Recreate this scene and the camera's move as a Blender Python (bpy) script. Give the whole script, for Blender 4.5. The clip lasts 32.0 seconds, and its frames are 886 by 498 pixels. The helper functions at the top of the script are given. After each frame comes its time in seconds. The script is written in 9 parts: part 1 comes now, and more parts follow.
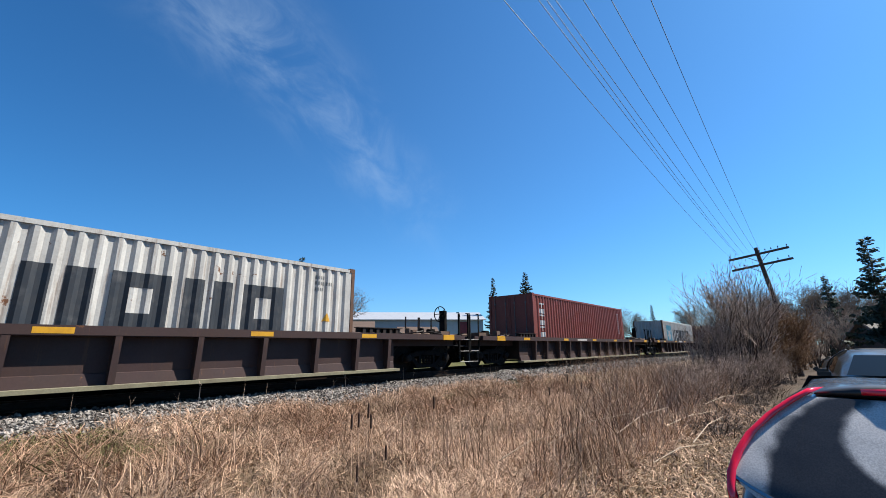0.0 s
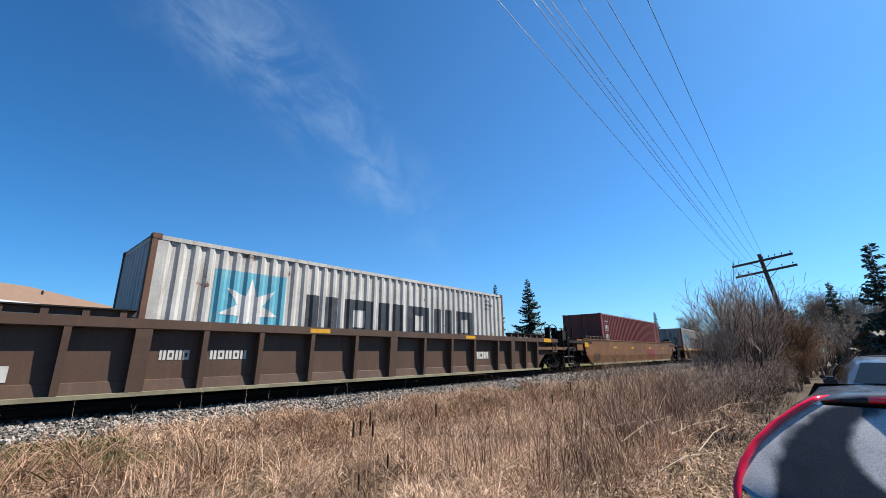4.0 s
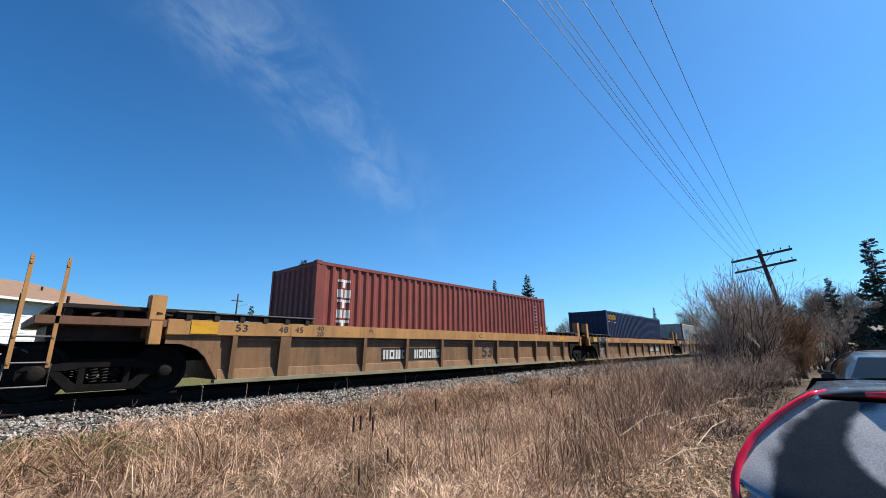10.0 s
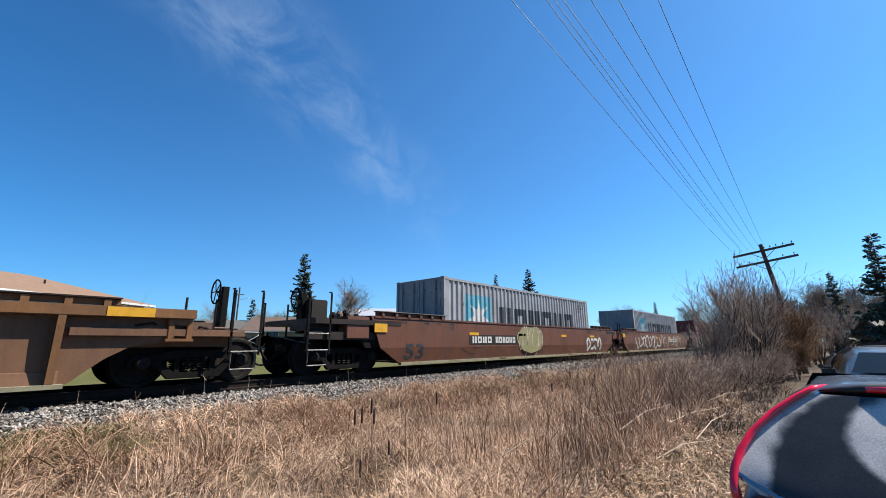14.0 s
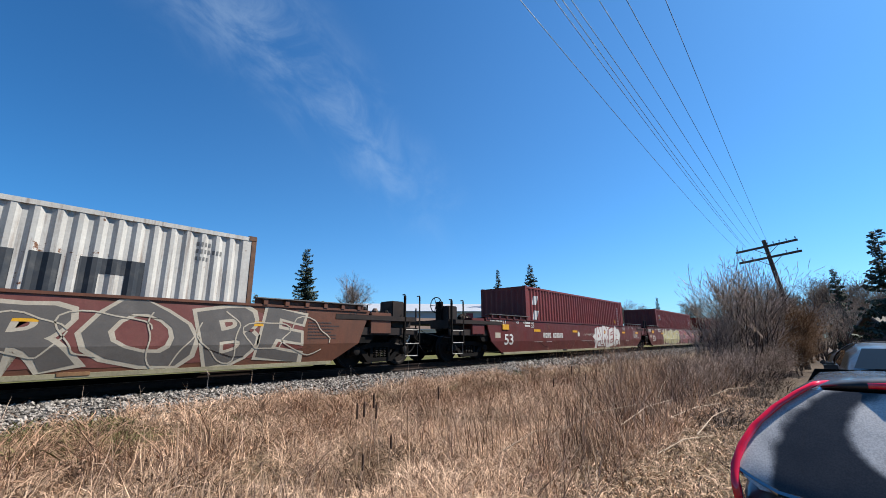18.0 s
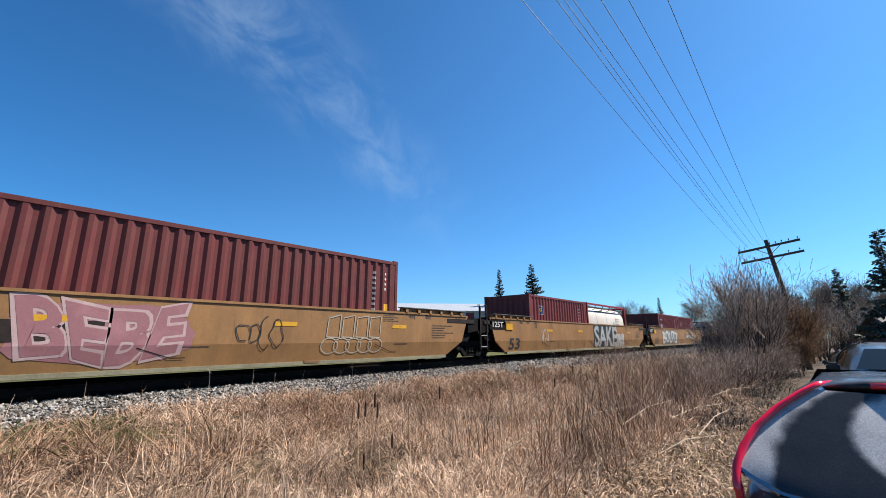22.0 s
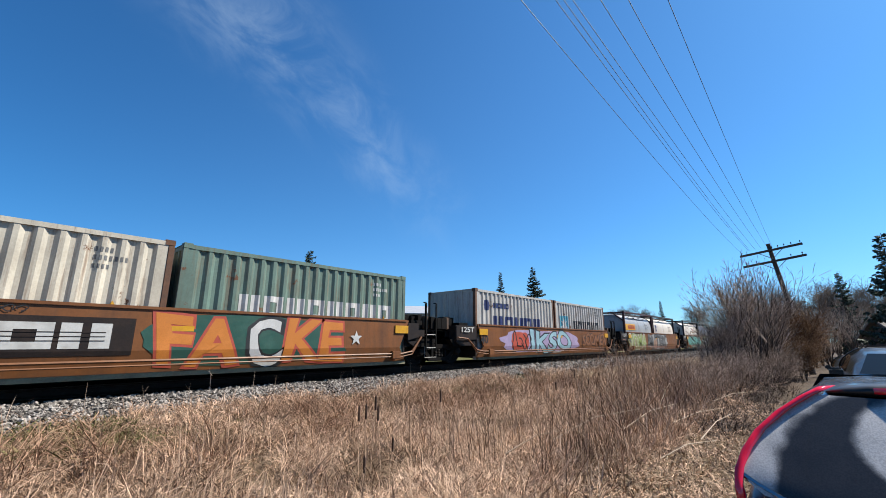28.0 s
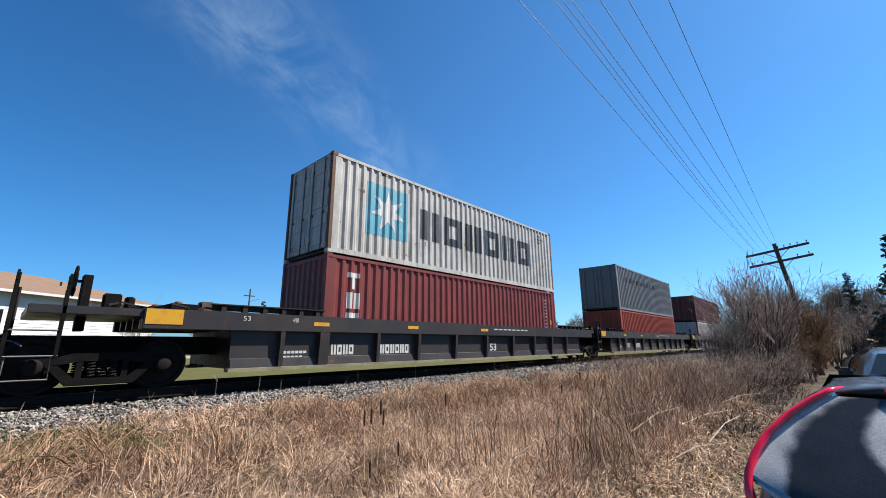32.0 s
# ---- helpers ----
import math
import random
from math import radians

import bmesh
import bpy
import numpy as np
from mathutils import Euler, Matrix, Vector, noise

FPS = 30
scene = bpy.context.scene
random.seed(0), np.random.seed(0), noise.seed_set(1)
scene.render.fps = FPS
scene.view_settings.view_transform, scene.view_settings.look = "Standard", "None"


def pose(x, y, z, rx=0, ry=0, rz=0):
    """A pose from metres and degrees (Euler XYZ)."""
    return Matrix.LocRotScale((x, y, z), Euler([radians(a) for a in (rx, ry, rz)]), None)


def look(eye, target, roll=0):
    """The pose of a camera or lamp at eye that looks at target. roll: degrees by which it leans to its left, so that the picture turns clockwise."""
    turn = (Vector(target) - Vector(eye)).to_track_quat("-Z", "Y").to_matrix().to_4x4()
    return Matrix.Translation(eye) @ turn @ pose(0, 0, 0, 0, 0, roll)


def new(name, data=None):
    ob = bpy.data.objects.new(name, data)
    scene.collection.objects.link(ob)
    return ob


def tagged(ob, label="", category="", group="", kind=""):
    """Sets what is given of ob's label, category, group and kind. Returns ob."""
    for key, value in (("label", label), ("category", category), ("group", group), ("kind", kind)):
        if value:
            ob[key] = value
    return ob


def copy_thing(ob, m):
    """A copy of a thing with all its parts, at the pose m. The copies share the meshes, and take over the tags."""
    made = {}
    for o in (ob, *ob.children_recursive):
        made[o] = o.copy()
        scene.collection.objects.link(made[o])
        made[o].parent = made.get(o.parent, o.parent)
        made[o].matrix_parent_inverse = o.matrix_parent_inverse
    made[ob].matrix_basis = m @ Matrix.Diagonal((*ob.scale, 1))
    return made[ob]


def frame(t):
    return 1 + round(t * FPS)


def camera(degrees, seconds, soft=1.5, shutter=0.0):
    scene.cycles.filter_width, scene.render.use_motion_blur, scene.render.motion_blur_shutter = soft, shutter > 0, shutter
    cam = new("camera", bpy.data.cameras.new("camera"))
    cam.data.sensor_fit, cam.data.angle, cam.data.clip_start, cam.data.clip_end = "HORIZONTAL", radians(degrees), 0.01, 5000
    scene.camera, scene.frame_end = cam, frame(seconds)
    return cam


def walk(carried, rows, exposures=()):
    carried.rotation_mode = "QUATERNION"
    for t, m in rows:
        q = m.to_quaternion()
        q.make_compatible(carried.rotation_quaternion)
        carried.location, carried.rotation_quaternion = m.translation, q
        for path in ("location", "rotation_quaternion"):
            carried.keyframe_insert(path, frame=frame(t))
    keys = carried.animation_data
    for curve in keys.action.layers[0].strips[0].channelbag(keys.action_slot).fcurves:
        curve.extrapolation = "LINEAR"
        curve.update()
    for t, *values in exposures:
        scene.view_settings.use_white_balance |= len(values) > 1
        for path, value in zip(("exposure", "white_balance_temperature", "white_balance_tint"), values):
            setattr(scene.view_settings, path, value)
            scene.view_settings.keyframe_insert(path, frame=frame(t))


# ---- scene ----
# ---- camera ----
# seconds, turn to the right of straight across the track, tilt up, lean
PATH = [
    (0, 48.74, 13.62, -0.44), (0.5, 48.70, 13.68, -0.43), (1, 48.64, 13.82, -0.44),
    (1.5, 48.57, 14.00, -0.44), (2, 48.50, 14.13, -0.41), (2.5, 48.46, 14.24, -0.38),
    (3, 48.44, 14.37, -0.37), (3.5, 48.43, 14.51, -0.37), (5.5, 48.42, 14.63, -0.53),
    (6, 48.45, 14.66, -0.57), (6.5, 48.47, 14.67, -0.59), (7, 48.48, 14.63, -0.58),
    (7.5, 48.45, 14.56, -0.60), (8, 48.44, 14.50, -0.66), (8.5, 48.46, 14.40, -0.66),
    (9, 48.49, 14.27, -0.61), (9.5, 48.50, 14.12, -0.54), (10, 48.49, 13.95, -0.48),
    (10.5, 48.43, 13.79, -0.42), (11, 48.34, 13.61, -0.33), (11.5, 48.23, 13.46, -0.24),
    (12, 48.13, 13.38, -0.15), (12.5, 48.10, 13.36, -0.12), (13, 48.17, 13.35, -0.15),
    (13.5, 48.26, 13.28, -0.23), (14, 48.31, 13.12, -0.30), (14.5, 48.32, 12.88, -0.32),
    (16.5, 48.21, 12.62, -0.12), (17, 48.14, 12.58, -0.17), (17.5, 48.07, 12.52, -0.18),
    (18, 48.02, 12.46, -0.16), (18.5, 47.97, 12.41, -0.12), (19, 47.93, 12.39, -0.08),
    (19.5, 47.90, 12.38, -0.06), (20, 47.87, 12.34, -0.03), (20.5, 47.85, 12.29, -0.04),
    (21, 47.83, 12.28, -0.04), (21.5, 47.83, 12.32, -0.04), (22, 47.83, 12.41, -0.07),
    (22.5, 47.83, 12.52, -0.09), (23, 47.81, 12.63, -0.06), (23.5, 47.76, 12.70, 0.00),
    (24, 47.71, 12.74, 0.08), (24.5, 47.65, 12.75, 0.13), (25, 47.61, 12.72, 0.18),
    (25.5, 47.61, 12.66, 0.26), (27.5, 47.62, 12.77, 0.26), (28, 47.63, 12.79, 0.19),
    (28.5, 47.61, 12.84, 0.09), (29, 47.53, 12.89, 0.05), (29.5, 47.43, 12.98, 0.05),
    (30, 47.33, 13.08, 0.04), (30.5, 47.25, 13.14, 0.02), (31, 47.20, 13.17, -0.04),
    (31.5, 47.15, 13.20, -0.15), (32, 47.09, 13.27, -0.30),
]
# seconds, stops: the camera stops down a little when pale loads fill the picture
EXPOSURES = [(0, 1.11), (1, 1.13), (2, 1.07), (3, 1.10), (6, 1.14), (7, 1.13), (8, 1.08), (10, 1.10), (11, 1.18), (17, 1.16), (18, 1.10), (20, 1.16), (22, 1.14), (23, 1.09), (25, 1.07), (29, 1.07), (30, 1.0),
             (31, 1.07), (32, 1.12)]
cam = camera(95.27, 32.0, soft=0.9)
walk(cam, [(t, pose(0, 0, 1.7, 90 + up, 0, -turn) @ pose(0, 0, 0, 0, 0, lean)) for t, turn, up, lean in PATH], EXPOSURES)

# ---- sky, sun, exposure ----
SUN_UP, SUN_ROUND = 50.0, 126.0      # degrees; round: from across the track towards the train's rear
sun_way = Vector((math.cos(radians(SUN_UP)) * math.sin(radians(SUN_ROUND)),
                  math.cos(radians(SUN_UP)) * math.cos(radians(SUN_ROUND)), math.sin(radians(SUN_UP))))
sun = new("sun", bpy.data.lights.new("sun", "SUN"))
sun.data.energy, sun.data.angle, sun.data.color = 5.0, radians(0.53), (1.0, 0.94, 0.86)
sun.matrix_world = look(sun_way * 50, (0, 0, 0))


def link(nt, a, b):
    nt.links.new(a, b)


def bearing(az, el):
    a, e = radians(az), radians(el)
    return Vector((math.sin(a) * math.cos(e), math.cos(a) * math.cos(e), math.sin(e)))


def build_world():
    """Clear spring sky with one long thin veil of high cloud."""
    world = bpy.data.worlds.new("world")
    scene.world = world
    world.use_nodes = True
    nt = world.node_tree
    nt.nodes.clear()
    n = nt.nodes.new
    out, bg, sky = n("ShaderNodeOutputWorld"), n("ShaderNodeBackground"), n("ShaderNodeTexSky")
    sky.sky_type, sky.sun_disc = "NISHITA", False
    sky.sun_elevation, sky.sun_rotation = radians(SUN_UP), radians(SUN_ROUND)
    sky.altitude, sky.air_density, sky.dust_density, sky.ozone_density = 300, 1.0, 0.6, 3.0
    bg.inputs["Strength"].default_value = 0.0585
    tint = n("ShaderNodeMix")
    tint.data_type, tint.blend_type = "RGBA", "MULTIPLY"
    tint.inputs["Factor"].default_value = 1.0
    link(nt, sky.outputs[0], tint.inputs["A"])
    tint.inputs["B"].default_value = (0.47, 1.0, 1.37, 1)
    co = n("ShaderNodeTexCoord")

    def dot(v):
        d = n("ShaderNodeVectorMath")
        d.operation = "DOT_PRODUCT"
        link(nt, co.outputs["Generated"], d.inputs[0])
        d.inputs[1].default_value = v
        return d.outputs["Value"]

    def calc(op, a, b=None):
        m = n("ShaderNodeMath")
        m.operation, m.use_clamp = op, False
        for k, v in enumerate((a, b)):
            if v is None:
                continue
            if isinstance(v, float):
                m.inputs[k].default_value = v
            else:
                link(nt, v, m.inputs[k])
        return m.outputs[0]

    def ramp(v, a, b, lo=0.0, hi=1.0):
        r = n("ShaderNodeMapRange")
        r.interpolation_type = "SMOOTHSTEP"
        link(nt, v, r.inputs["Value"])
        for k, val in zip(("From Min", "From Max", "To Min", "To Max"), (a, b, lo, hi)):
            r.inputs[k].default_value = val
        return r.outputs[0]

    # the blue deepens away from the sun's side
    deep = n("ShaderNodeCombineColor")
    for k in range(3):
        link(nt, ramp(dot(bearing(80, 0)), 0.0, 0.85, (0.60, 0.79, 0.86)[k], 1.0), deep.inputs[k])
    deeper = n("ShaderNodeMix")
    deeper.data_type, deeper.blend_type = "RGBA", "MULTIPLY"
    deeper.inputs["Factor"].default_value = 1.0
    link(nt, tint.outputs["Result"], deeper.inputs["A"])
    link(nt, deep.outputs[0], deeper.inputs["B"])
    # thin haze pales the blue towards the horizon
    low = n("ShaderNodeCombineColor")
    for k in range(3):
        link(nt, ramp(dot((0.0, 0.0, 1.0)), 0.0, 0.30, (1.17, 0.96, 1.0)[k], 1.0), low.inputs[k])
    hazy = n("ShaderNodeMix")
    hazy.data_type, hazy.blend_type = "RGBA", "MULTIPLY"
    hazy.inputs["Factor"].default_value = 1.0
    link(nt, deeper.outputs["Result"], hazy.inputs["A"])
    link(nt, low.outputs[0], hazy.inputs["B"])
    p, q = bearing(12.5, 40.0), bearing(52, 15.5)
    across = p.cross(q).normalized()
    along = (q - p).normalized()
    wob = n("ShaderNodeTexNoise")
    wob.inputs["Scale"].default_value, wob.inputs["Detail"].default_value = 2.2, 3
    link(nt, co.outputs["Generated"], wob.inputs["Vector"])
    side = calc("ADD", dot(across), calc("MULTIPLY", calc("SUBTRACT", wob.outputs[0], 0.5), 0.22))
    band = calc("MULTIPLY", ramp(side, -0.16, 0.0), ramp(side, 0.0, 0.16, 1.0, 0.0))
    far = dot(along)
    a0, a1 = p.dot(along), q.dot(along)
    band = calc("MULTIPLY", band, calc("MULTIPLY", ramp(far, a0 - 0.25, a0 + 0.12), ramp(far, a1 - 0.42, a1 + 0.08, 1.0, 0.0)))
    mp = n("ShaderNodeMapping")
    mp.inputs["Rotation"].default_value = (0.3, 0.6, 0.5)
    mp.inputs["Scale"].default_value = (2.2, 5.0, 3.2)
    link(nt, co.outputs["Generated"], mp.inputs["Vector"])
    fine = n("ShaderNodeTexNoise")
    fine.inputs["Scale"].default_value, fine.inputs["Detail"].default_value, fine.inputs["Roughness"].default_value = 2.4, 8, 0.62
    fine.inputs["Distortion"].default_value = 0.6
    link(nt, mp.outputs[0], fine.inputs["Vector"])
    veil = calc("MULTIPLY", calc("MULTIPLY", band, ramp(fine.outputs[0], 0.36, 0.80)), 0.29)
    mix = n("ShaderNodeMix")
    mix.data_type = "RGBA"
    link(nt, veil, mix.inputs["Factor"])
    link(nt, hazy.outputs["Result"], mix.inputs["A"])
    mix.inputs["B"].default_value = (5.2, 6.6, 8.0, 1)
    link(nt, mix.outputs["Result"], bg.inputs["Color"])
    link(nt, bg.outputs[0], out.inputs["Surface"])


build_world()

# ---- materials ----
MATS = {}
DULL = 0.57        # base colours cut to deepen shade; raised exposure lifts the sunlit parts back


def surface(name, color, rough=0.6, metal=0.0, spots=None, amount=0.35, scale=3.0, grain=40.0, vary=0.25, bump=0.0,
            stretch=(1, 1, 1), piece=0.0, island=0.0, coat=0.0, streak=None, streak_amount=0.0, chips=0.0, shine=0.5, grime=0.0):
    """A procedural surface: base colour, blotches of a second colour, fine grain, optional run-down streaks and relief."""
    if name in MATS:
        return MATS[name]
    m = bpy.data.materials.new(name)
    MATS[name] = m
    m.use_nodes = True
    nt = m.node_tree
    b = nt.nodes["Principled BSDF"]
    n = nt.nodes.new
    co = n("ShaderNodeTexCoord")
    mp = n("ShaderNodeMapping")
    mp.inputs["Scale"].default_value = stretch
    link(nt, co.outputs["Object"], mp.inputs["Vector"])

    def noise_tex(s, detail=4.0, rough_=0.6, vec=None):
        t = n("ShaderNodeTexNoise")
        t.inputs["Scale"].default_value, t.inputs["Detail"].default_value, t.inputs["Roughness"].default_value = s, detail, rough_
        link(nt, vec or mp.outputs[0], t.inputs["Vector"])
        return t.outputs[0]

    def mix(fac, a, bb, blend="MIX"):
        x = n("ShaderNodeMix")
        x.data_type, x.blend_type = "RGBA", blend
        if isinstance(fac, float):
            x.inputs["Factor"].default_value = fac
        else:
            link(nt, fac, x.inputs["Factor"])
        for k, v in (("A", a), ("B", bb)):
            if isinstance(v, tuple):
                x.inputs[k].default_value = (*v, 1)
            else:
                link(nt, v, x.inputs[k])
        return x.outputs["Result"]

    def ramp(v, a, c, lo=0.0, hi=1.0):
        r = n("ShaderNodeMapRange")
        link(nt, v, r.inputs["Value"])
        for k, val in zip(("From Min", "From Max", "To Min", "To Max"), (a, c, lo, hi)):
            r.inputs[k].default_value = val
        return r.outputs[0]

    spots = spots or tuple(c * 0.6 for c in color)
    color, spots = tuple(c * DULL for c in color), tuple(c * DULL for c in spots)
    streak = streak and tuple(c * DULL for c in streak)
    col = mix(ramp(noise_tex(scale), 0.62 - amount * 0.45, 0.78, 0.0, 1.0), color, spots)
    if streak:
        ms = n("ShaderNodeMapping")
        ms.inputs["Scale"].default_value = (5.0, 5.0, 0.35)
        link(nt, co.outputs["Object"], ms.inputs["Vector"])
        run = ramp(noise_tex(2.0, 5.0, 0.7, ms.outputs[0]), 0.66 - streak_amount * 0.4, 0.82)
        col = mix(run, col, streak)
    if chips:
        flake = ramp(noise_tex(2.1, 9.0, 0.74), 0.70 - chips * 0.17, 0.725 - chips * 0.17)
        col = mix(flake, col, (0.115, 0.05, 0.024))
    if grime:
        mg = n("ShaderNodeMapping")
        mg.inputs["Scale"].default_value = (1.6, 1.6, 0.30)
        link(nt, co.outputs["Object"], mg.inputs["Vector"])
        sooty = ramp(noise_tex(1.7, 8.0, 0.72, mg.outputs[0]), 0.42, 0.72, 0.0, grime)
        col = mix(sooty, col, (0.030, 0.023, 0.019))
        worn = ramp(noise_tex(0.7, 7.0, 0.7), 0.56, 0.74, 0.0, grime * 0.55)
        col = mix(worn, col, tuple(min(1.0, c * 1.25 + 0.03) for c in color))
    g = ramp(noise_tex(grain, 3.0), 0.25, 0.75, 1.0 - vary, 1.0 + vary)
    gv = n("ShaderNodeCombineColor")
    for k in range(3):
        link(nt, g, gv.inputs[k])
    col = mix(1.0, col, gv.outputs[0], "MULTIPLY")
    if piece or island:
        src = n("ShaderNodeObjectInfo").outputs["Random"] if piece else n("ShaderNodeNewGeometry").outputs["Random Per Island"]
        amt = piece or island
        pv = n("ShaderNodeCombineColor")
        r = ramp(src, 0.0, 1.0, 1.0 - amt, 1.0 + amt)
        for k in range(3):
            link(nt, r, pv.inputs[k])
        col = mix(1.0, col, pv.outputs[0], "MULTIPLY")
    link(nt, col, b.inputs["Base Color"])
    link(nt, ramp(noise_tex(scale * 2.3), 0.3, 0.7, max(0.02, rough - 0.1), min(1.0, rough + 0.12)), b.inputs["Roughness"])
    b.inputs["Metallic"].default_value = metal
    b.inputs["Specular IOR Level"].default_value = shine
    b.inputs["Coat Weight"].default_value = coat
    b.inputs["Coat Roughness"].default_value = 0.06
    if bump:
        bp = n("ShaderNodeBump")
        bp.inputs["Strength"].default_value, bp.inputs["Distance"].default_value = 0.6, bump
        link(nt, noise_tex(grain * 0.6, 5.0), bp.inputs["Height"])
        link(nt, bp.outputs[0], b.inputs["Normal"])
    return m


def painted(name, color, rust=0.25, rough=0.5, grime=0.5):
    """Weathered steel paint with rust runs."""
    m = surface(name, color, rough, 0.0, tuple(c * 0.66 + r for c, r in zip(color, (0.030, 0.016, 0.008))), 0.5, 1.1, 26, 0.10, 0.0,
                streak=(0.20, 0.095, 0.042), streak_amount=rust, chips=0.20 + 0.6 * rust, grime=grime)
    m.node_tree.nodes["Principled BSDF"].inputs["Specular IOR Level"].default_value = 0.25
    return m


GLASS_DARK = bpy.data.materials.new("tinted_glass")
GLASS_DARK.use_nodes = True
_b = GLASS_DARK.node_tree.nodes["Principled BSDF"]
_b.inputs["Base Color"].default_value = (0.010, 0.012, 0.014, 1)
_b.inputs["Roughness"].default_value = 0.03
_b.inputs["IOR"].default_value = 1.45

STEEL_BLACK = surface("grimy_black_steel", (0.006, 0.0055, 0.0052), 0.75, 0.0, (0.020, 0.014, 0.011), 0.35, 4, 50, 0.3, 0.002)
STEEL_DARK = surface("dark_brown_steel", (0.026, 0.019, 0.017), 0.6, 0.0, (0.05, 0.032, 0.024), 0.4, 3, 40, 0.25, 0.001)
TREAD = surface("worn_wheel_steel", (0.014, 0.012, 0.011), 0.7, 0.0, (0.030, 0.021, 0.016), 0.4, 5, 40, 0.2, 0.001)
GALV = surface("galvanised_steel", (0.20, 0.195, 0.19), 0.55, 0.3, (0.10, 0.08, 0.06), 0.4, 6, 60, 0.15)
for _m, _v in ((STEEL_BLACK, 0.1), (TREAD, 0.12), (STEEL_DARK, 0.2)):
    _m.node_tree.nodes["Principled BSDF"].inputs["Specular IOR Level"].default_value = _v
WHITE_PAINT = surface("white_marking_paint", (0.72, 0.72, 0.68), 0.6, 0, (0.5, 0.48, 0.44), 0.35, 5, 40, 0.1)
YELLOW_PAINT = surface("yellow_reflector", (0.82, 0.42, 0.01), 0.45, 0, (0.6, 0.28, 0.01), 0.3, 6, 40, 0.08)
BLACK_PAINT = surface("black_marking_paint", (0.018, 0.019, 0.022), 0.55, 0, (0.05, 0.05, 0.052), 0.3, 4, 40, 0.15)
RUST = surface("rusty_steel", (0.17, 0.075, 0.035), 0.8, 0, (0.08, 0.04, 0.025), 0.5, 5, 50, 0.25, 0.001)

# ---- building helpers ----


def part(name, bm, material, parent=None, label="", smooth=False):
    """Links a bmesh (or a ready mesh) as one mesh object under a thing."""
    if isinstance(bm, bmesh.types.BMesh):
        me = bpy.data.meshes.new(name)
        bmesh.ops.recalc_face_normals(bm, faces=bm.faces)
        bm.to_mesh(me)
        bm.free()
    else:
        me = bm
    if smooth:
        for poly in me.polygons:
            poly.use_smooth = True
    if material and not me.materials:
        me.materials.append(material)
    ob = new(name, me)
    if parent:
        ob.parent = parent
    if label:
        ob["label"] = label
    return ob


def mesh_from(name, verts, faces, material=None):
    me = bpy.data.meshes.new(name)
    me.from_pydata([tuple(v) for v in verts], [], faces)
    if material:
        me.materials.append(material)
    return me


def box(bm, x0, x1, y0, y1, z0, z1, bevel=0.0):
    vs = [bm.verts.new((x, y, z)) for x in (x0, x1) for y in (y0, y1) for z in (z0, z1)]
    fs = [bm.faces.new([vs[i] for i in f]) for f in ((0, 1, 3, 2), (4, 6, 7, 5), (0, 4, 5, 1), (2, 3, 7, 6), (0, 2, 6, 4), (1, 5, 7, 3))]
    if bevel:
        edges = list({e for f in fs for e in f.edges})
        bmesh.ops.bevel(bm, geom=edges, offset=bevel, segments=2, affect="EDGES", clamp_overlap=True)
    return bm


def prism(bm, outline, y0, y1, bevel=0.0):
    """An outline in x and z, drawn out from y0 to y1."""
    a = [bm.verts.new((x, y0, z)) for x, z in outline]
    b = [bm.verts.new((x, y1, z)) for x, z in outline]
    n = len(outline)
    fs = [bm.faces.new(a), bm.faces.new(b[::-1])]
    for i in range(n):
        fs.append(bm.faces.new((a[i], b[i], b[(i + 1) % n], a[(i + 1) % n])))
    if bevel:
        bmesh.ops.bevel(bm, geom=list({e for f in fs[:2] for e in f.edges}), offset=bevel, segments=2, affect="EDGES", clamp_overlap=True)
    return bm


def tube(bm, points, r, n=6, r_end=None, caps=True):
    """A round bar through the points."""
    pts = [Vector(p) for p in points]
    rings = []
    for i, p in enumerate(pts):
        d = (pts[min(i + 1, len(pts) - 1)] - pts[max(i - 1, 0)]).normalized()
        u = d.cross(Vector((0, 0, 1)) if abs(d.z) < 0.9 else Vector((1, 0, 0))).normalized()
        v = d.cross(u)
        rr = r if r_end is None else r + (r_end - r) * i / (len(pts) - 1)
        rings.append([bm.verts.new(p + rr * (math.cos(k * math.tau / n) * u + math.sin(k * math.tau / n) * v)) for k in range(n)])
    for a, b in zip(rings, rings[1:]):
        for k in range(n):
            bm.faces.new((a[k], a[(k + 1) % n], b[(k + 1) % n], b[k]))
    if caps:
        bm.faces.new(rings[0][::-1])
        bm.faces.new(rings[-1])
    return bm


def lathe(bm, profile, n=24, axis="y", at=(0, 0, 0)):
    """Turns a profile of (distance along the axis, radius) about the axis."""
    rings = []
    for d, r in profile:
        ring = []
        for k in range(n):
            c, s = math.cos(k * math.tau / n) * r, math.sin(k * math.tau / n) * r
            p = {"y": (c, d, s), "x": (d, c, s), "z": (c, s, d)}[axis]
            ring.append(bm.verts.new((p[0] + at[0], p[1] + at[1], p[2] + at[2])))
        rings.append(ring)
    for a, b in zip(rings, rings[1:]):
        for k in range(n):
            bm.faces.new((a[k], a[(k + 1) % n], b[(k + 1) % n], b[k]))
    bm.faces.new(rings[0])
    bm.faces.new(rings[-1])
    return bm


def B():
    return bmesh.new()


# ---- ground and track ----
TRACK_Y, RAIL_Z = 10.44, 0.91


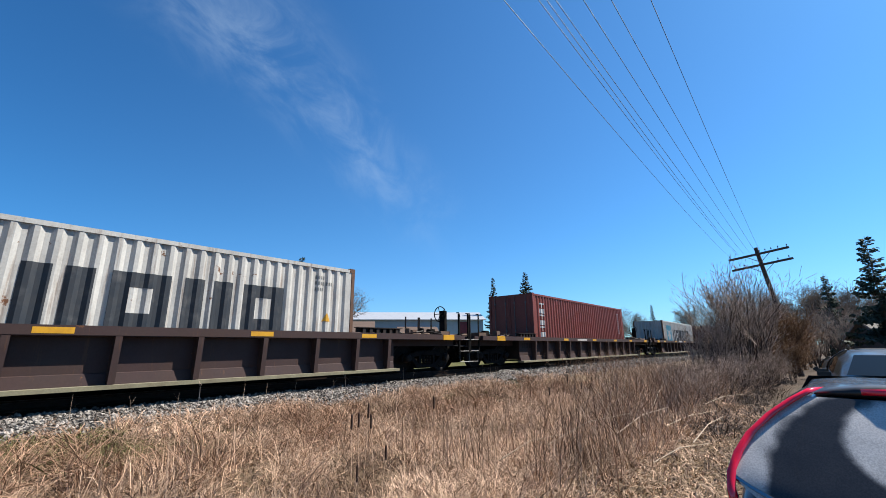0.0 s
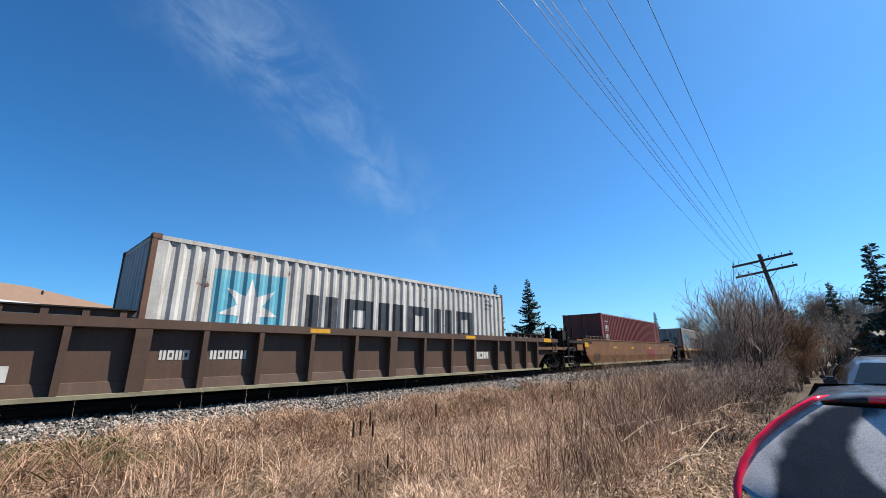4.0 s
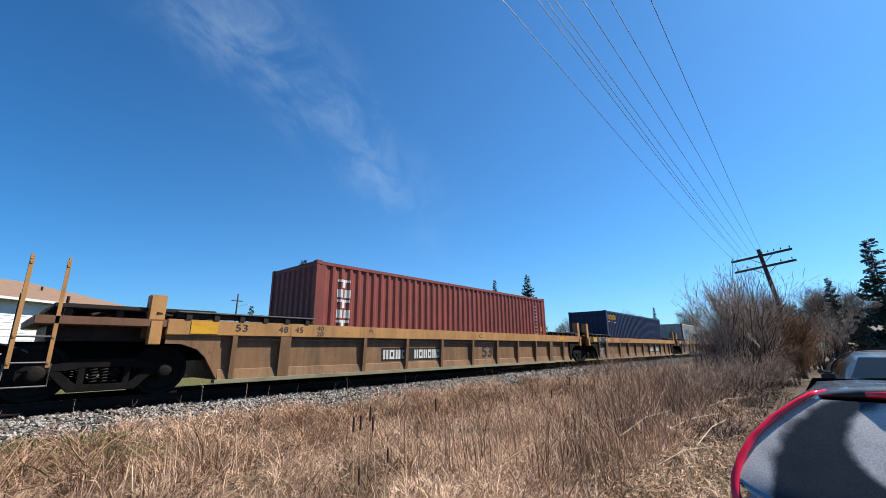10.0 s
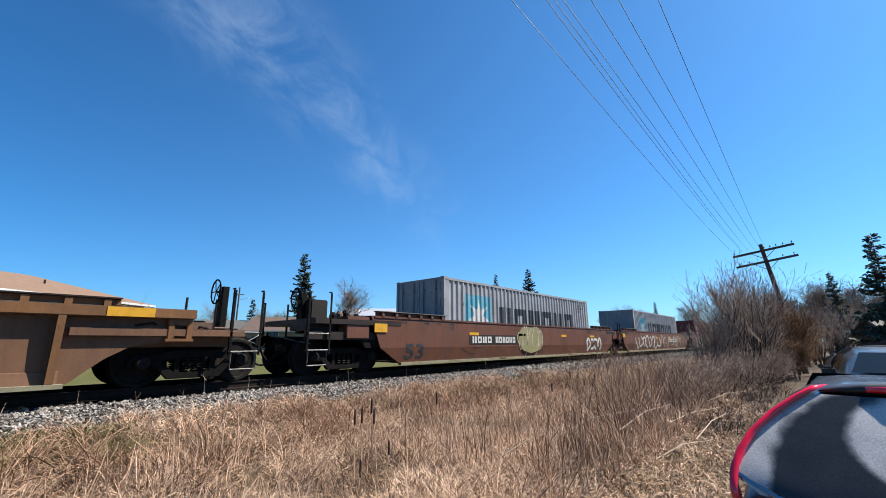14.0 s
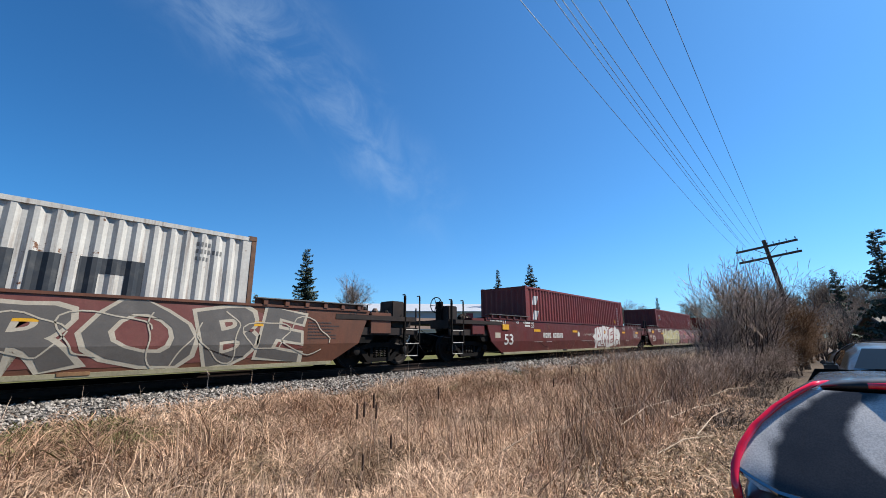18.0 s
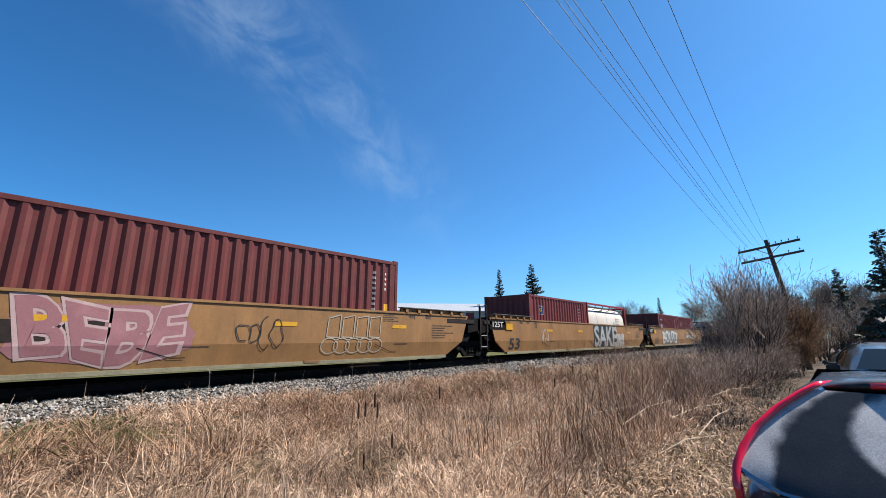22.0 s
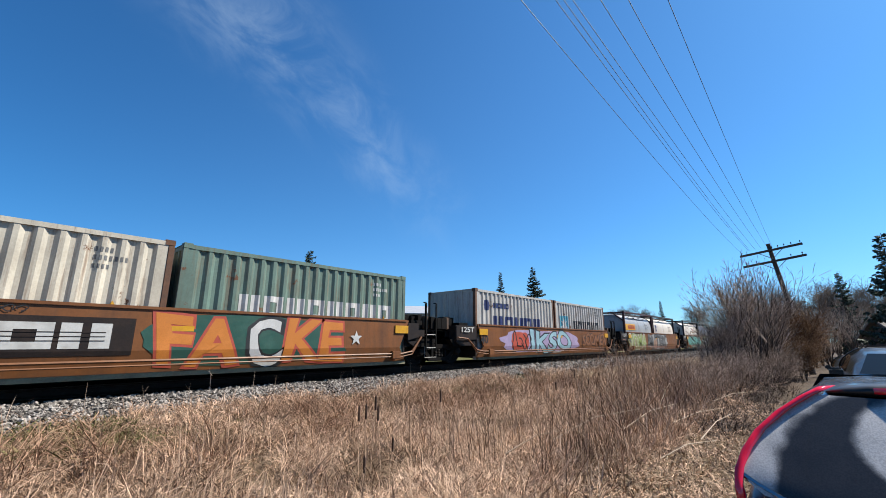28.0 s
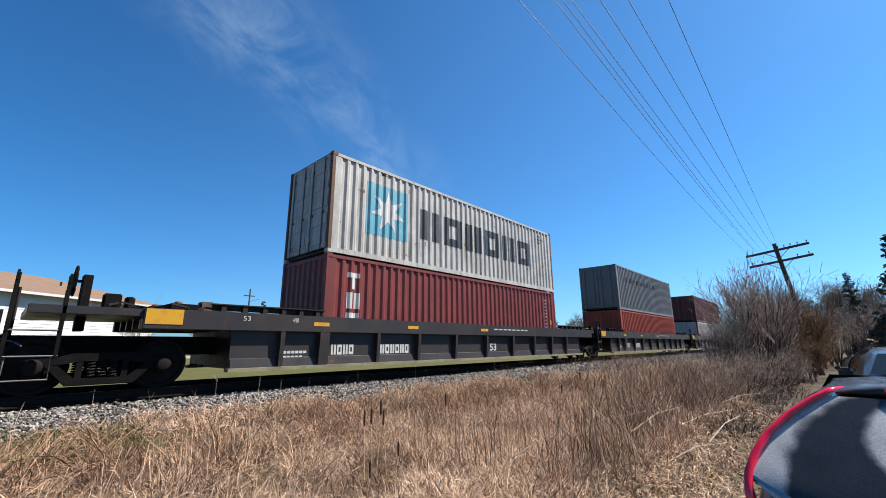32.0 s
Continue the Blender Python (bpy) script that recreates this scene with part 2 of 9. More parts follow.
def ground_height(y):
    return float(np.interp(y, [-400, -30, -4, 0.5, 2.2, 4.6, 6.6, 7.6, 8.3, 8.9, 9.3, 12.0, 12.9, 14.2, 18, 30, 60, 400],
                           [0.4, 0.1, 0.0, 0.0, -0.06, -0.10, 0.22, 0.46, 0.58, 0.66, 0.70, 0.70, 0.60, 0.35, 0.45, 1.05, 1.2, 1.3]))


def ground_material():
    m = bpy.data.materials.new("ground_cover")
    m.use_nodes = True
    nt = m.node_tree
    b = nt.nodes["Principled BSDF"]
    n = nt.nodes.new
    co = n("ShaderNodeTexCoord")
    sep = n("ShaderNodeSeparateXYZ")
    link(nt, co.outputs["Object"], sep.inputs[0])

    def nz(s, d=5.0):
        t = n("ShaderNodeTexNoise")
        t.inputs["Scale"].default_value, t.inputs["Detail"].default_value, t.inputs["Roughness"].default_value = s, d, 0.65
        link(nt, co.outputs["Object"], t.inputs["Vector"])
        return t.outputs[0]

    def calc(op, a, c):
        x = n("ShaderNodeMath")
        x.operation = op
        for k, v in enumerate((a, c)):
            if isinstance(v, float):
                x.inputs[k].default_value = v
            else:
                link(nt, v, x.inputs[k])
        return x.outputs[0]

    def ramp(v, a, c, lo=0.0, hi=1.0):
        r = n("ShaderNodeMapRange")
        link(nt, v, r.inputs["Value"])
        for k, val in zip(("From Min", "From Max", "To Min", "To Max"), (a, c, lo, hi)):
            r.inputs[k].default_value = val
        return r.outputs[0]

    def mix(f, a, c):
        x = n("ShaderNodeMix")
        x.data_type = "RGBA"
        link(nt, f, x.inputs["Factor"])
        for k, v in (("A", a), ("B", c)):
            if isinstance(v, tuple):
                x.inputs[k].default_value = (*[DULL * e for e in v], 1)
            else:
                link(nt, v, x.inputs[k])
        return x.outputs["Result"]

    wob = calc("ADD", sep.outputs["Y"], calc("MULTIPLY", calc("SUBTRACT", nz(0.8), 0.5), 1.4))
    straw = mix(ramp(nz(1.6), 0.35, 0.7), (0.21, 0.14, 0.08), (0.095, 0.06, 0.038))
    straw = mix(ramp(nz(26.0), 0.42, 0.62), straw, (0.30, 0.22, 0.135))
    gravel = mix(ramp(nz(30.0), 0.35, 0.65), (0.075, 0.06, 0.05), (0.15, 0.12, 0.095))
    gravel = mix(ramp(nz(0.9), 0.4, 0.65), gravel, (0.16, 0.12, 0.085))
    lawn = mix(ramp(nz(0.5), 0.35, 0.68), (0.105, 0.12, 0.032), (0.19, 0.16, 0.07))
    lawn = mix(ramp(nz(9.0), 0.4, 0.7), lawn, (0.15, 0.15, 0.06))
    stone = mix(ramp(nz(22.0), 0.35, 0.65), (0.05, 0.045, 0.04), (0.20, 0.185, 0.17))
    col = mix(ramp(wob, 0.6, 1.5), gravel, straw)
    col = mix(ramp(sep.outputs["Y"], 7.7, 7.95), col, stone)
    # shade under the train, painted near-black into the bed's colour between the rails
    bed_shade = calc("MULTIPLY", ramp(sep.outputs["Y"], 9.15, 9.5), ramp(sep.outputs["Y"], 11.4, 11.8, 1.0, 0.0))
    col = mix(bed_shade, col, (0.018, 0.015, 0.013))
    # bare soil with leaf mould under the shrubs
    soil = mix(ramp(nz(7.0), 0.4, 0.62), (0.075, 0.055, 0.042), (0.17, 0.125, 0.09))
    shrubby = calc("MULTIPLY", ramp(sep.outputs["X"], 9.0, 13.0), calc("MULTIPLY", ramp(wob, 0.75, 1.15), ramp(wob, 3.4, 5.0, 1.0, 0.0)))
    col = mix(shrubby, col, soil)
    col = mix(ramp(wob, 12.8, 13.6), col, lawn)
    link(nt, col, b.inputs["Base Color"])
    b.inputs["Roughness"].default_value = 0.95
    b.inputs["Specular IOR Level"].default_value = 0.1
    bp = n("ShaderNodeBump")
    bp.inputs["Strength"].default_value, bp.inputs["Distance"].default_value = 0.8, 0.05
    link(nt, nz(18.0), bp.inputs["Height"])
    link(nt, bp.outputs[0], b.inputs["Normal"])
    return m


def build_ground():
    ys = np.concatenate([[-3000, -1000, -300, -100, -40, -15], np.arange(-8, 16, 0.4), np.arange(16, 40, 3), [45, 60, 90, 150, 400, 1200, 3000]])
    xs = np.concatenate([[-3000, -1200, -500, -200, -80, -40, -20], np.arange(-10, 60, 0.8), np.arange(60, 120, 8), [150, 250, 500, 1200, 3000]])
    verts, faces = [], []
    for x in xs:
        for y in ys:
            z = ground_height(y)
            if abs(y) < 9 and -10 < x < 60:
                z += 0.10 * noise.noise((x * 0.5, y * 0.5, 3.0)) * (0.25 if y < 1.2 else 1.0) * (0.2 if y > 7.8 else 1)
            verts.append((x, y, z))
    n = len(ys)
    for i in range(len(xs) - 1):
        for j in range(n - 1):
            a = i * n + j
            faces.append((a, a + n, a + n + 1, a + 1))
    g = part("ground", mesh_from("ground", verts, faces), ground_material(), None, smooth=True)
    tagged(g, "flat ground of dry straw, gravel lane and spring lawn", "ground", kind="structure")


def build_track():
    rail_mat = surface("rail_steel", (0.035, 0.024, 0.019), 0.6, 0.3, (0.02, 0.014, 0.012), 0.4, 6, 40, 0.2, shine=0.12)
    tie_mat = surface("creosoted_tie_wood", (0.045, 0.034, 0.027), 0.85, 0, (0.02, 0.016, 0.014), 0.45, 5, 60, 0.3, 0.004, (0.3, 6, 6), piece=0.3, shine=0.12)
    prof = [(-0.07, -0.17), (0.07, -0.17), (0.07, -0.155), (0.01, -0.13), (0.01, -0.04), (0.036, -0.03), (0.036, 0.0), (-0.036, 0.0), (-0.036, -0.03), (-0.01, -0.04), (-0.01, -0.13), (-0.07, -0.155)]
    for s in (-1, 1):
        bm = B()
        a = [bm.verts.new((-900, TRACK_Y + s * 0.755 + y, RAIL_Z + z)) for y, z in prof]
        b = [bm.verts.new((1000, TRACK_Y + s * 0.755 + y, RAIL_Z + z)) for y, z in prof]
        for i in range(len(prof)):
            bm.faces.new((a[i], b[i], b[(i + 1) % len(prof)], a[(i + 1) % len(prof)]))
        r = part("rail", bm, rail_mat)
        tagged(r, "brown steel rail with worn head", "rail", "rails of the track", "structure")
    base = new("sleepers")
    tagged(base, "weathered wooden railway sleepers bedded in ballast", "sleepers", kind="structure")
    meshes = []
    for k in range(4):
        bm = B()
        box(bm, -0.115, 0.115, -1.3, 1.3, -0.16, 0.0, 0.012)
        for v in bm.verts:
            v.co += Vector((0.008 * noise.noise(v.co * 9 + Vector((k, 0, 0))), 0.03 * noise.noise((k * 3.1, v.co.y, 0)), 0.006 * noise.noise(v.co * 7)))
        o = part("tie", bm, tie_mat)
        meshes.append(o.data)
        bpy.data.objects.remove(o)
    rnd = random.Random(4)
    for k in range(150):
        t = part("tie", meshes[k % 4], tie_mat, base)
        t.location = (-12 + k * 0.52 + rnd.uniform(-0.03, 0.03), TRACK_Y + rnd.uniform(-0.05, 0.05), RAIL_Z - 0.205 + rnd.uniform(-0.012, 0.004))
        t.rotation_euler = (0, 0, rnd.uniform(-0.03, 0.03))


def stones():
    """Crushed ballast along the near shoulder, each stone a small uneven lump."""
    rng = np.random.default_rng(5)
    mat = surface("crushed_granite", (0.33, 0.302, 0.27), 0.85, 0, (0.07, 0.058, 0.05), 0.45, 14, 60, 0.2, 0.0, island=0.92, shine=0.12)
    base = np.array([(1, 0, 0), (-1, 0, 0), (0, 1, 0), (0, -1, 0), (0, 0, 1), (0, 0, -1), (.62, .62, .55), (-.62, .6, .5), (.6, -.62, .5), (-.6, -.6, .55)], float)
    tri = np.array([(4, 6, 7), (4, 8, 6), (4, 7, 9), (4, 9, 8), (0, 6, 8), (1, 9, 7), (2, 7, 6), (3, 8, 9), (0, 2, 6), (2, 1, 7), (1, 3, 9), (3, 0, 8), (5, 2, 0), (5, 1, 2), (5, 3, 1), (5, 0, 3)])
    groups = (("near", -3.0, 14.0, 21000, 0.66), ("far", 14.0, 48.0, 7000, 1.25))
    for name, x0, x1, count, size in groups:
        xs = x0 + (x1 - x0) * (rng.random(count) if name == "near" else rng.random(count) ** 1.5)
        ys = 7.62 + 1.72 * rng.random(count)
        keep = (ys > 7.84 + 0.36 * np.clip((xs - 0.3) / 2.5, 0, 1) + 0.12 * np.sin(xs * 1.7) + 0.10 * np.sin(xs * 4.3)) | (rng.random(count) < 0.22)
        xs, ys = xs[keep], ys[keep]
        r = (0.022 + 0.034 * rng.random(len(xs)) ** 1.6) * size
        zs = np.array([ground_height(y) for y in ys]) + r * (rng.random(len(xs)) * 0.9 - 0.1)
        v = base[None] * (1 + 0.5 * (rng.random((len(xs), 10, 1)) - 0.5)) * r[:, None, None] * (0.7 + 0.6 * rng.random((len(xs), 1, 3)))
        a = rng.random(len(xs)) * 6.28
        c, s = np.cos(a)[:, None], np.sin(a)[:, None]
        v = np.stack([v[..., 0] * c - v[..., 1] * s, v[..., 0] * s + v[..., 1] * c, v[..., 2]], -1)
        v += np.stack([xs, ys, zs], -1)[:, None]
        f = (tri[None] + 10 * np.arange(len(xs))[:, None, None]).reshape(-1, 3)
        me = bpy.data.meshes.new("ballast_stones")
        me.from_pydata(v.reshape(-1, 3).tolist(), [], f.tolist())
        o = part("ballast_stones", me, mat)
        tagged(o, "grey crushed stone ballast along the track", "ballast", kind="stuff")


build_ground()
build_track()
stones()


# ---- the train ----

CAR_THINGS, CONTAINER_THINGS = [], []      # (thing, place along the train)


def train_way(t):
    """Metres that the train has run at t seconds."""
    z = (t - 16) / 16
    return 21.4 * t - 8.71 * z + 1.658 * z * z + 0.415 * z ** 3 - 1.037 * z ** 4


# -- flat shapes laid on the sides --
def rect(x0, x1, z0, z1):
    return [((x0, z0), (x1, z0), (x1, z1)), ((x0, z0), (x1, z1), (x0, z1))]


def fan(points):
    cx, cz = sum(p[0] for p in points) / len(points), sum(p[1] for p in points) / len(points)
    return [((cx, cz), points[i], points[(i + 1) % len(points)]) for i in range(len(points))]


def blob(x0, x1, z0, z1, seed, n=26, rough=0.14):
    """An uneven rounded patch that fills a rectangle."""
    rnd = random.Random(seed)
    pts = []
    for i in range(n):
        a = i * math.tau / n
        c, s = math.cos(a), math.sin(a)
        k = (abs(c) ** 3.2 + abs(s) ** 3.2) ** (-1 / 3.2) * (1 - rough * rnd.random())
        pts.append(((x0 + x1) / 2 + c * k * (x1 - x0) / 2, (z0 + z1) / 2 + s * k * (z1 - z0) / 2))
    return fan(pts)


def star(cx, cz, r, points=7, inner=0.42, turn=0.0):
    return fan([(cx + math.sin(turn + i * math.pi / points) * (r if i % 2 == 0 else r * inner),
                 cz + math.cos(turn + i * math.pi / points) * (r if i % 2 == 0 else r * inner)) for i in range(2 * points)])


GLYPHS = {}


def lettering(text, x0, x1, z0, z1, bold=0.0):
    """Triangles of a line of writing fitted into a rectangle."""
    if (text, bold) not in GLYPHS:
        cu = bpy.data.curves.new("writing", "FONT")
        cu.body, cu.size, cu.offset, cu.resolution_u = text, 1.0, bold, 3
        ob = bpy.data.objects.new("writing", cu)
        me = ob.to_mesh()
        me.calc_loop_triangles()
        co = [(v.co.x, v.co.y) for v in me.vertices]
        GLYPHS[text, bold] = [tuple(co[i] for i in t.vertices) for t in me.loop_triangles]
        ob.to_mesh_clear()
        bpy.data.objects.remove(ob)
        bpy.data.curves.remove(cu)
    tris = GLYPHS[text, bold]
    xs, zs = [p[0] for t in tris for p in t], [p[1] for t in tris for p in t]
    ax, az = (x1 - x0) / (max(xs) - min(xs)), (z1 - z0) / (max(zs) - min(zs))
    return [tuple((x0 + (p[0] - min(xs)) * ax, z0 + (p[1] - min(zs)) * az) for p in t) for t in tris]


def bars(count, x0, x1, z0, z1, gap=0.18, plain=False):
    """A row of plain upright bars that stands for a line of writing."""
    out = []
    w = (x1 - x0) / count
    for i in range(count):
        if plain:
            cells = ((0, 1, 0, 1),)
        elif i % 2:
            cells = ((0, 1, 0, 0.27), (0, 1, 0.73, 1), (0, 0.3, 0.27, 0.73), (0.7, 1, 0.27, 0.73))
        else:
            cells = ((0, 0.40, 0, 1), (0.58, 1, 0, 1))
        for a, b, c, d in cells:
            out += rect(x0 + w * (i + a * (1 - gap)), x0 + w * (i + b * (1 - gap)), z0 + (z1 - z0) * c, z0 + (z1 - z0) * d)
    return out


def clip(poly, axis, bound, keep):
    res = []
    for i, p in enumerate(poly):
        q = poly[(i + 1) % len(poly)]
        ip, iq = (p[axis] - bound) * keep >= -1e-7, (q[axis] - bound) * keep >= -1e-7
        if ip:
            res.append(p)
        if ip != iq:
            k = (bound - p[axis]) / (q[axis] - p[axis])
            res.append((p[0] + k * (q[0] - p[0]), p[1] + k * (q[1] - p[1])))
    return res


def slices(poly, axis, cuts):
    lo, hi = min(p[axis] for p in poly), max(p[axis] for p in poly)
    edges = [lo] + [c for c in cuts if lo + 1e-4 < c < hi - 1e-4] + [hi]
    for a, b in zip(edges, edges[1:]):
        piece = clip(poly, axis, a, 1)
        piece = clip(piece, axis, b, -1) if len(piece) > 2 else piece
        if len(piece) > 2:
            yield piece


SINGLE = {"number_marks": "number_mark", "data_lines": "data_line", "company_line": "company_word"}


def islands(tris):
    """Triangles sorted into patches that touch."""
    seen, groups = {}, []
    for tri in tris:
        ks = [(round(x, 3), round(z, 3)) for x, z in tri]
        hit = {id(seen[k]): seen[k] for k in ks if k in seen}
        g = [tri]
        for other in hit.values():
            g += other
            groups = [o for o in groups if o is not other]
        groups.append(g)
        for tr in g:
            for x, z in tr:
                seen[(round(x, 3), round(z, 3))] = g
    return groups


def decal(name, tris, material, parent, depth, breaks=(), breaks_z=(), label=""):
    """Lays triangles on a side: depth(x, z) gives y; the shapes are cut at the folds of the side."""
    if name in SINGLE or name == "company_mark" and parent.name.startswith("shipping"):
        one = None
        for g in islands(tris):
            one = decal(SINGLE.get(name, "company_sign"), g, material, parent, depth, breaks, breaks_z, label)
        return one
    verts, faces = [], []
    for tri in tris:
        for strip in slices(list(tri), 0, breaks):
            for poly in slices(strip, 1, breaks_z):
                i0 = len(verts)
                verts += [(x, depth(x, z), z) for x, z in poly]
                faces.append(list(range(i0, i0 + len(poly))))
    return part(name, mesh_from(name, verts, faces, material), material, parent, label)


# -- containers --
PITCH, OUT, IN = 0.278, -1.208, -1.166


def fold_marks(length):
    n = int((length - 0.36) / PITCH)
    x0 = (length - n * PITCH) / 2
    marks = [(0.1, OUT), (x0, OUT)]
    for i in range(n):
        x = x0 + i * PITCH
        marks += [(x + 0.035, OUT), (x + 0.104, IN), (x + 0.174, IN), (x + 0.243, OUT)]
    return marks + [(length - 0.1, OUT)]


def fold_depth(length):
    m = fold_marks(length)
    xs, ys = [p[0] for p in m], [p[1] for p in m]
    return lambda x, z: float(np.interp(x, xs, ys)) - 0.005


def folded_wall(marks, z0, z1, place):
    verts, faces = [], []
    for a, d in marks:
        verts += [place(a, d, z0), place(a, d, z1)]
    for i in range(len(marks) - 1):
        faces.append((2 * i, 2 * i + 2, 2 * i + 3, 2 * i + 1))
    return verts, faces


PAINTS = {
    "pale grey": ((0.72, 0.71, 0.66), 0.34), "stained grey": ((0.66, 0.63, 0.55), 0.58), "rust-stained cream": ((0.72, 0.64, 0.47), 0.95), "tan-stained grey": ((0.40, 0.34, 0.27), 0.50),
    "blue-grey": ((0.44, 0.46, 0.48), 0.2), "mid grey": ((0.25, 0.26, 0.27), 0.2), "rust-red": ((0.30, 0.068, 0.052), 0.10),
    "dark maroon": ((0.18, 0.038, 0.036), 0.12), "maroon": ((0.26, 0.046, 0.044), 0.10), "bright red": ((0.42, 0.018, 0.026), 0.06),
    "orange-red": ((0.46, 0.075, 0.035), 0.12), "navy blue": ((0.020, 0.042, 0.12), 0.1), "green": ((0.05, 0.20, 0.16), 0.2),
    "faded green": ((0.17, 0.27, 0.23), 0.35), "off-white": ((0.80, 0.74, 0.60), 0.35), "grey-green": ((0.19, 0.30, 0.25), 0.4),
}
BOXES = {}


def container(colour, length, height, doors):
    """One corrugated steel box: its left end stands at x = 0, its base at z = 0."""
    key = (colour, length, height, doors)
    paint = painted(colour.replace(" ", "_").replace("-", "_") + "_paint", *PAINTS[colour], 0.5, 0.28)
    post = RUST if "stained" in colour or colour in ("pale grey", "off-white") else paint
    if key in BOXES:
        return copy_thing(BOXES[key], Matrix())
    c = new("shipping_container")
    marks = fold_marks(length)
    zb, zt = 0.15, height - 0.11
    for s in (1, -1):
        v, f = folded_wall(marks, zb, zt, lambda a, d, z, s=s: (a, d * s, z))
        part("side_wall", mesh_from("side_wall", v, f, paint), paint, c)
    n_end = [(y, 0.018 if k % 4 in (0, 3) else 0.052) for k, y in enumerate(np.linspace(-1.1, 1.1, 32))]
    sides = (0, 1)
    for e in sides:
        flip = (lambda d, e=e: d if e == 0 else length - d)
        if (e == 0) == doors:
            for s in (-1, 1):
                bm = B()
                box(bm, *sorted((flip(0.03), flip(0.075))), *sorted((s * 0.012, s * 1.1)), 0.16, height - 0.13)
                for k in range(5):
                    z = 0.3 + k * (height - 0.6) / 4.4
                    box(bm, *sorted((flip(0.012), flip(0.03))), *sorted((s * 0.08, s * 1.04)), z, z + 0.30)
                d = part("door", bm, paint, c)
                for y in (0.25, 0.85):
                    bm = B()
                    tube(bm, [(flip(-0.012), s * y, 0.12), (flip(-0.012), s * y, height - 0.1)], 0.017, 6)
                    for z in (0.35, 1.15, height - 0.45):
                        box(bm, *sorted((flip(-0.02), flip(0.03))), s * y - 0.04, s * y + 0.04, z, z + 0.06)
                    part("locking_bar", bm, GALV, d)
        else:
            v, f = folded_wall(n_end, zb, zt, lambda a, d, z, fl=flip: (fl(d), a, z))
            part("end_wall", mesh_from("end_wall", v, f, paint), paint, c)
    rv, rf = [], []
    n = int(length / 0.2)
    for i in range(n + 1):
        z = height - 0.035 - (0.018 if i % 2 else 0.0)
        rv += [(i * length / n, -1.17, z), (i * length / n, 1.17, z)]
    rf = [(2 * i, 2 * i + 2, 2 * i + 3, 2 * i + 1) for i in range(n)]
    part("roof", mesh_from("roof", rv, rf, paint), paint, c)
    for x in (0.0, length):
        for s in (-1, 1):
            bm = B()
            box(bm, *sorted((x, x + (0.11 if x == 0 else -0.11))), *sorted((s * 1.10, s * 1.219)), 0.11, height - 0.11, 0.008)
            part("corner_post", bm, post, c)
            for z in (0, height - 0.118):
                bm = B()
                box(bm, *sorted((x - (0.004 if x == 0 else -0.004), x + (0.178 if x == 0 else -0.178))), *sorted((s * 1.06, s * 1.223)), z, z + 0.118, 0.012)
                part("corner_casting", bm, post if z else paint, c)
    for s in (-1, 1):
        bm = B()
        box(bm, 0.11, length - 0.11, *sorted((s * 1.155, s * 1.216)), height - 0.115, height - 0.03)
        part("top_rail", bm, paint, c)
        bm = B()
        box(bm, 0.11, length - 0.11, *sorted((s * 1.15, s * 1.214)), 0.02, 0.16)
        part("bottom_rail", bm, paint, c)
    for x in (0.02, length - 0.09):
        bm = B()
        box(bm, x, x + 0.07, -1.1, 1.1, height - 0.13, height - 0.02)
        part("header", bm, paint, c)
    bm = B()
    box(bm, 0.1, length - 0.1, -1.14, 1.14, 0.06, 0.14)
    part("floor_frame", bm, STEEL_DARK, c)
    tagged(c, category="container")
    BOXES[key] = c
    return copy_thing(c, Matrix())


TANK_PAINTS = {
    "white": surface("white_tank", (0.84, 0.755, 0.635), 0.5, 0, (0.82, 0.80, 0.75), 0.3, 1.2, 30, 0.05, streak=(0.52, 0.45, 0.37), streak_amount=0.18),
    "grey": surface("grey_tank", (0.46, 0.47, 0.48), 0.4, 0.0, (0.26, 0.26, 0.26), 0.3, 1.5, 30, 0.05, streak=(0.2, 0.18, 0.16), streak_amount=0.2),
    "dark brown": surface("brown_tank", (0.075, 0.052, 0.050), 0.45, 0, (0.11, 0.085, 0.075), 0.35, 2, 30, 0.08, streak=(0.17, 0.14, 0.12), streak_amount=0.16),
}
TANKS = {}
TANK_W, TANK_N = 1.0, 3.2       # width to height, and how square the jacketed shell is


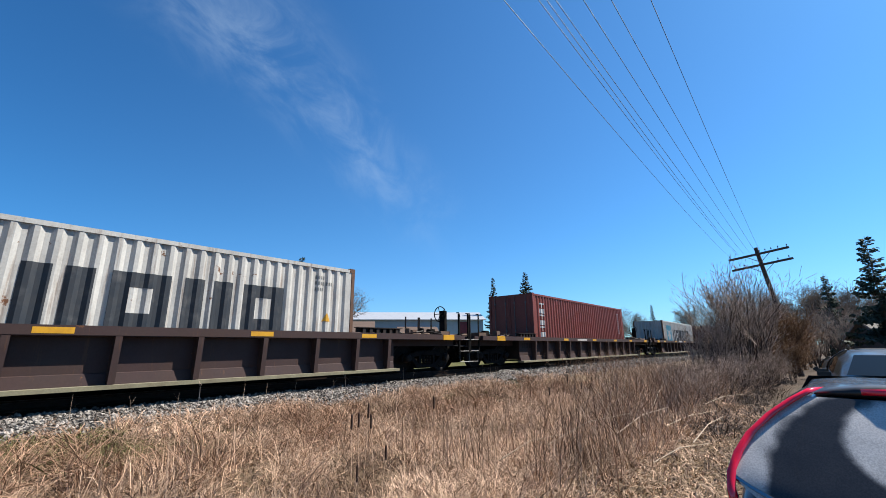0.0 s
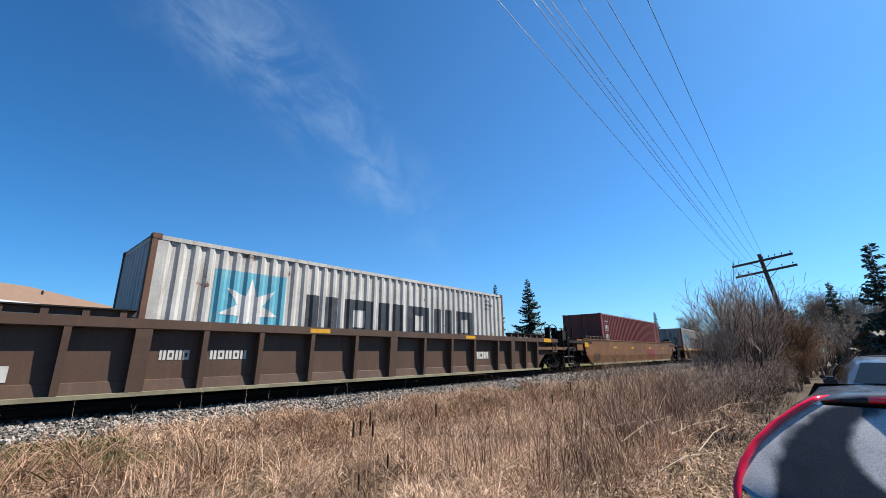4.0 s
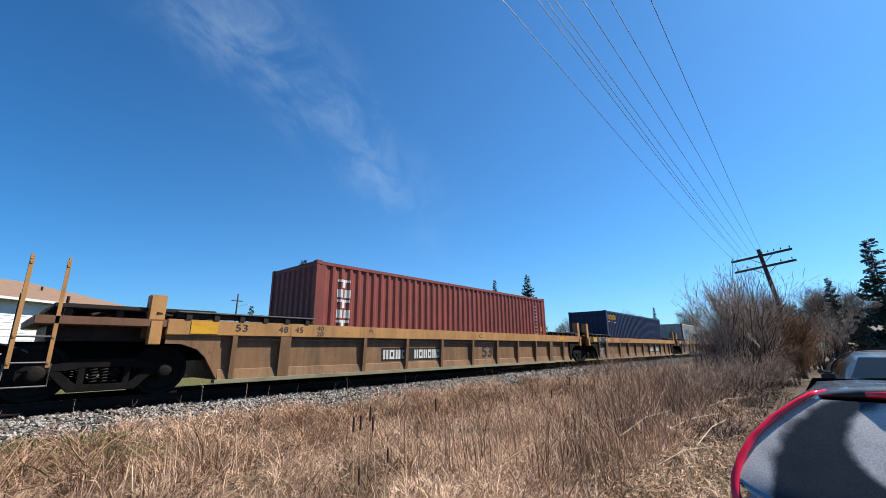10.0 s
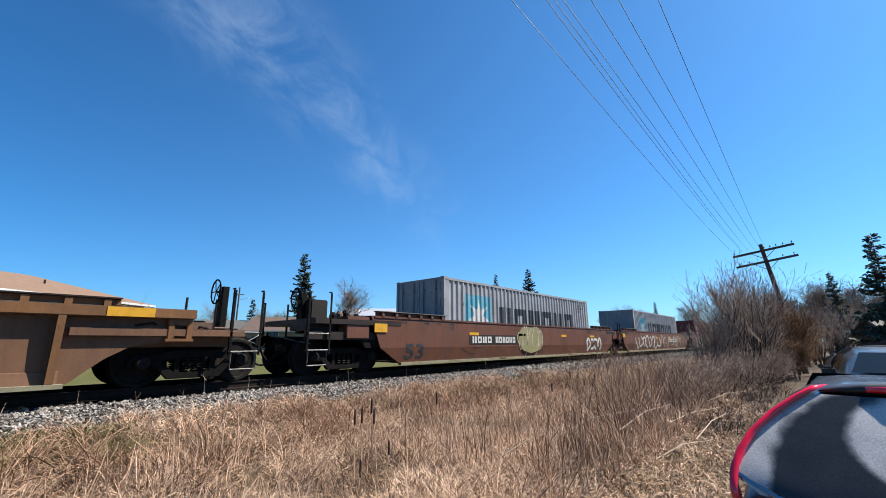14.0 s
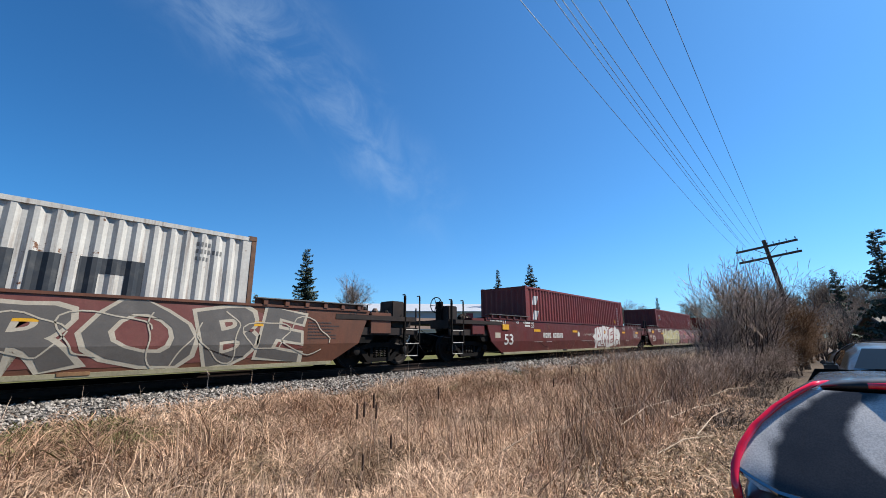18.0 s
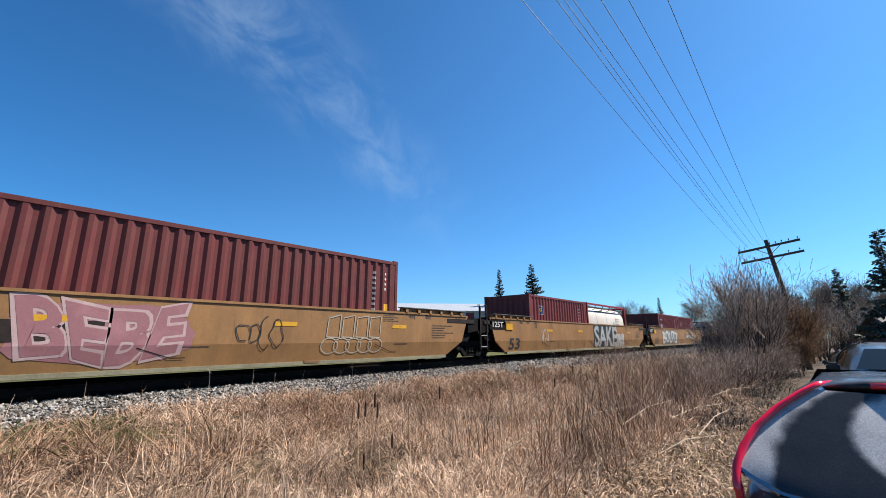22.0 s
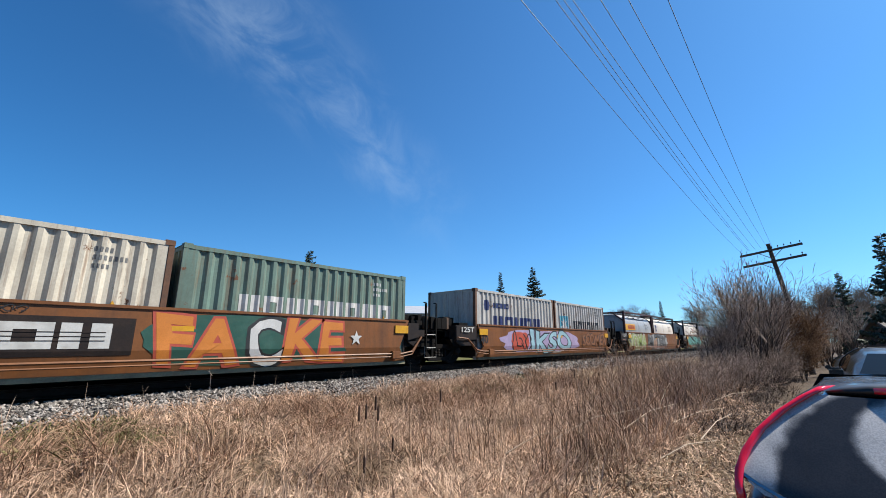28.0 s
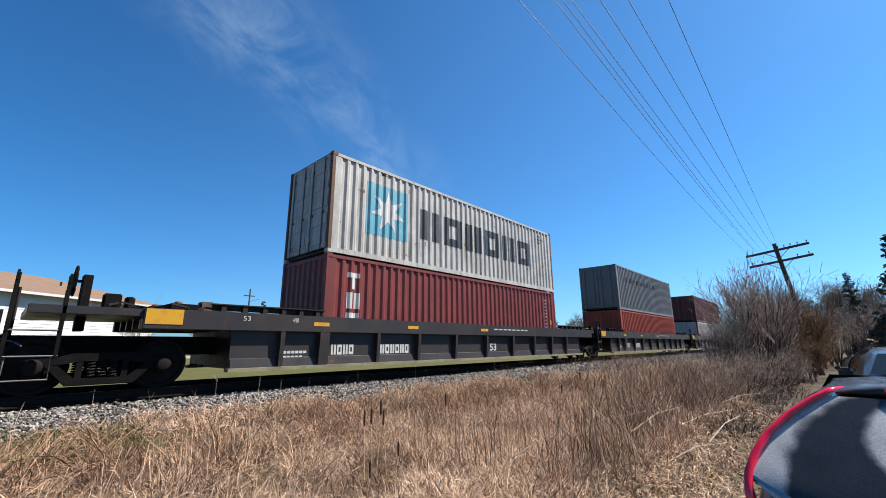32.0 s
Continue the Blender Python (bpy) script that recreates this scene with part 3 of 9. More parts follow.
def tank_container(tank_colour, frame_colour, frame_rgb, height=2.591):
    """A tank in an open 20-foot frame."""
    key = (tank_colour, frame_colour)
    if key in TANKS:
        return copy_thing(TANKS[key], Matrix())
    length = 6.058
    fr = painted(frame_colour + "_tank_frame", frame_rgb, 0.15)
    c = new("tank_container")
    tank = TANK_PAINTS[tank_colour]
    r, zc = 1.15, 0.14 + 1.15
    prof = []
    for k in range(9):
        a = k * math.pi / 16
        prof.append((0.11 + 0.15 * (1 - math.cos(a)), max(0.02, r * math.sin(a) ** 0.36)))
    prof = prof + [(length - d, q) for d, q in prof[::-1]]
    def hoop(x, q):
        return [(x, q * TANK_W * math.copysign(abs(math.cos(a)) ** (2 / TANK_N), math.cos(a)), zc + q * math.copysign(abs(math.sin(a)) ** (2 / TANK_N), math.sin(a))) for a in [k * math.tau / 56 for k in range(56)]]

    def skin(rows_):
        n = len(rows_[0])
        f = [(i * n + k, i * n + (k + 1) % n, (i + 1) * n + (k + 1) % n, (i + 1) * n + k) for i in range(len(rows_) - 1) for k in range(n)]
        return mesh_from("tank", [p for row in rows_ for p in row], f + [tuple(range(n - 1, -1, -1)), tuple(range((len(rows_) - 1) * n, len(rows_) * n))], tank)
    t = part("tank", skin([hoop(x, q) for x, q in prof]), tank, c, "%s painted tank shell" % tank_colour, smooth=True)
    for x in (1.5, 3.0, 4.5):
        part("seam_band", skin([hoop(x - 0.018, r + 0.002), hoop(x - 0.018, r + 0.007), hoop(x + 0.018, r + 0.007), hoop(x + 0.018, r + 0.002)]), GALV if tank_colour == "dark brown" else TANK_PAINTS["grey"], t)
    for x in (0.0, length):
        d = 0.13 if x == 0 else -0.13
        for s in (-1, 1):
            bm = B()
            box(bm, *sorted((x, x + d)), *sorted((s * 1.09, s * 1.219)), 0.11, height - 0.11, 0.01)
            part("corner_post", bm, fr, c)
            bm = B()
            tube(bm, [(x + d / 2, s * 1.12, 0.5), (x + d / 2, s * 0.1, 0.1)], 0.045, 6)
            tube(bm, [(x + d / 2, s * 1.12, height - 0.6), (x + d / 2, s * 0.5, height - 0.12)], 0.045, 6)
            part("brace", bm, fr, c)
            for z in (0, height - 0.118):
                bm = B()
                box(bm, *sorted((x, x + d * 1.3)), *sorted((s * 1.06, s * 1.222)), z, z + 0.118, 0.012)
                part("corner_casting", bm, fr, c)
        for z in (0.04, height - 0.13):
            bm = B()
            box(bm, *sorted((x + d * 0.1, x + d * 0.9)), -1.1, 1.1, z, z + 0.1)
            part("cross_rail", bm, fr, c)
    for s in (-1, 1):
        bm = B()
        box(bm, 0.13, length - 0.13, *sorted((s * 1.12, s * 1.21)), height - 0.11, height - 0.01)
        part("top_rail", bm, fr, c)
        bm = B()
        box(bm, 0.13, length - 0.13, *sorted((s * 1.12, s * 1.21)), 0.02, 0.13)
        part("bottom_rail", bm, fr, c)
    bm = B()
    for s in (0.1, 0.24, 0.38, 0.52):
        box(bm, 0.7, length - 0.7, -0.62 + s - 0.1, -0.62 + s, height - 0.12, height - 0.09)
    part("walkway", bm, GALV, c)
    for x in (1.4, 2.5, 3.6, 4.7):
        bm = B()
        tube(bm, [(x, -1.16, height - 0.09), (x + 0.12, -0.98, height - 0.34), (x + 0.1, -0.72, height - 0.3)], 0.022, 5)
        part("walkway_strut", bm, GALV, c)
    bm = B()
    tube(bm, [(1.5, -1.0, height - 0.42), (2.6, -0.98, height - 0.38), (2.9, -0.99, height - 0.44), (4.6, -0.98, height - 0.4)], 0.022, 5)
    part("vent_pipe", bm, STEEL_BLACK, c)
    bm = B()
    lathe(bm, [(0, 0.3), (0.18, 0.3), (0.2, 0.24), (0.24, 0.24)], 16, "z", (length / 2, 0.1, zc + r - 0.05))
    part("manhole_lid", bm, GALV, c)
    tagged(c, category="tank container")
    TANKS[key] = c
    return copy_thing(c, Matrix())


# -- running gear --
WHEEL_R = 0.457
WHEELSETS, GEAR = [], {}


def wheelset_mesh():
    if "wheels" not in GEAR:
        bm = B()
        for s in (-1, 1):
            lathe(bm, [(s * 0.685, 0.10), (s * 0.69, 0.30), (s * 0.672, 0.40), (s * 0.672, WHEEL_R + 0.028), (s * 0.70, WHEEL_R + 0.026), (s * 0.715, WHEEL_R),
                       (s * 0.80, WHEEL_R - 0.004), (s * 0.808, WHEEL_R - 0.012), (s * 0.806, 0.395), (s * 0.77, 0.36), (s * 0.755, 0.20), (s * 0.80, 0.14), (s * 0.80, 0.08)], 28, "y")
        tube(bm, [(0, -1.08, 0), (0, 1.08, 0)], 0.075, 12)
        for k in range(4):
            a = k * math.tau / 4
            for s in (-1, 1):
                tube(bm, [(math.cos(a) * 0.28, s * 0.765, math.sin(a) * 0.28), (math.cos(a) * 0.28, s * 0.785, math.sin(a) * 0.28)], 0.03, 6)
        GEAR["wheels"] = part("wheelset", bm, TREAD, smooth=False).data
        bpy.data.objects.remove(bpy.data.objects["wheelset"])
    return GEAR["wheels"]


def gear_mesh(name, build, material):
    if name not in GEAR:
        bm = B()
        build(bm)
        ob = part(name, bm, material)
        GEAR[name] = ob.data
        bpy.data.objects.remove(ob)
    return GEAR[name]


def side_frame(bm):
    prism(bm, [(-1.12, 0.50), (-1.02, 0.58), (-0.62, 0.60), (-0.40, 0.68), (0.40, 0.68), (0.62, 0.60), (1.02, 0.58), (1.12, 0.50), (0.78, 0.48), (0.5, 0.50), (0.3, 0.55), (-0.3, 0.55), (-0.5, 0.50), (-0.78, 0.48)], -0.06, 0.06, 0.012)
    prism(bm, [(-0.78, 0.49), (-0.60, 0.49), (-0.36, 0.25), (0.36, 0.25), (0.60, 0.49), (0.78, 0.49), (0.46, 0.14), (-0.46, 0.14)], -0.06, 0.06, 0.01)
    for x in (-0.36, 0.27):
        box(bm, x, x + 0.09, -0.055, 0.055, 0.24, 0.58)
    for x in (-1.12, -0.74, 0.66, 1.04):
        box(bm, x, x + 0.08, -0.05, 0.05, 0.36, 0.50)


def springs(bm):
    for x in (-0.15, 0.0, 0.15):
        pts = [(x + math.cos(a) * 0.065, math.sin(a) * 0.065, 0.26 + a / math.tau * 0.05) for a in np.arange(0, math.tau * 5, math.tau / 7)]
        tube(bm, pts, 0.015, 4)


def bogie(parent, x):
    """A two-axle freight bogie: side frames, springs, bolster, two wheelsets."""
    b = part("bogie", gear_mesh("bolster", lambda bm: box(bm, -0.2, 0.2, -1.0, 1.0, 0.42, 0.68, 0.03), STEEL_BLACK), STEEL_BLACK, parent, "grimy black two-axle bogie")
    b.location = (x, 0, 0)
    for s in (-1, 1):
        f = part("side_frame", gear_mesh("side_frame", side_frame, STEEL_BLACK), STEEL_BLACK, b)
        f.location = (0, s * 1.0, 0)
        p = part("coil_spring", gear_mesh("springs", springs, TREAD), TREAD, b)
        p.location = (0, s * 1.0, 0)
        for dx in (-0.89, 0.89):
            j = part("journal_box", gear_mesh("journal", lambda bm: lathe(bm, [(-0.12, 0.13), (0.06, 0.13), (0.10, 0.10), (0.11, 0.05)], 12, "y"), TREAD), TREAD, b)
            j.location, j.scale = (dx, s * 1.05, WHEEL_R), (1, s, 1)
    for dx in (-0.89, 0.89):
        w = part("wheelset", wheelset_mesh(), TREAD, b)
        w.matrix_parent_inverse = Matrix.Translation((dx, 0, WHEEL_R))
        WHEELSETS.append(w)
    return b


# -- well cars --
# local axes: x along the train from the container's left end, y from the track's middle (near side negative), z from the rail's head
KINDS = {
    #            beam low, beam top, side low, side from, side to, beam from, beam to, ribs
    "ribbed_a": (1.01, 1.18, 0.19, -1.45, 13.65, -4.35, 16.55, (-0.38, 0.69, 1.94, 3.11, 4.37, 5.74, 7.1, 8.4, 9.7, 11.0, 12.2, 13.3)),
    "ribbed_b": (1.27, 1.45, 0.17, -2.02, 14.57, -3.85, 16.4, (-1.9, -0.95, 0.09, 1.13, 2.25, 3.5, 4.8, 6.1, 7.4, 8.7, 9.95, 11.42, 12.46, 13.5, 14.45)),
    "ribbed_d": (0.96, 1.18, 0.15, -0.30, 12.45, -1.5, 13.7, (0.93, 2.22, 3.54, 4.87, 6.23, 7.55, 8.85, 10.15, 11.4)),
    "ribbed_e": (1.10, 1.40, 0.22, -2.15, 14.35, -3.15, 15.4, (-1.88, -0.75, 1.54, 3.12, 4.69, 6.35, 7.9, 9.4, 10.9, 12.3, 13.6)),
    "ribbed_f": (1.09, 1.47, 0.31, -2.15, 14.35, -3.75, 15.6, (-1.09, -0.02, 1.65, 3.2, 4.9, 6.6, 8.3, 9.9, 11.4, 12.8)),
    "smooth53": (0.67, 1.54, 0.24, -2.09, 14.3, -3.2, 15.4, ()),
    "smooth40": (0.60, 1.38, 0.20, -0.05, 12.25, -0.06, 12.3, ()),
}
CAR_PAINTS = {
    "dark brown": painted("dark_brown_car_paint", (0.064, 0.036, 0.035), 0.15, 0.6, 0.4),
    "grey-brown": painted("grey_brown_car_paint", (0.125, 0.075, 0.052), 0.25, 0.55),
    "yellow-orange": painted("faded_yellow_car_paint", (0.60, 0.315, 0.11), 0.3, 0.55, 0.35),
    "rusty maroon": painted("rusty_maroon_car_paint", (0.15, 0.078, 0.050), 0.4, 0.6),
    "dull yellow": painted("dull_yellow_car_paint", (0.27, 0.125, 0.045), 0.3, 0.55),
    "brick brown": painted("brick_brown_car_paint", (0.185, 0.072, 0.042), 0.2, 0.5),
    "dark red": painted("dark_red_car_paint", (0.145, 0.031, 0.031), 0.06, 0.45, 0.3),
    "tan yellow": painted("tan_yellow_car_paint", (0.44, 0.23, 0.09), 0.15, 0.5, 0.3),
    "orange-brown": painted("orange_brown_car_paint", (0.30, 0.115, 0.038), 0.15, 0.5),
    "ochre brown": painted("ochre_brown_car_paint", (0.23, 0.115, 0.062), 0.5, 0.6),
    "dirty tan": painted("dirty_tan_car_paint", (0.32, 0.178, 0.083), 0.5, 0.6, 0.65),
    "black": painted("black_car_paint", (0.042, 0.040, 0.044), 0.08, 0.45),
    "dark maroon": painted("dark_maroon_car_paint", (0.085, 0.040, 0.040), 0.2, 0.5),
}
CHORD = {"ribbed_a": 1.50, "ribbed_b": 1.46, "ribbed_d": 1.53, "ribbed_e": 1.385, "ribbed_f": 1.42}
RUSTY_GEAR = surface("rusty_end_gear", (0.17, 0.09, 0.05), 0.8, 0, (0.05, 0.035, 0.028), 0.5, 6, 40, 0.3, 0.002)
DUSTY = surface("dusty_olive_steel", (0.30, 0.275, 0.17), 0.85, 0, (0.17, 0.14, 0.09), 0.4, 2.0, 40, 0.2, 0.001)


def ladder(parent, x0, x1, z0, z1, y=-1.36, material=None):
    """Two tall angle-iron posts with a few rungs low down."""
    m = material or STEEL_DARK
    lad = None
    for x, way in ((x0, 1), (x1, -1)):
        bm = B()
        box(bm, *sorted((x, x + way * 0.055)), y - 0.01, y, z0 - 0.06, z1, 0.003)
        box(bm, *sorted((x, x + way * 0.01)), y, y + 0.055, z0 - 0.06, z1, 0.003)
        tube(bm, [(x + way * 0.02, y, z1 - 0.05), (x + way * 0.02, y + 0.02, z1 + 0.03), (x + way * 0.02, y + 0.12, z1 + 0.03)], 0.02, 5)
        for z in (z0 + 0.02, z0 + 0.42, z1 - 0.1):
            box(bm, *sorted((x + way * 0.012, x + way * 0.044)), y - 0.022, y - 0.008, z - 0.02, z + 0.02)
        p = part("ladder_post" if lad else "ladder", bm, m, lad or parent)
        lad = lad or p
    for z in (z0 + 0.02, z0 + 0.42):
        part("rung", tube(B(), [(x0, y, z), (x1, y, z)], 0.014, 5), GALV, lad)
    return lad


def stirrup(parent, x, material=GALV, w=0.52):
    bm = B()
    tube(bm, [(x - w / 2, -1.33, 0.62), (x - w / 2, -1.33, 0.28), (x + w / 2, -1.33, 0.28), (x + w / 2, -1.33, 0.62)], 0.016, 5)
    return part("step_stirrup", bm, material, parent)


def handbrake(parent, x, z):
    bm = B()
    pts = [(x, -0.55 + math.cos(a) * 0.27, z + math.sin(a) * 0.27) for a in np.arange(0, math.tau * 1.04, math.tau / 18)]
    tube(bm, pts, 0.018, 6)
    for k in range(5):
        a = k * math.tau / 5
        tube(bm, [(x, -0.55, z), (x, -0.55 + math.cos(a) * 0.27, z + math.sin(a) * 0.27)], 0.012, 5)
    tube(bm, [(x, -0.55, z), (x + 0.18, -0.55, z)], 0.03, 6)
    box(bm, x + 0.1, x + 0.24, -0.68, -0.42, z - 0.9, z + 0.12, 0.01)
    return part("handbrake", bm, STEEL_BLACK, parent)


def coupler(parent, x, way):
    bm = B()
    box(bm, *sorted((x, x + way * 0.56)), -0.08, 0.08, 0.78, 0.94, 0.02)
    prism(bm, [(x + way * 0.44, 0.74), (x + way * 0.60, 0.70), (x + way * 0.80, 0.72), (x + way * 0.90, 0.80), (x + way * 0.90, 0.93), (x + way * 0.78, 1.0), (x + way * 0.58, 0.98), (x + way * 0.44, 0.96)], -0.19, 0.03, 0.02)
    prism(bm, [(x + way * 0.52, 0.72), (x + way * 0.70, 0.72), (x + way * 0.74, 0.98), (x + way * 0.52, 0.98)], 0.03, 0.17, 0.02)
    tube(bm, [(x + way * 0.78, -0.1, 0.60), (x + way * 0.78, -0.1, 1.08)], 0.025, 6)
    part("coupler", bm, STEEL_BLACK, parent)
    bm = B()
    tube(bm, [(x + way * 0.02, -1.15, 0.80), (x + way * 0.10, -0.6, 0.86), (x + way * 0.45, -0.28, 0.98), (x + way * 0.55, -0.2, 1.06)], 0.014, 5)
    part("uncoupling_lever", bm, GALV, parent)
    bm = B()
    pts = [(x + way * (0.1 + 0.85 * k / 10), -0.45, 0.72 - 0.42 * math.sin(math.pi * k / 10) ** 0.7) for k in range(11)]
    tube(bm, pts, 0.028, 6)
    part("air_hose", bm, STEEL_BLACK, parent)
    bm = B()
    pts = [(x + way * (0.05 + 0.6 * k / 10), -0.30, 0.80 - 0.26 * math.sin(math.pi * k / 10)) for k in range(11)]
    tube(bm, pts, 0.020, 6)
    box(bm, *sorted((x - way * 0.02, x + way * 0.12)), -0.5, -0.24, 0.72, 0.88, 0.02)
    part("trainline_hose", bm, STEEL_BLACK, parent)


def well_car(kind, colour, ends, beam_colour=None):
    """A well car. ends: for the left and right end 'couple' (own bogie and coupler), 'own' (a bogie shared with the next unit, kept here) or 'next'."""
    b0, b1, low, px0, px1, bx0, bx1, ribs = KINDS[kind]
    paint, beam_paint = CAR_PAINTS[colour], CAR_PAINTS[beam_colour or colour]
    smooth = not ribs
    c = new("well_car")
    mid = (px0 + px1) / 2
    half = {"ribbed_a": 11.15, "ribbed_b": 11.475, "ribbed_d": 7.93, "ribbed_e": 10.05, "ribbed_f": 10.3, "smooth53": 10.0, "smooth40": 7.87}[kind]
    for s in (-1, 1):
        if smooth:
            yt, yb = s * 1.36, s * 1.285
            v, f = [], []
            rows_ = [(bx0, bx1, b1, yt), (bx0 + 0.35, bx1 - 0.35, b0, yt), (px0, px1, low, yb)]
            for x0, x1, z, y in rows_:
                v += [(x0, y, z), (x1, y, z), (x0, y - s * 0.05, z), (x1, y - s * 0.05, z)]
            for k in range(2):
                a, b_ = 4 * k, 4 * k + 4
                f += [(a, a + 1, b_ + 1, b_), (a + 2, b_ + 2, b_ + 3, a + 3), (a, b_, b_ + 2, a + 2), (a + 1, a + 3, b_ + 3, b_ + 1)]
            f += [(0, 2, 3, 1), (8, 9, 11, 10)]
            part("side_wall", mesh_from("side_wall", v, f, paint), paint, c)
            bm = B()
            box(bm, bx0 + 0.1, bx1 - 0.1, *sorted((s * 1.25, s * 1.385)), b1 - 0.05, b1 + 0.012, 0.01)
            part("top_chord", bm, paint, c)
            bm = B()
            box(bm, px0 + 0.05, px1 - 0.05, *sorted((s * 1.20, s * 1.335)), low - 0.075, low + 0.008, 0.006)
            part("bottom_chord", bm, DUSTY, c)
        else:
            bm = B()
            box(bm, bx0, bx1, *sorted((s * 1.25, s * CHORD[kind])), b0, b1, 0.012)
            part("top_chord", bm, beam_paint, c)
            bm = B()
            if kind == "ribbed_b":
                arch = [(bx0 + 0.1, b0), (bx0 + 0.1, 0.82), (bx0 + 0.5, 0.82), (bx0 + 0.95, 0.76), (bx0 + 1.3, 0.55), (px0 - 0.1, low), (px1 + 0.1, low)]
                arch += [(bx1 - 1.3, 0.55), (bx1 - 0.95, 0.76), (bx1 - 0.5, 0.82), (bx1 - 0.1, 0.82), (bx1 - 0.1, b0)]
                prism(bm, arch, *sorted((s * 1.235, s * 1.262)))
            else:
                box(bm, px0, px1, *sorted((s * 1.235, s * 1.262)), low, b0)
            part("side_wall", bm, paint, c)
            bm = B()
            zr = low + 0.20
            v = [(x, s * y, z) for x in (px0 + 0.02, px1 - 0.02) for y, z in ((1.262, zr + 0.01), (1.276, zr), (1.31, low + 0.012), (1.262, low + 0.012))]
            f = [(0, 4, 5, 1), (1, 5, 6, 2), (2, 6, 7, 3), (0, 1, 2, 3), (4, 7, 6, 5), (0, 3, 7, 4)]
            part("toe_plate", mesh_from("toe_plate", v, f, paint), paint, c)
            bm = B()
            box(bm, px0 - 0.05, px1 + 0.05, *sorted((s * 1.20, s * (CHORD[kind] - 0.005))), low - 0.055, low + 0.012)
            part("bottom_chord", bm, DUSTY, c)
    if ribs:
        key = ("rib", kind)
        if key not in GEAR:
            bm = B()
            w = 0.05
            ce = CHORD[kind]
            prof = [(-1.262, b0), (-ce + 0.004, b0), (-ce + 0.008, b0 - 0.15), (-ce + 0.05, low + 0.02), (-1.262, low + 0.02)]
            a = [bm.verts.new((-w, y, z)) for y, z in prof]
            b_ = [bm.verts.new((w, y, z)) for y, z in prof]
            bm.faces.new(a)
            bm.faces.new(b_[::-1])
            for i in range(5):
                bm.faces.new((a[i], b_[i], b_[(i + 1) % 5], a[(i + 1) % 5]))
            ob = part("rib", bm, None)
            GEAR[key] = ob.data
            bpy.data.objects.remove(ob)
        rib_mesh = GEAR[key].copy()
        rib_paint = beam_paint if kind in ("ribbed_d", "ribbed_b") else paint
        rib_mesh.materials.append(rib_paint)
        for x in ribs:
            r = part("rib", rib_mesh, rib_paint, c)
            r.location = (x, 0, 0)
            if kind == "ribbed_b" and x in (0.09, 6.1, 12.46) or kind in ("ribbed_e", "ribbed_f") and x in (-0.02, -0.75, 12.3):
                r.scale = (2.6, 1, 1)
    bm = B()
    box(bm, px0 + 0.1, px1 - 0.1, -1.24, -0.85, low - 0.02, low + 0.03)
    box(bm, px0 + 0.1, px1 - 0.1, 0.85, 1.24, low - 0.02, low + 0.03)
    for k in range(9):
        x = px0 + 0.3 + k * (px1 - px0 - 0.6) / 8
        box(bm, x - 0.12, x + 0.12, -0.85, 0.85, low - 0.02, low + 0.03)
    part("well_floor", bm, STEEL_DARK, c)
    for side, way in ((0, -1), (1, 1)):
        what = ends[side]
        edge = px0 if side == 0 else px1
        bound = mid + way * half
        single = kind in ("ribbed_a", "ribbed_b")
        reach = {"ribbed_a": 0.3, "ribbed_b": 0.2, "ribbed_d": 1.2, "ribbed_e": 1.77 if side else 1.21}.get(kind, 1.25) if what == "couple" else 0.0
        out = bound + way * reach
        lip = bound - way * 0.35 if single or what != "couple" else out - way * 0.2
        bm = B()
        deck = 1.08 if kind == "ribbed_b" else b1 - (0.12 if smooth else 0.02)
        if kind == "smooth40":
            box(bm, *sorted((edge, edge + way * 0.5)), -1.2, 1.2, deck - 0.16, deck, 0.01)
        else:
            box(bm, *sorted((edge, lip)), -1.37, 1.37, deck - 0.14, deck, 0.01)
        for y in (-0.9, -0.3, 0.3, 0.9):
            box(bm, *sorted((edge, bound - way * 0.5)), y - 0.05, y + 0.05, deck - 0.34, deck - 0.14)
        part("end_platform", bm, CAR_PAINTS["ochre brown"] if kind in ("ribbed_b", "ribbed_e") else beam_paint if kind != "ribbed_d" and ribs else STEEL_DARK, c)
        bm = B()
        box(bm, *sorted((edge - way * 0.1, out - way * 0.06)), -0.34, 0.34, 0.60, 0.98, 0.02)
        part("centre_sill", bm, STEEL_BLACK, c)
        bm = B()
        box(bm, *sorted((edge, edge - way * 0.06)), -1.24, 1.24, low + 0.05, b1 - 0.05)
        part("bulkhead", bm, STEEL_DARK, c)
        bm = B()
        for y in (-1.0, -0.45, 0.1, 0.7):
            box(bm, *sorted((bound - way * (0.5 + abs(y) * 0.4), bound - way * (1.1 + abs(y) * 0.3))), y - 0.16, y + 0.2, deck, deck + 0.10 + 0.05 * abs(y), 0.015)
        tube(bm, [(bound - way * 0.3, -0.8, deck + 0.05), (edge, -0.75, deck + 0.07)], 0.03, 6)
        tube(bm, [(bound - way * 0.3, 0.2, deck + 0.06), (edge + way * 0.2, 0.5, deck + 0.06)], 0.025, 6)
        part("end_gear", bm, RUSTY_GEAR if single or kind in ("ribbed_e", "ribbed_d") else STEEL_BLACK, c)
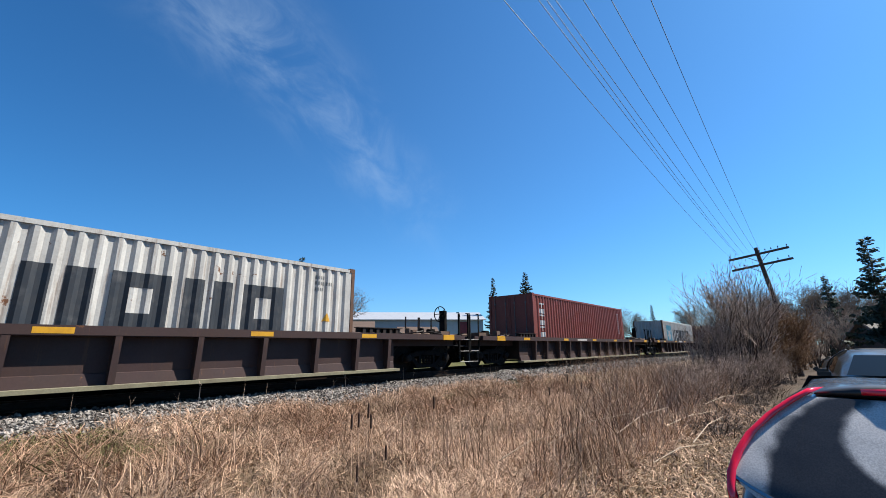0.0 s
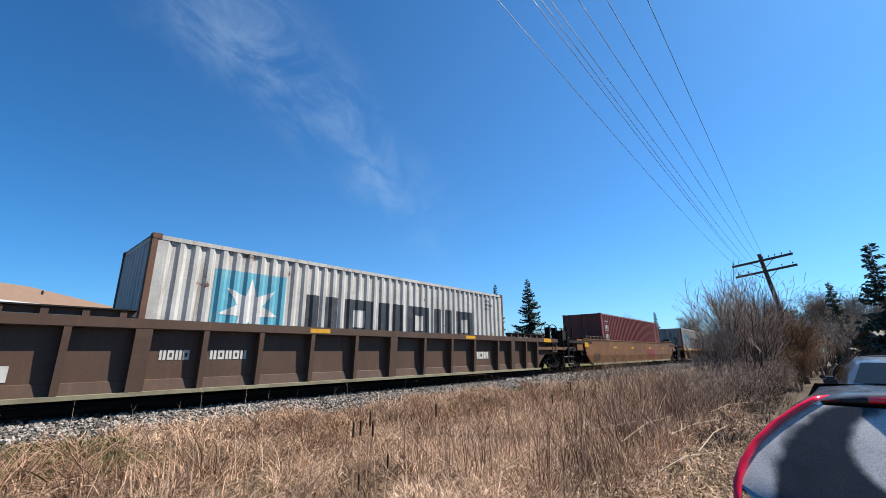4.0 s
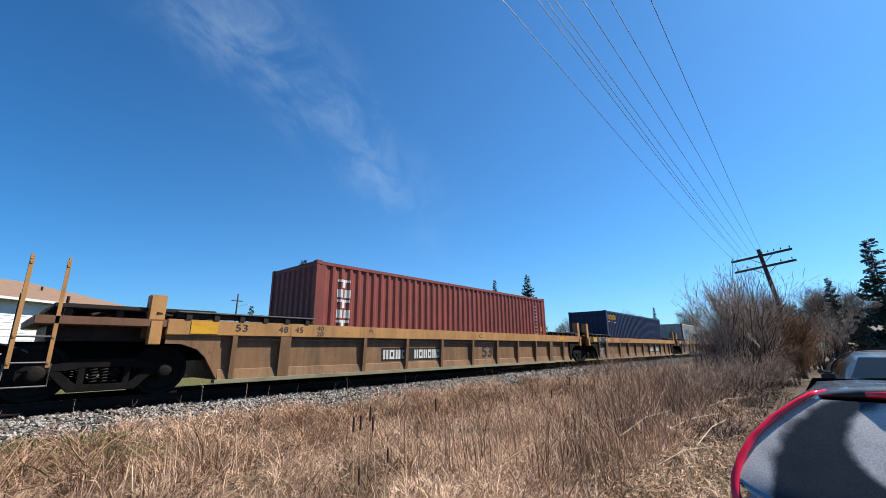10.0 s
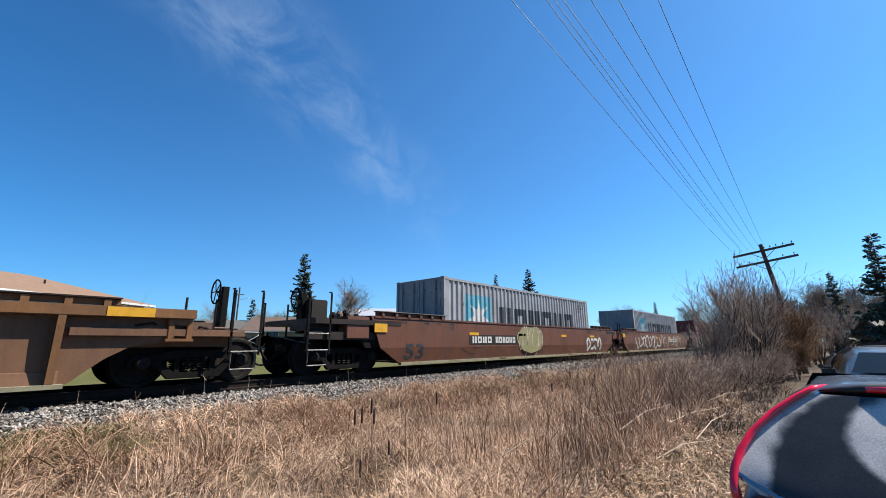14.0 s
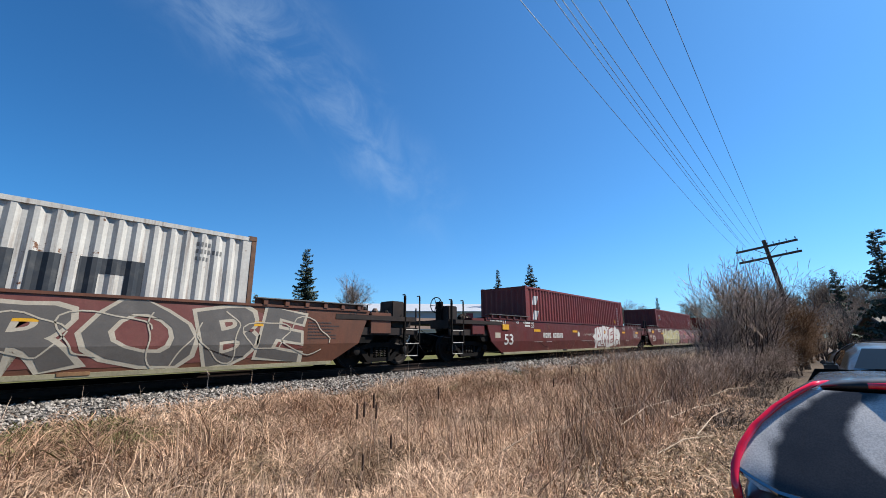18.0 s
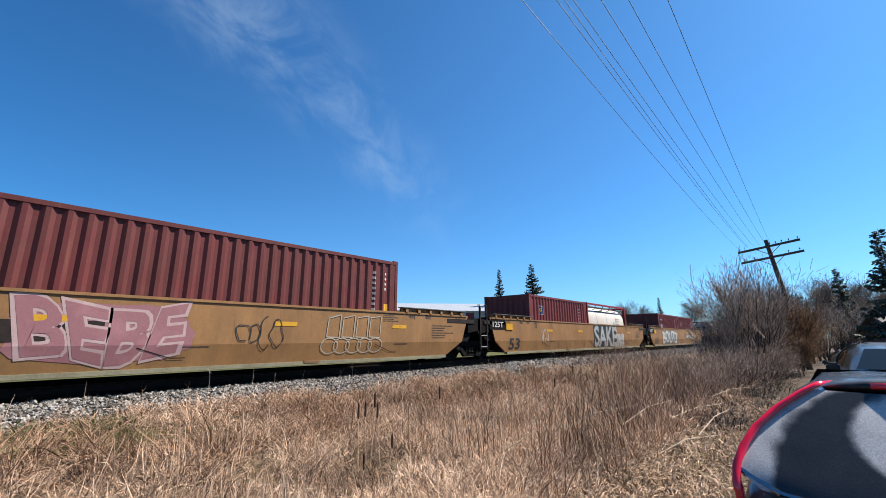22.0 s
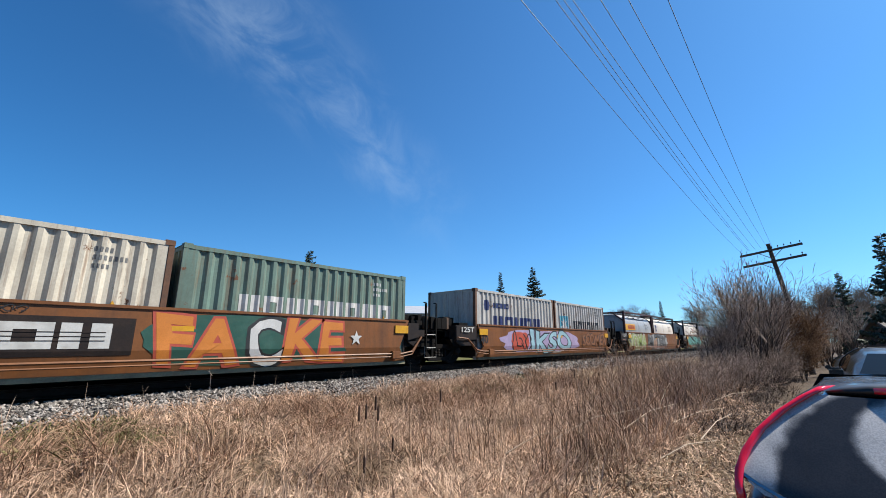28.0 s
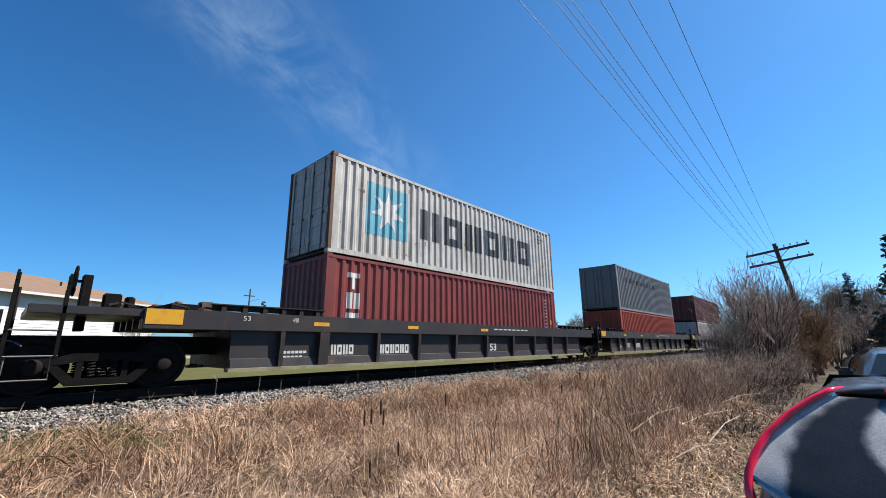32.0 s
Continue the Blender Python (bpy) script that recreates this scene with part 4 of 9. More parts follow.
        if what == "couple":
            bogie(c, bound - way * {"ribbed_a": 1.95, "ribbed_b": 1.15}.get(kind, 0.05))
            coupler(c, out - way * 0.25, way)
            rung = bound if single else out
            ladder(c, *sorted((rung, rung - way * (0.5 if kind in ("ribbed_e", "ribbed_d") else 0.66))), 0.62, 2.30 if kind == "ribbed_e" else 2.06 if kind == "smooth53" else 1.93, material=CAR_PAINTS["yellow-orange"] if kind == "ribbed_e" else RUSTY_GEAR if kind == "ribbed_d" else STEEL_BLACK)
            stirrup(c, rung - way * (0.25 if kind in ("ribbed_e", "ribbed_d") else 0.33))
            for x in (rung - way * 0.1, rung - way * 0.8):
                part("far_handrail", tube(B(), [(x, 1.2, 0.7), (x, 1.2, 1.95)], 0.03, 6), STEEL_DARK, c)
            if (side == 0 and kind == "smooth53") or (side == 1 and kind == "ribbed_a") or (side == 0 and kind == "ribbed_f") or (side == 1 and kind == "ribbed_b"):
                handbrake(c, rung - way * (0.1 if kind == "smooth53" else 0.75), 1.95)
            if kind == "smooth53":
                bm = B()
                box(bm, *sorted((rung - way * 0.15, rung - way * 0.95)), -1.1, -0.2, 1.12, 1.42, 0.02)
                box(bm, *sorted((rung - way * 0.30, rung - way * 0.80)), -0.95, -0.35, 1.42, 1.92, 0.03)
                part("brake_stand", bm, STEEL_DARK, c)
                for k in range(5):
                    bm = B()
                    x = rung - way * (1.0 + 0.3 * k)
                    lathe(bm, [(0, 0.10), (0.12 + 0.05 * (k % 3), 0.10), (0.2 + 0.05 * (k % 3), 0.05)], 10, "z", (x, -0.9 + 0.15 * k, deck))
                    part("brake_valve", bm, RUSTY_GEAR if k % 2 else STEEL_BLACK, c)
                bm = B()
                box(bm, *sorted((rung, edge + way * 0.8)), -1.28, -1.20, 0.88, 1.10, 0.012)
                part("side_sill", bm, STEEL_DARK, c)
        elif what == "own":
            bogie(c, bound)
        if smooth and what != "couple":
            bm = B()
            x0, x1 = sorted((edge + way * 0.03, edge + way * (1.18 if way < 0 else 0.5)) if kind == "smooth40" else (edge + way * 1.1, bound + way * 0.02))
            prism(bm, [(x0, b1 - 0.07), (x1, b1 - 0.07), (x1, b1 - 0.55), (x0, b1 - 0.62)] if way < 0 else [(x0, b1 - 0.07), (x1, b1 - 0.07), (x1, b1 - 0.5), (x0, b1 - 0.6)], -1.34, -1.0, 0.02)
            part("end_box", bm, STEEL_BLACK if "yellow" in colour else STEEL_DARK if "orange" in colour else paint, c)
            if kind == "smooth40":
                bm = B()
                prism(bm, [(x0 + 0.05, b1 - 0.6), (x1 - 0.05, b1 - 0.6), (x1 - 0.05, 0.62), (x0 + 0.30, 0.62), (x0 + 0.05, 0.74)], -1.30, -1.24, 0.01)
                part("end_apron", bm, STEEL_DARK, c)
        if smooth and what == "couple":
            bm = B()
            x0, x1 = sorted((edge + way * 1.15, edge + way * 1.9))
            box(bm, x0, x1, -1.34, -0.95, b1 - 0.62, b1 - 0.03, 0.02)
            part("end_box", bm, paint, c)
        if smooth:
            bm = B()
            prism(bm, [(edge - way * 0.02, b0), (edge + way * 1.2, b0), (edge + way * 1.4, b0 + 0.25), (edge - way * 0.02, b0 + 0.25)], -1.25, 1.25)
            part("end_web", bm, STEEL_BLACK, c)
        if kind == "smooth40" and what != "couple":
            if way > 0:
                ladder(c, bound - 0.95, bound - 0.45, 0.55, 1.95, material=STEEL_BLACK)
                stirrup(c, bound - 0.7)
            rr = random.Random(5)
            for k in range(6):
                x, h = bound - way * (0.1 + 0.2 * k), 0.12 + 0.25 * rr.random()
                bm = B()
                box(bm, x - 0.11, x + 0.11, -1.15 + 0.1 * k, -0.7 + 0.1 * k, deck - 0.1, deck + h, 0.02)
                part("brake_valve", bm, RUSTY_GEAR if k == 2 else STEEL_BLACK, c)
        if what == "own" and kind not in ("ribbed_d", "ribbed_e", "smooth40"):
            ladder(c, *sorted((bound - way * 0.1, bound - way * 0.55)), 0.45, 1.95)
        if kind in ("ribbed_e", "ribbed_f", "smooth53", "ribbed_a", "ribbed_b") and what:
            g0 = {"ribbed_a": 1.65, "ribbed_f": 2.6}.get(kind, 3.0)
            x0, x1 = sorted(((0.0 if side == 0 else 12.2) + way * 0.05, (0.0 if side == 0 else 12.2) + way * g0))
            bm = B()
            box(bm, x0, x1, -1.32, -1.26, b1 + 0.02, b1 + 0.13, 0.008)
            for k in range(6):
                x = x0 + 0.2 + k * (x1 - x0 - 0.4) / 5
                box(bm, x - 0.05, x + 0.05, -1.40, -1.30, b1, b1 + 0.12)
            g = part("guide_rail", bm, beam_paint if kind in ("ribbed_b", "smooth53") else STEEL_DARK, c)
            part("guide_lip", box(B(), x0, x1, -1.42, -1.20, b1 + 0.132, b1 + 0.155), GALV if kind in ("ribbed_e", "smooth53") else STEEL_DARK, g)
    if kind == "ribbed_d":
        for x in (-0.76, 12.36):
            bm = B()
            box(bm, x, x + 0.54, -1.40, -1.10, b1, b1 + 0.17, 0.015)
            prism(bm, [(x + 0.02, b1 + 0.17), (x + 0.52, b1 + 0.17), (x + 0.50, b1 + 0.26), (x + 0.04, b1 + 0.26)], -1.36, -1.12, 0.01)
            k = part("corner_bracket", bm, beam_paint, c)
            for j in range(4):
                part("lightening_hole", lathe(B(), [(0, 0.001), (0.002, 0.028), (0.006, 0.028)], 10, "y", (x + 0.11 + 0.11 * j, -1.408, b1 + 0.08)), STEEL_BLACK, k)
        part("reservoir_pipe", tube(B(), [(-2.5, -0.2, b1 + 0.20), (-1.0, -0.25, b1 + 0.18)], 0.085, 10), RUSTY_GEAR, c)
    if kind == "ribbed_b":
        for x, way in ((bx0 + 0.02, 1), (bx1 - 0.02, -1)):
            x0, x1 = sorted((x, x + way * 0.42))
            bm = B()
            for a, b_ in ((x0, x0 + 0.11), (x1 - 0.11, x1)):
                box(bm, a, b_, -1.385, -1.27, 0.88, b0, 0.012)
            box(bm, x0 + 0.11, x1 - 0.11, -1.385, -1.27, 1.15, b0)
            box(bm, x0 - 0.03, x1 + 0.03, -1.39, -1.26, 0.84, 0.90, 0.01)
            part("corner_post", bm, beam_paint, c)
    if ribs:
        rr = random.Random(len(kind) * 7 + len(colour))
        for side, way in ((0, -1), (1, 1)):
            edge = px0 if side == 0 else px1
            z0 = (1.08 if kind == "ribbed_b" else b1)
            for k in range(5):
                x = edge + way * (0.3 + 0.42 * k + 0.2 * rr.random())
                y = rr.choice((-1.0, -0.7, -0.2, 0.4))
                h = 0.10 + 0.16 * rr.random()
                bm = B()
                if k % 2:
                    lathe(bm, [(0, 0.09), (h, 0.09), (h + 0.03, 0.05)], 10, "z", (x, y, z0))
                else:
                    box(bm, x - 0.12, x + 0.14, y - 0.12, y + 0.1, z0 - 0.02, z0 + h, 0.02)
                part("brake_valve", bm, RUSTY_GEAR if k < 3 else STEEL_BLACK, c)
            bm = B()
            pts = [(edge + way * (0.2 + 0.24 * k), -1.1 + 0.25 * math.sin(k * 1.3), z0 + 0.06 + 0.05 * math.sin(k * 2.1)) for k in range(9)]
            tube(bm, pts, 0.022, 5)
            part("brake_line", bm, STEEL_DARK, c)
    if kind == "ribbed_e":
        for x0, x1 in ((px1 + 0.1, bx1 + 1.6), (bx0 - 1.6, px0 - 0.1)):
            bm = B()
            box(bm, x0, x1, -1.22, 1.22, 1.52, 1.60, 0.015)
            for k in range(4):
                x = x0 + 0.2 + k * (x1 - x0 - 0.4) / 3
                box(bm, x - 0.05, x + 0.05, -1.15, -1.0, 1.3, 1.52)
                box(bm, x - 0.05, x + 0.05, 0.9, 1.05, 1.3, 1.52)
            box(bm, x0, x1, -0.9, 0.9, 0.98, 1.30, 0.02)
            part("end_deck", bm, STEEL_DARK, c)
        bm = B()
        tube(bm, [(px0 + 0.3, -1.325, b0 - 0.07), (px1 - 0.3, -1.325, b0 - 0.07)], 0.016, 6)
        part("air_pipe", bm, GALV, c)
        for k, x in enumerate((bx0 - 0.30, bx1 + 0.05)):
            way = 2 * k - 1
            xa = px0 if k == 0 else px1
            bm = B()
            prism(bm, [(xa, b0), (xa + way * 0.98, b0), (xa + way * 0.98, 0.94), (xa + way * 0.7, 0.93), (xa + way * 0.42, 0.83), (xa + way * 0.26, 0.68), (xa, 0.24)][::way], -1.33, -1.262)
            part("end_arch", bm, paint if ends[k] == "couple" else STEEL_BLACK, c)
            bm = B()
            box(bm, x, x + 0.26, -1.32, -1.05, 1.36, 2.10 if ends[k] != "couple" else 1.84, 0.012)
            box(bm, x + 0.03, x + 0.23, -1.38, -1.20, 0.92, 1.36, 0.012)
            part("corner_guide", bm, beam_paint, c)
    if kind == "smooth40":
        for z, r in ((0.42, 0.03), (0.34, 0.018)):
            bm = B()
            tube(bm, [(-1.2, -1.40, 0.9), (-0.7, -1.41, 0.86), (-0.2, -1.42, z + 0.06), (0.2, -1.42, z), (12.0, -1.42, z), (12.4, -1.42, z + 0.06), (12.8, -1.4, 0.9)], r, 6)
            part("brake_pipe", bm, paint, c)
        for x in (0.5, 11.6):
            bm = B()
            box(bm, x, x + 0.32, -1.47, -1.34, 0.28, 0.5, 0.02)
            part("pipe_bracket", bm, paint, c)
    tagged(c, category="railway wagon", group="wagons of the train")
    return c


# -- the consist --
LOGO_BLUE = surface("logo_light_blue", (0.10, 0.42, 0.55), 0.55, 0, (0.25, 0.50, 0.58), 0.3, 3, 40, 0.1)
LOGO_WHITE = surface("logo_white", (0.74, 0.74, 0.71), 0.55, 0, (0.58, 0.56, 0.52), 0.25, 3, 40, 0.08)
LOGO_DARK = surface("logo_charcoal", (0.022, 0.028, 0.036), 0.55, 0, (0.09, 0.09, 0.09), 0.2, 3, 40, 0.15)
LOGO_NAVY = surface("logo_navy", (0.02, 0.035, 0.15), 0.5, 0, (0.05, 0.06, 0.2), 0.2, 3, 40, 0.1)
LOGO_YELLOW = surface("logo_yellow", (0.82, 0.42, 0.02), 0.5, 0, (0.7, 0.36, 0.02), 0.2, 3, 40, 0.1)
LOGO_RED = surface("logo_red", (0.55, 0.02, 0.04), 0.5, 0, (0.45, 0.03, 0.04), 0.2, 3, 40, 0.1)
LOGO_GREEN = surface("logo_green", (0.05, 0.18, 0.13), 0.5, 0, (0.08, 0.22, 0.16), 0.2, 3, 40, 0.1)


def ink(name, rgb):
    return surface("spray_" + name, rgb, 0.5, 0, tuple(min(1, c * 1.25 + 0.02) for c in rgb), 0.3, 2.5, 40, 0.1)


INKS = {
    "white": ink("white", (0.70, 0.70, 0.67)), "cream": ink("cream", (0.52, 0.46, 0.36)), "silver": ink("silver", (0.44, 0.44, 0.42)),
    "grey": ink("grey", (0.17, 0.17, 0.165)), "warm grey": ink("warm_grey", (0.125, 0.112, 0.10)), "brick": ink("brick", (0.19, 0.055, 0.042)), "maroon": ink("maroon", (0.22, 0.015, 0.03)), "dark brown": ink("dark_brown", (0.045, 0.02, 0.018)), "black": ink("black", (0.02, 0.02, 0.02)), "red": ink("red", (0.26, 0.02, 0.025)),
    "bright red": ink("bright_red", (0.55, 0.09, 0.05)), "pink": ink("pink", (0.40, 0.17, 0.18)), "pale pink": ink("pale_pink", (0.62, 0.42, 0.40)),
    "yellow": ink("yellow", (0.62, 0.46, 0.05)), "pale yellow": ink("pale_yellow", (0.55, 0.48, 0.20)), "teal": ink("teal", (0.12, 0.42, 0.36)),
    "pale blue": ink("pale_blue", (0.36, 0.58, 0.66)), "lilac": ink("lilac", (0.45, 0.36, 0.55)), "green": ink("green", (0.10, 0.26, 0.10)),
    "lime": ink("lime", (0.33, 0.42, 0.12)), "orange": ink("orange", (0.72, 0.24, 0.03)), "navy": ink("navy", (0.03, 0.05, 0.18)),
    "orange-brown": ink("orange_brown", (0.30, 0.115, 0.038)), "olive": ink("olive", (0.30, 0.27, 0.12)), "skin": ink("tan", (0.40, 0.24, 0.16)), "dark green": ink("dark_green", (0.02, 0.10, 0.07)),
}


def art_star_line(c, length, height):
    """A white star in a light blue square and a row of six dark letters' worth of bars."""
    d, cuts = fold_depth(length), [m[0] for m in fold_marks(length)]
    zc = height * 0.54
    x0 = 1.22 if length > 7 else 0.5
    s = 0.80 * (1 if length > 7 else 0.6)
    decal("logo_square", rect(x0, x0 + 2 * s, zc - s, zc + s), LOGO_BLUE, c, d, cuts, (), "light blue square")
    decal("logo_star", star(x0 + s, zc, s * 0.86), LOGO_WHITE, c, lambda x, z: d(x, z) - 0.004, cuts, (), "white seven-pointed star")
    decal("company_mark", bars(6, 3.38, 10.4, zc - 0.57, zc + 0.46, 0.2) if length > 7 else bars(6, 2.0, 5.3, zc - 0.3, zc + 0.28, 0.2), LOGO_DARK, c, d, cuts, (), "charcoal company mark")
    marks(c, length, height, LOGO_DARK)


def marks(c, length, height, material):
    """Number and data lines at the right end of a side."""
    d, cuts = fold_depth(length), [m[0] for m in fold_marks(length)]
    x = length - 1.45
    decal("number_marks", bars(4, x + 0.25, x + 0.55, height - 0.40, height - 0.31, 0.45, True) + bars(7, x + 0.25, x + 0.78, height - 0.55, height - 0.46, 0.45, True) + bars(4, x + 0.25, x + 0.52, height - 0.70, height - 0.62, 0.45, True), INKS["grey"] if material is LOGO_DARK else material, c, d, cuts)
    tri = [((length - 0.95, 1.12), (length - 0.70, 1.12), (length - 0.825, 1.34))]
    decal("warning_triangle", tri, LOGO_YELLOW, c, d, cuts, (), "yellow warning triangle")


def art_upright(c, length, height, count=6, material=None, x=0.69):
    """An upright column of bars near the left end and two columns of number marks at the right end."""
    d, cuts = fold_depth(length), [m[0] for m in fold_marks(length)]
    material = material or LOGO_WHITE
    z1, z0 = height - 0.42, 0.85
    st = (z1 - z0) / count
    tris = []
    for i in range(count):
        z = z1 - (i + 1) * st
        tris += bars(1, x, x + 0.4, z + st * 0.15, z + st * 0.95, 0.0) if i % 2 else rect(x, x + 0.38, z + st * 0.7, z + st * 0.95) + rect(x + 0.13, x + 0.25, z + st * 0.12, z + st * 0.7)
    decal("company_mark", tris, material, c, d, cuts, (), "upright company mark")
    x = length - 0.92
    t = []
    for i in range(9):
        t += rect(x, x + 0.085, height - 0.47 - i * 0.15, height - 0.40 - i * 0.15)
        if i < 4:
            t += rect(x + 0.42, x + 0.50, height - 0.47 - i * 0.15, height - 0.40 - i * 0.15)
    decal("number_marks", t, LOGO_WHITE, c, d, cuts)
    decal("data_plate", rect(x + 0.40, x + 0.58, 1.38, 1.58), LOGO_YELLOW, c, d, cuts)


def art_wide(c, length, height, material, count, x0, x1, z0, z1, wing=True):
    d, cuts = fold_depth(length), [m[0] for m in fold_marks(length)]
    if wing:
        w = x0 + (x1 - x0) * 0.52
        decal("company_mark", bars(7, x0, w, z0, z1, 0.2) + bars(3, w + (x1 - x0) * 0.2, x1, z0, z1, 0.2), material, c, d, cuts, (), "white company mark")
        decal("pennant", [((w - 0.35, z1 + 0.55), (w + 0.5, z1 + 0.15), (w + 1.5, z0)), ((w - 0.35, z1 + 0.55), (w + 1.5, z0), (w + 0.7, z1 - 0.1)),
                          ((w + 0.3, z0), (w + 1.1, z0 + 0.1), (w + 1.5, z1 - 0.1)), ((w + 0.2, z0 - 0.05), (w + 1.7, z0 - 0.05), (w + 0.9, z0 + 0.2))], material, c, d, cuts, (), "white pennant shape")
    else:
        decal("company_mark", bars(count, x0, x1, z0, z1, 0.2), material, c, d, cuts, (), "company mark")
    marks(c, length, height, LOGO_WHITE if material is LOGO_WHITE else LOGO_DARK)


def art_badge(c, length, height, x=0.75):
    d, cuts = fold_depth(length), [m[0] for m in fold_marks(length)]
    x, z = x + 0.12, height - 0.86
    decal("badge_border", rect(x - 0.025, x + 0.435, z - 0.025, z + 0.365), LOGO_WHITE, c, d, cuts)
    decal("badge", rect(x, x + 0.41, z, z + 0.34), LOGO_NAVY, c, lambda a, b: d(a, b) - 0.003, cuts, (), "navy badge")
    decal("badge_sign", [((x + 0.06, z + 0.14), (x + 0.38, z + 0.31), (x + 0.10, z + 0.25)), ((x + 0.09, z + 0.05), (x + 0.33, z + 0.19), (x + 0.12, z + 0.17))], LOGO_YELLOW, c, lambda a, b: d(a, b) - 0.006, cuts)
    xx = length - 0.92
    t = []
    for i in range(8):
        t += rect(xx, xx + 0.075, height - 0.5 - i * 0.16, height - 0.43 - i * 0.16)
    decal("number_marks", t, LOGO_WHITE, c, d, cuts)


def on_tank(name, tris, material, c, label=""):
    r, zc = 1.15, 1.29
    cuts = [0.2 + 0.06 * k for k in range(40)]
    return decal(name, tris, material, c, lambda x, z: -(r * TANK_W + 0.012) * max(0.01, 1 - abs((z - zc) / (r + 0.012)) ** TANK_N) ** (1 / TANK_N), (), cuts, label)


def tank_marks(c, dark=True):
    m = INKS["grey"] if dark else INKS["silver"]
    on_tank("data_lines", bars(11, 4.35, 5.05, 1.78, 1.835, 0.4, True) + bars(13, 4.35, 5.12, 1.67, 1.715, 0.4, True) + bars(8, 4.35, 4.85, 1.57, 1.605, 0.4, True) + bars(10, 4.35, 5.0, 1.47, 1.50, 0.4, True), m, c)


# wagons: kind, place along the train, paint, beam paint, ends, label
BROWN = "dark brown well car with ribbed sides and black bogies"
CARS = [
    ("ribbed_a", 3.49, "dark brown", None, ("couple", "couple"), BROWN), ("ribbed_a", 25.65, "dark brown", None, ("couple", "couple"), BROWN),
    ("ribbed_a", 48.24, "dark brown", None, ("couple", "couple"), BROWN), ("ribbed_a", 70.4, "dark brown", None, ("couple", "couple"), BROWN),
    ("ribbed_b", 94.45, "grey-brown", None, ("couple", "couple"), "faded grey-brown well car with closely ribbed sides on the track"),
    ("smooth53", 117.2, "dull yellow", None, ("couple", "couple"), "faded yellow smooth-sided well car with a red company mark"),
]
CARS += [("ribbed_d", 137.5 + 15.86 * i, "rusty maroon", "yellow-orange", ("couple" if i == 0 else "own", "couple" if i == 4 else "next"),
          "short rusty maroon well car with orange top beams") for i in range(5)]
CARS += [("ribbed_e", 222.95 + 20.08 * i, "dirty tan", "yellow-orange", ("couple" if i == 0 else "own", "couple" if i == 2 else "next"),
          "dirty tan long well car with ribbed sides and yellow beams") for i in range(3)]
CARS += [("ribbed_b", 287.1, "ochre brown", "dull yellow", ("couple", "couple"), "dull yellow-brown well car with closely ribbed sides")]
CARS += [("smooth53", 311.1 + 20.2 * i, "brick brown", None, ("couple" if i == 0 else "own", "couple" if i == 2 else "next"),
          "brick-brown smooth-sided well car with sprayed lettering") for i in range(3)]
CARS += [("smooth53", 375.8, "brick brown", None, ("couple", "couple"), "brick-brown smooth-sided well car covered in grey and white graffiti")]
CARS += [("smooth53", 399.8 + 19.95 * i, "dark red", None, ("couple" if i == 0 else "own", "couple" if i == 2 else "next"),
          "dark red smooth-sided well car with white data and graffiti") for i in range(3)]
CARS += [("smooth53", 463.7 + 19.9 * i, "tan yellow", None, ("couple" if i == 0 else "own", "couple" if i == 2 else "next"),
          "tan-yellow smooth-sided well car with graffiti") for i in range(3)]
CARS += [("ribbed_b", 527.45, "rusty maroon", "dull yellow", ("couple", "couple"), "rusty brown well car with ribbed sides and yellow top beam")]
CARS += [("smooth53", 551.4, "brick brown", None, ("couple", "couple"), "brick-brown smooth-sided well car with faint graffiti")]
CARS += [("smooth40", 573.85 + 15.74 * i, "orange-brown", None, ("couple" if i == 0 else "own", "couple" if i == 4 else "next"),
          "short orange-brown smooth-sided well car covered in graffiti") for i in range(5)]
CARS += [("ribbed_b", 658.7, "dark maroon", None, ("couple", "couple"), "dark maroon well car with closely ribbed sides")]
CARS += [("ribbed_f", 682.6 + 20.6 * i, "black", None, ("couple" if i == 0 else "own", "couple" if i == 2 else "next"),
          "black well car with ribbed sides and white numbers") for i in range(3)]

CAR_MOULDS = {}


def side_text(car, kind, text, x0, x1, z0, z1, material, bold=0.0):
    smooth = kind.startswith("smooth")
    b0, low = KINDS[kind][0], KINDS[kind][2]
    depth = (lambda x, z: -1.366 if z >= b0 else -1.366 + 0.075 * (b0 - z) / (b0 - low)) if smooth else (lambda x, z: -1.268)
    tris = text if isinstance(text, list) else lettering(text, x0, x1, z0, z1, bold)
    return decal("marking", tris, material, car, depth, (), (b0,) if smooth else ())


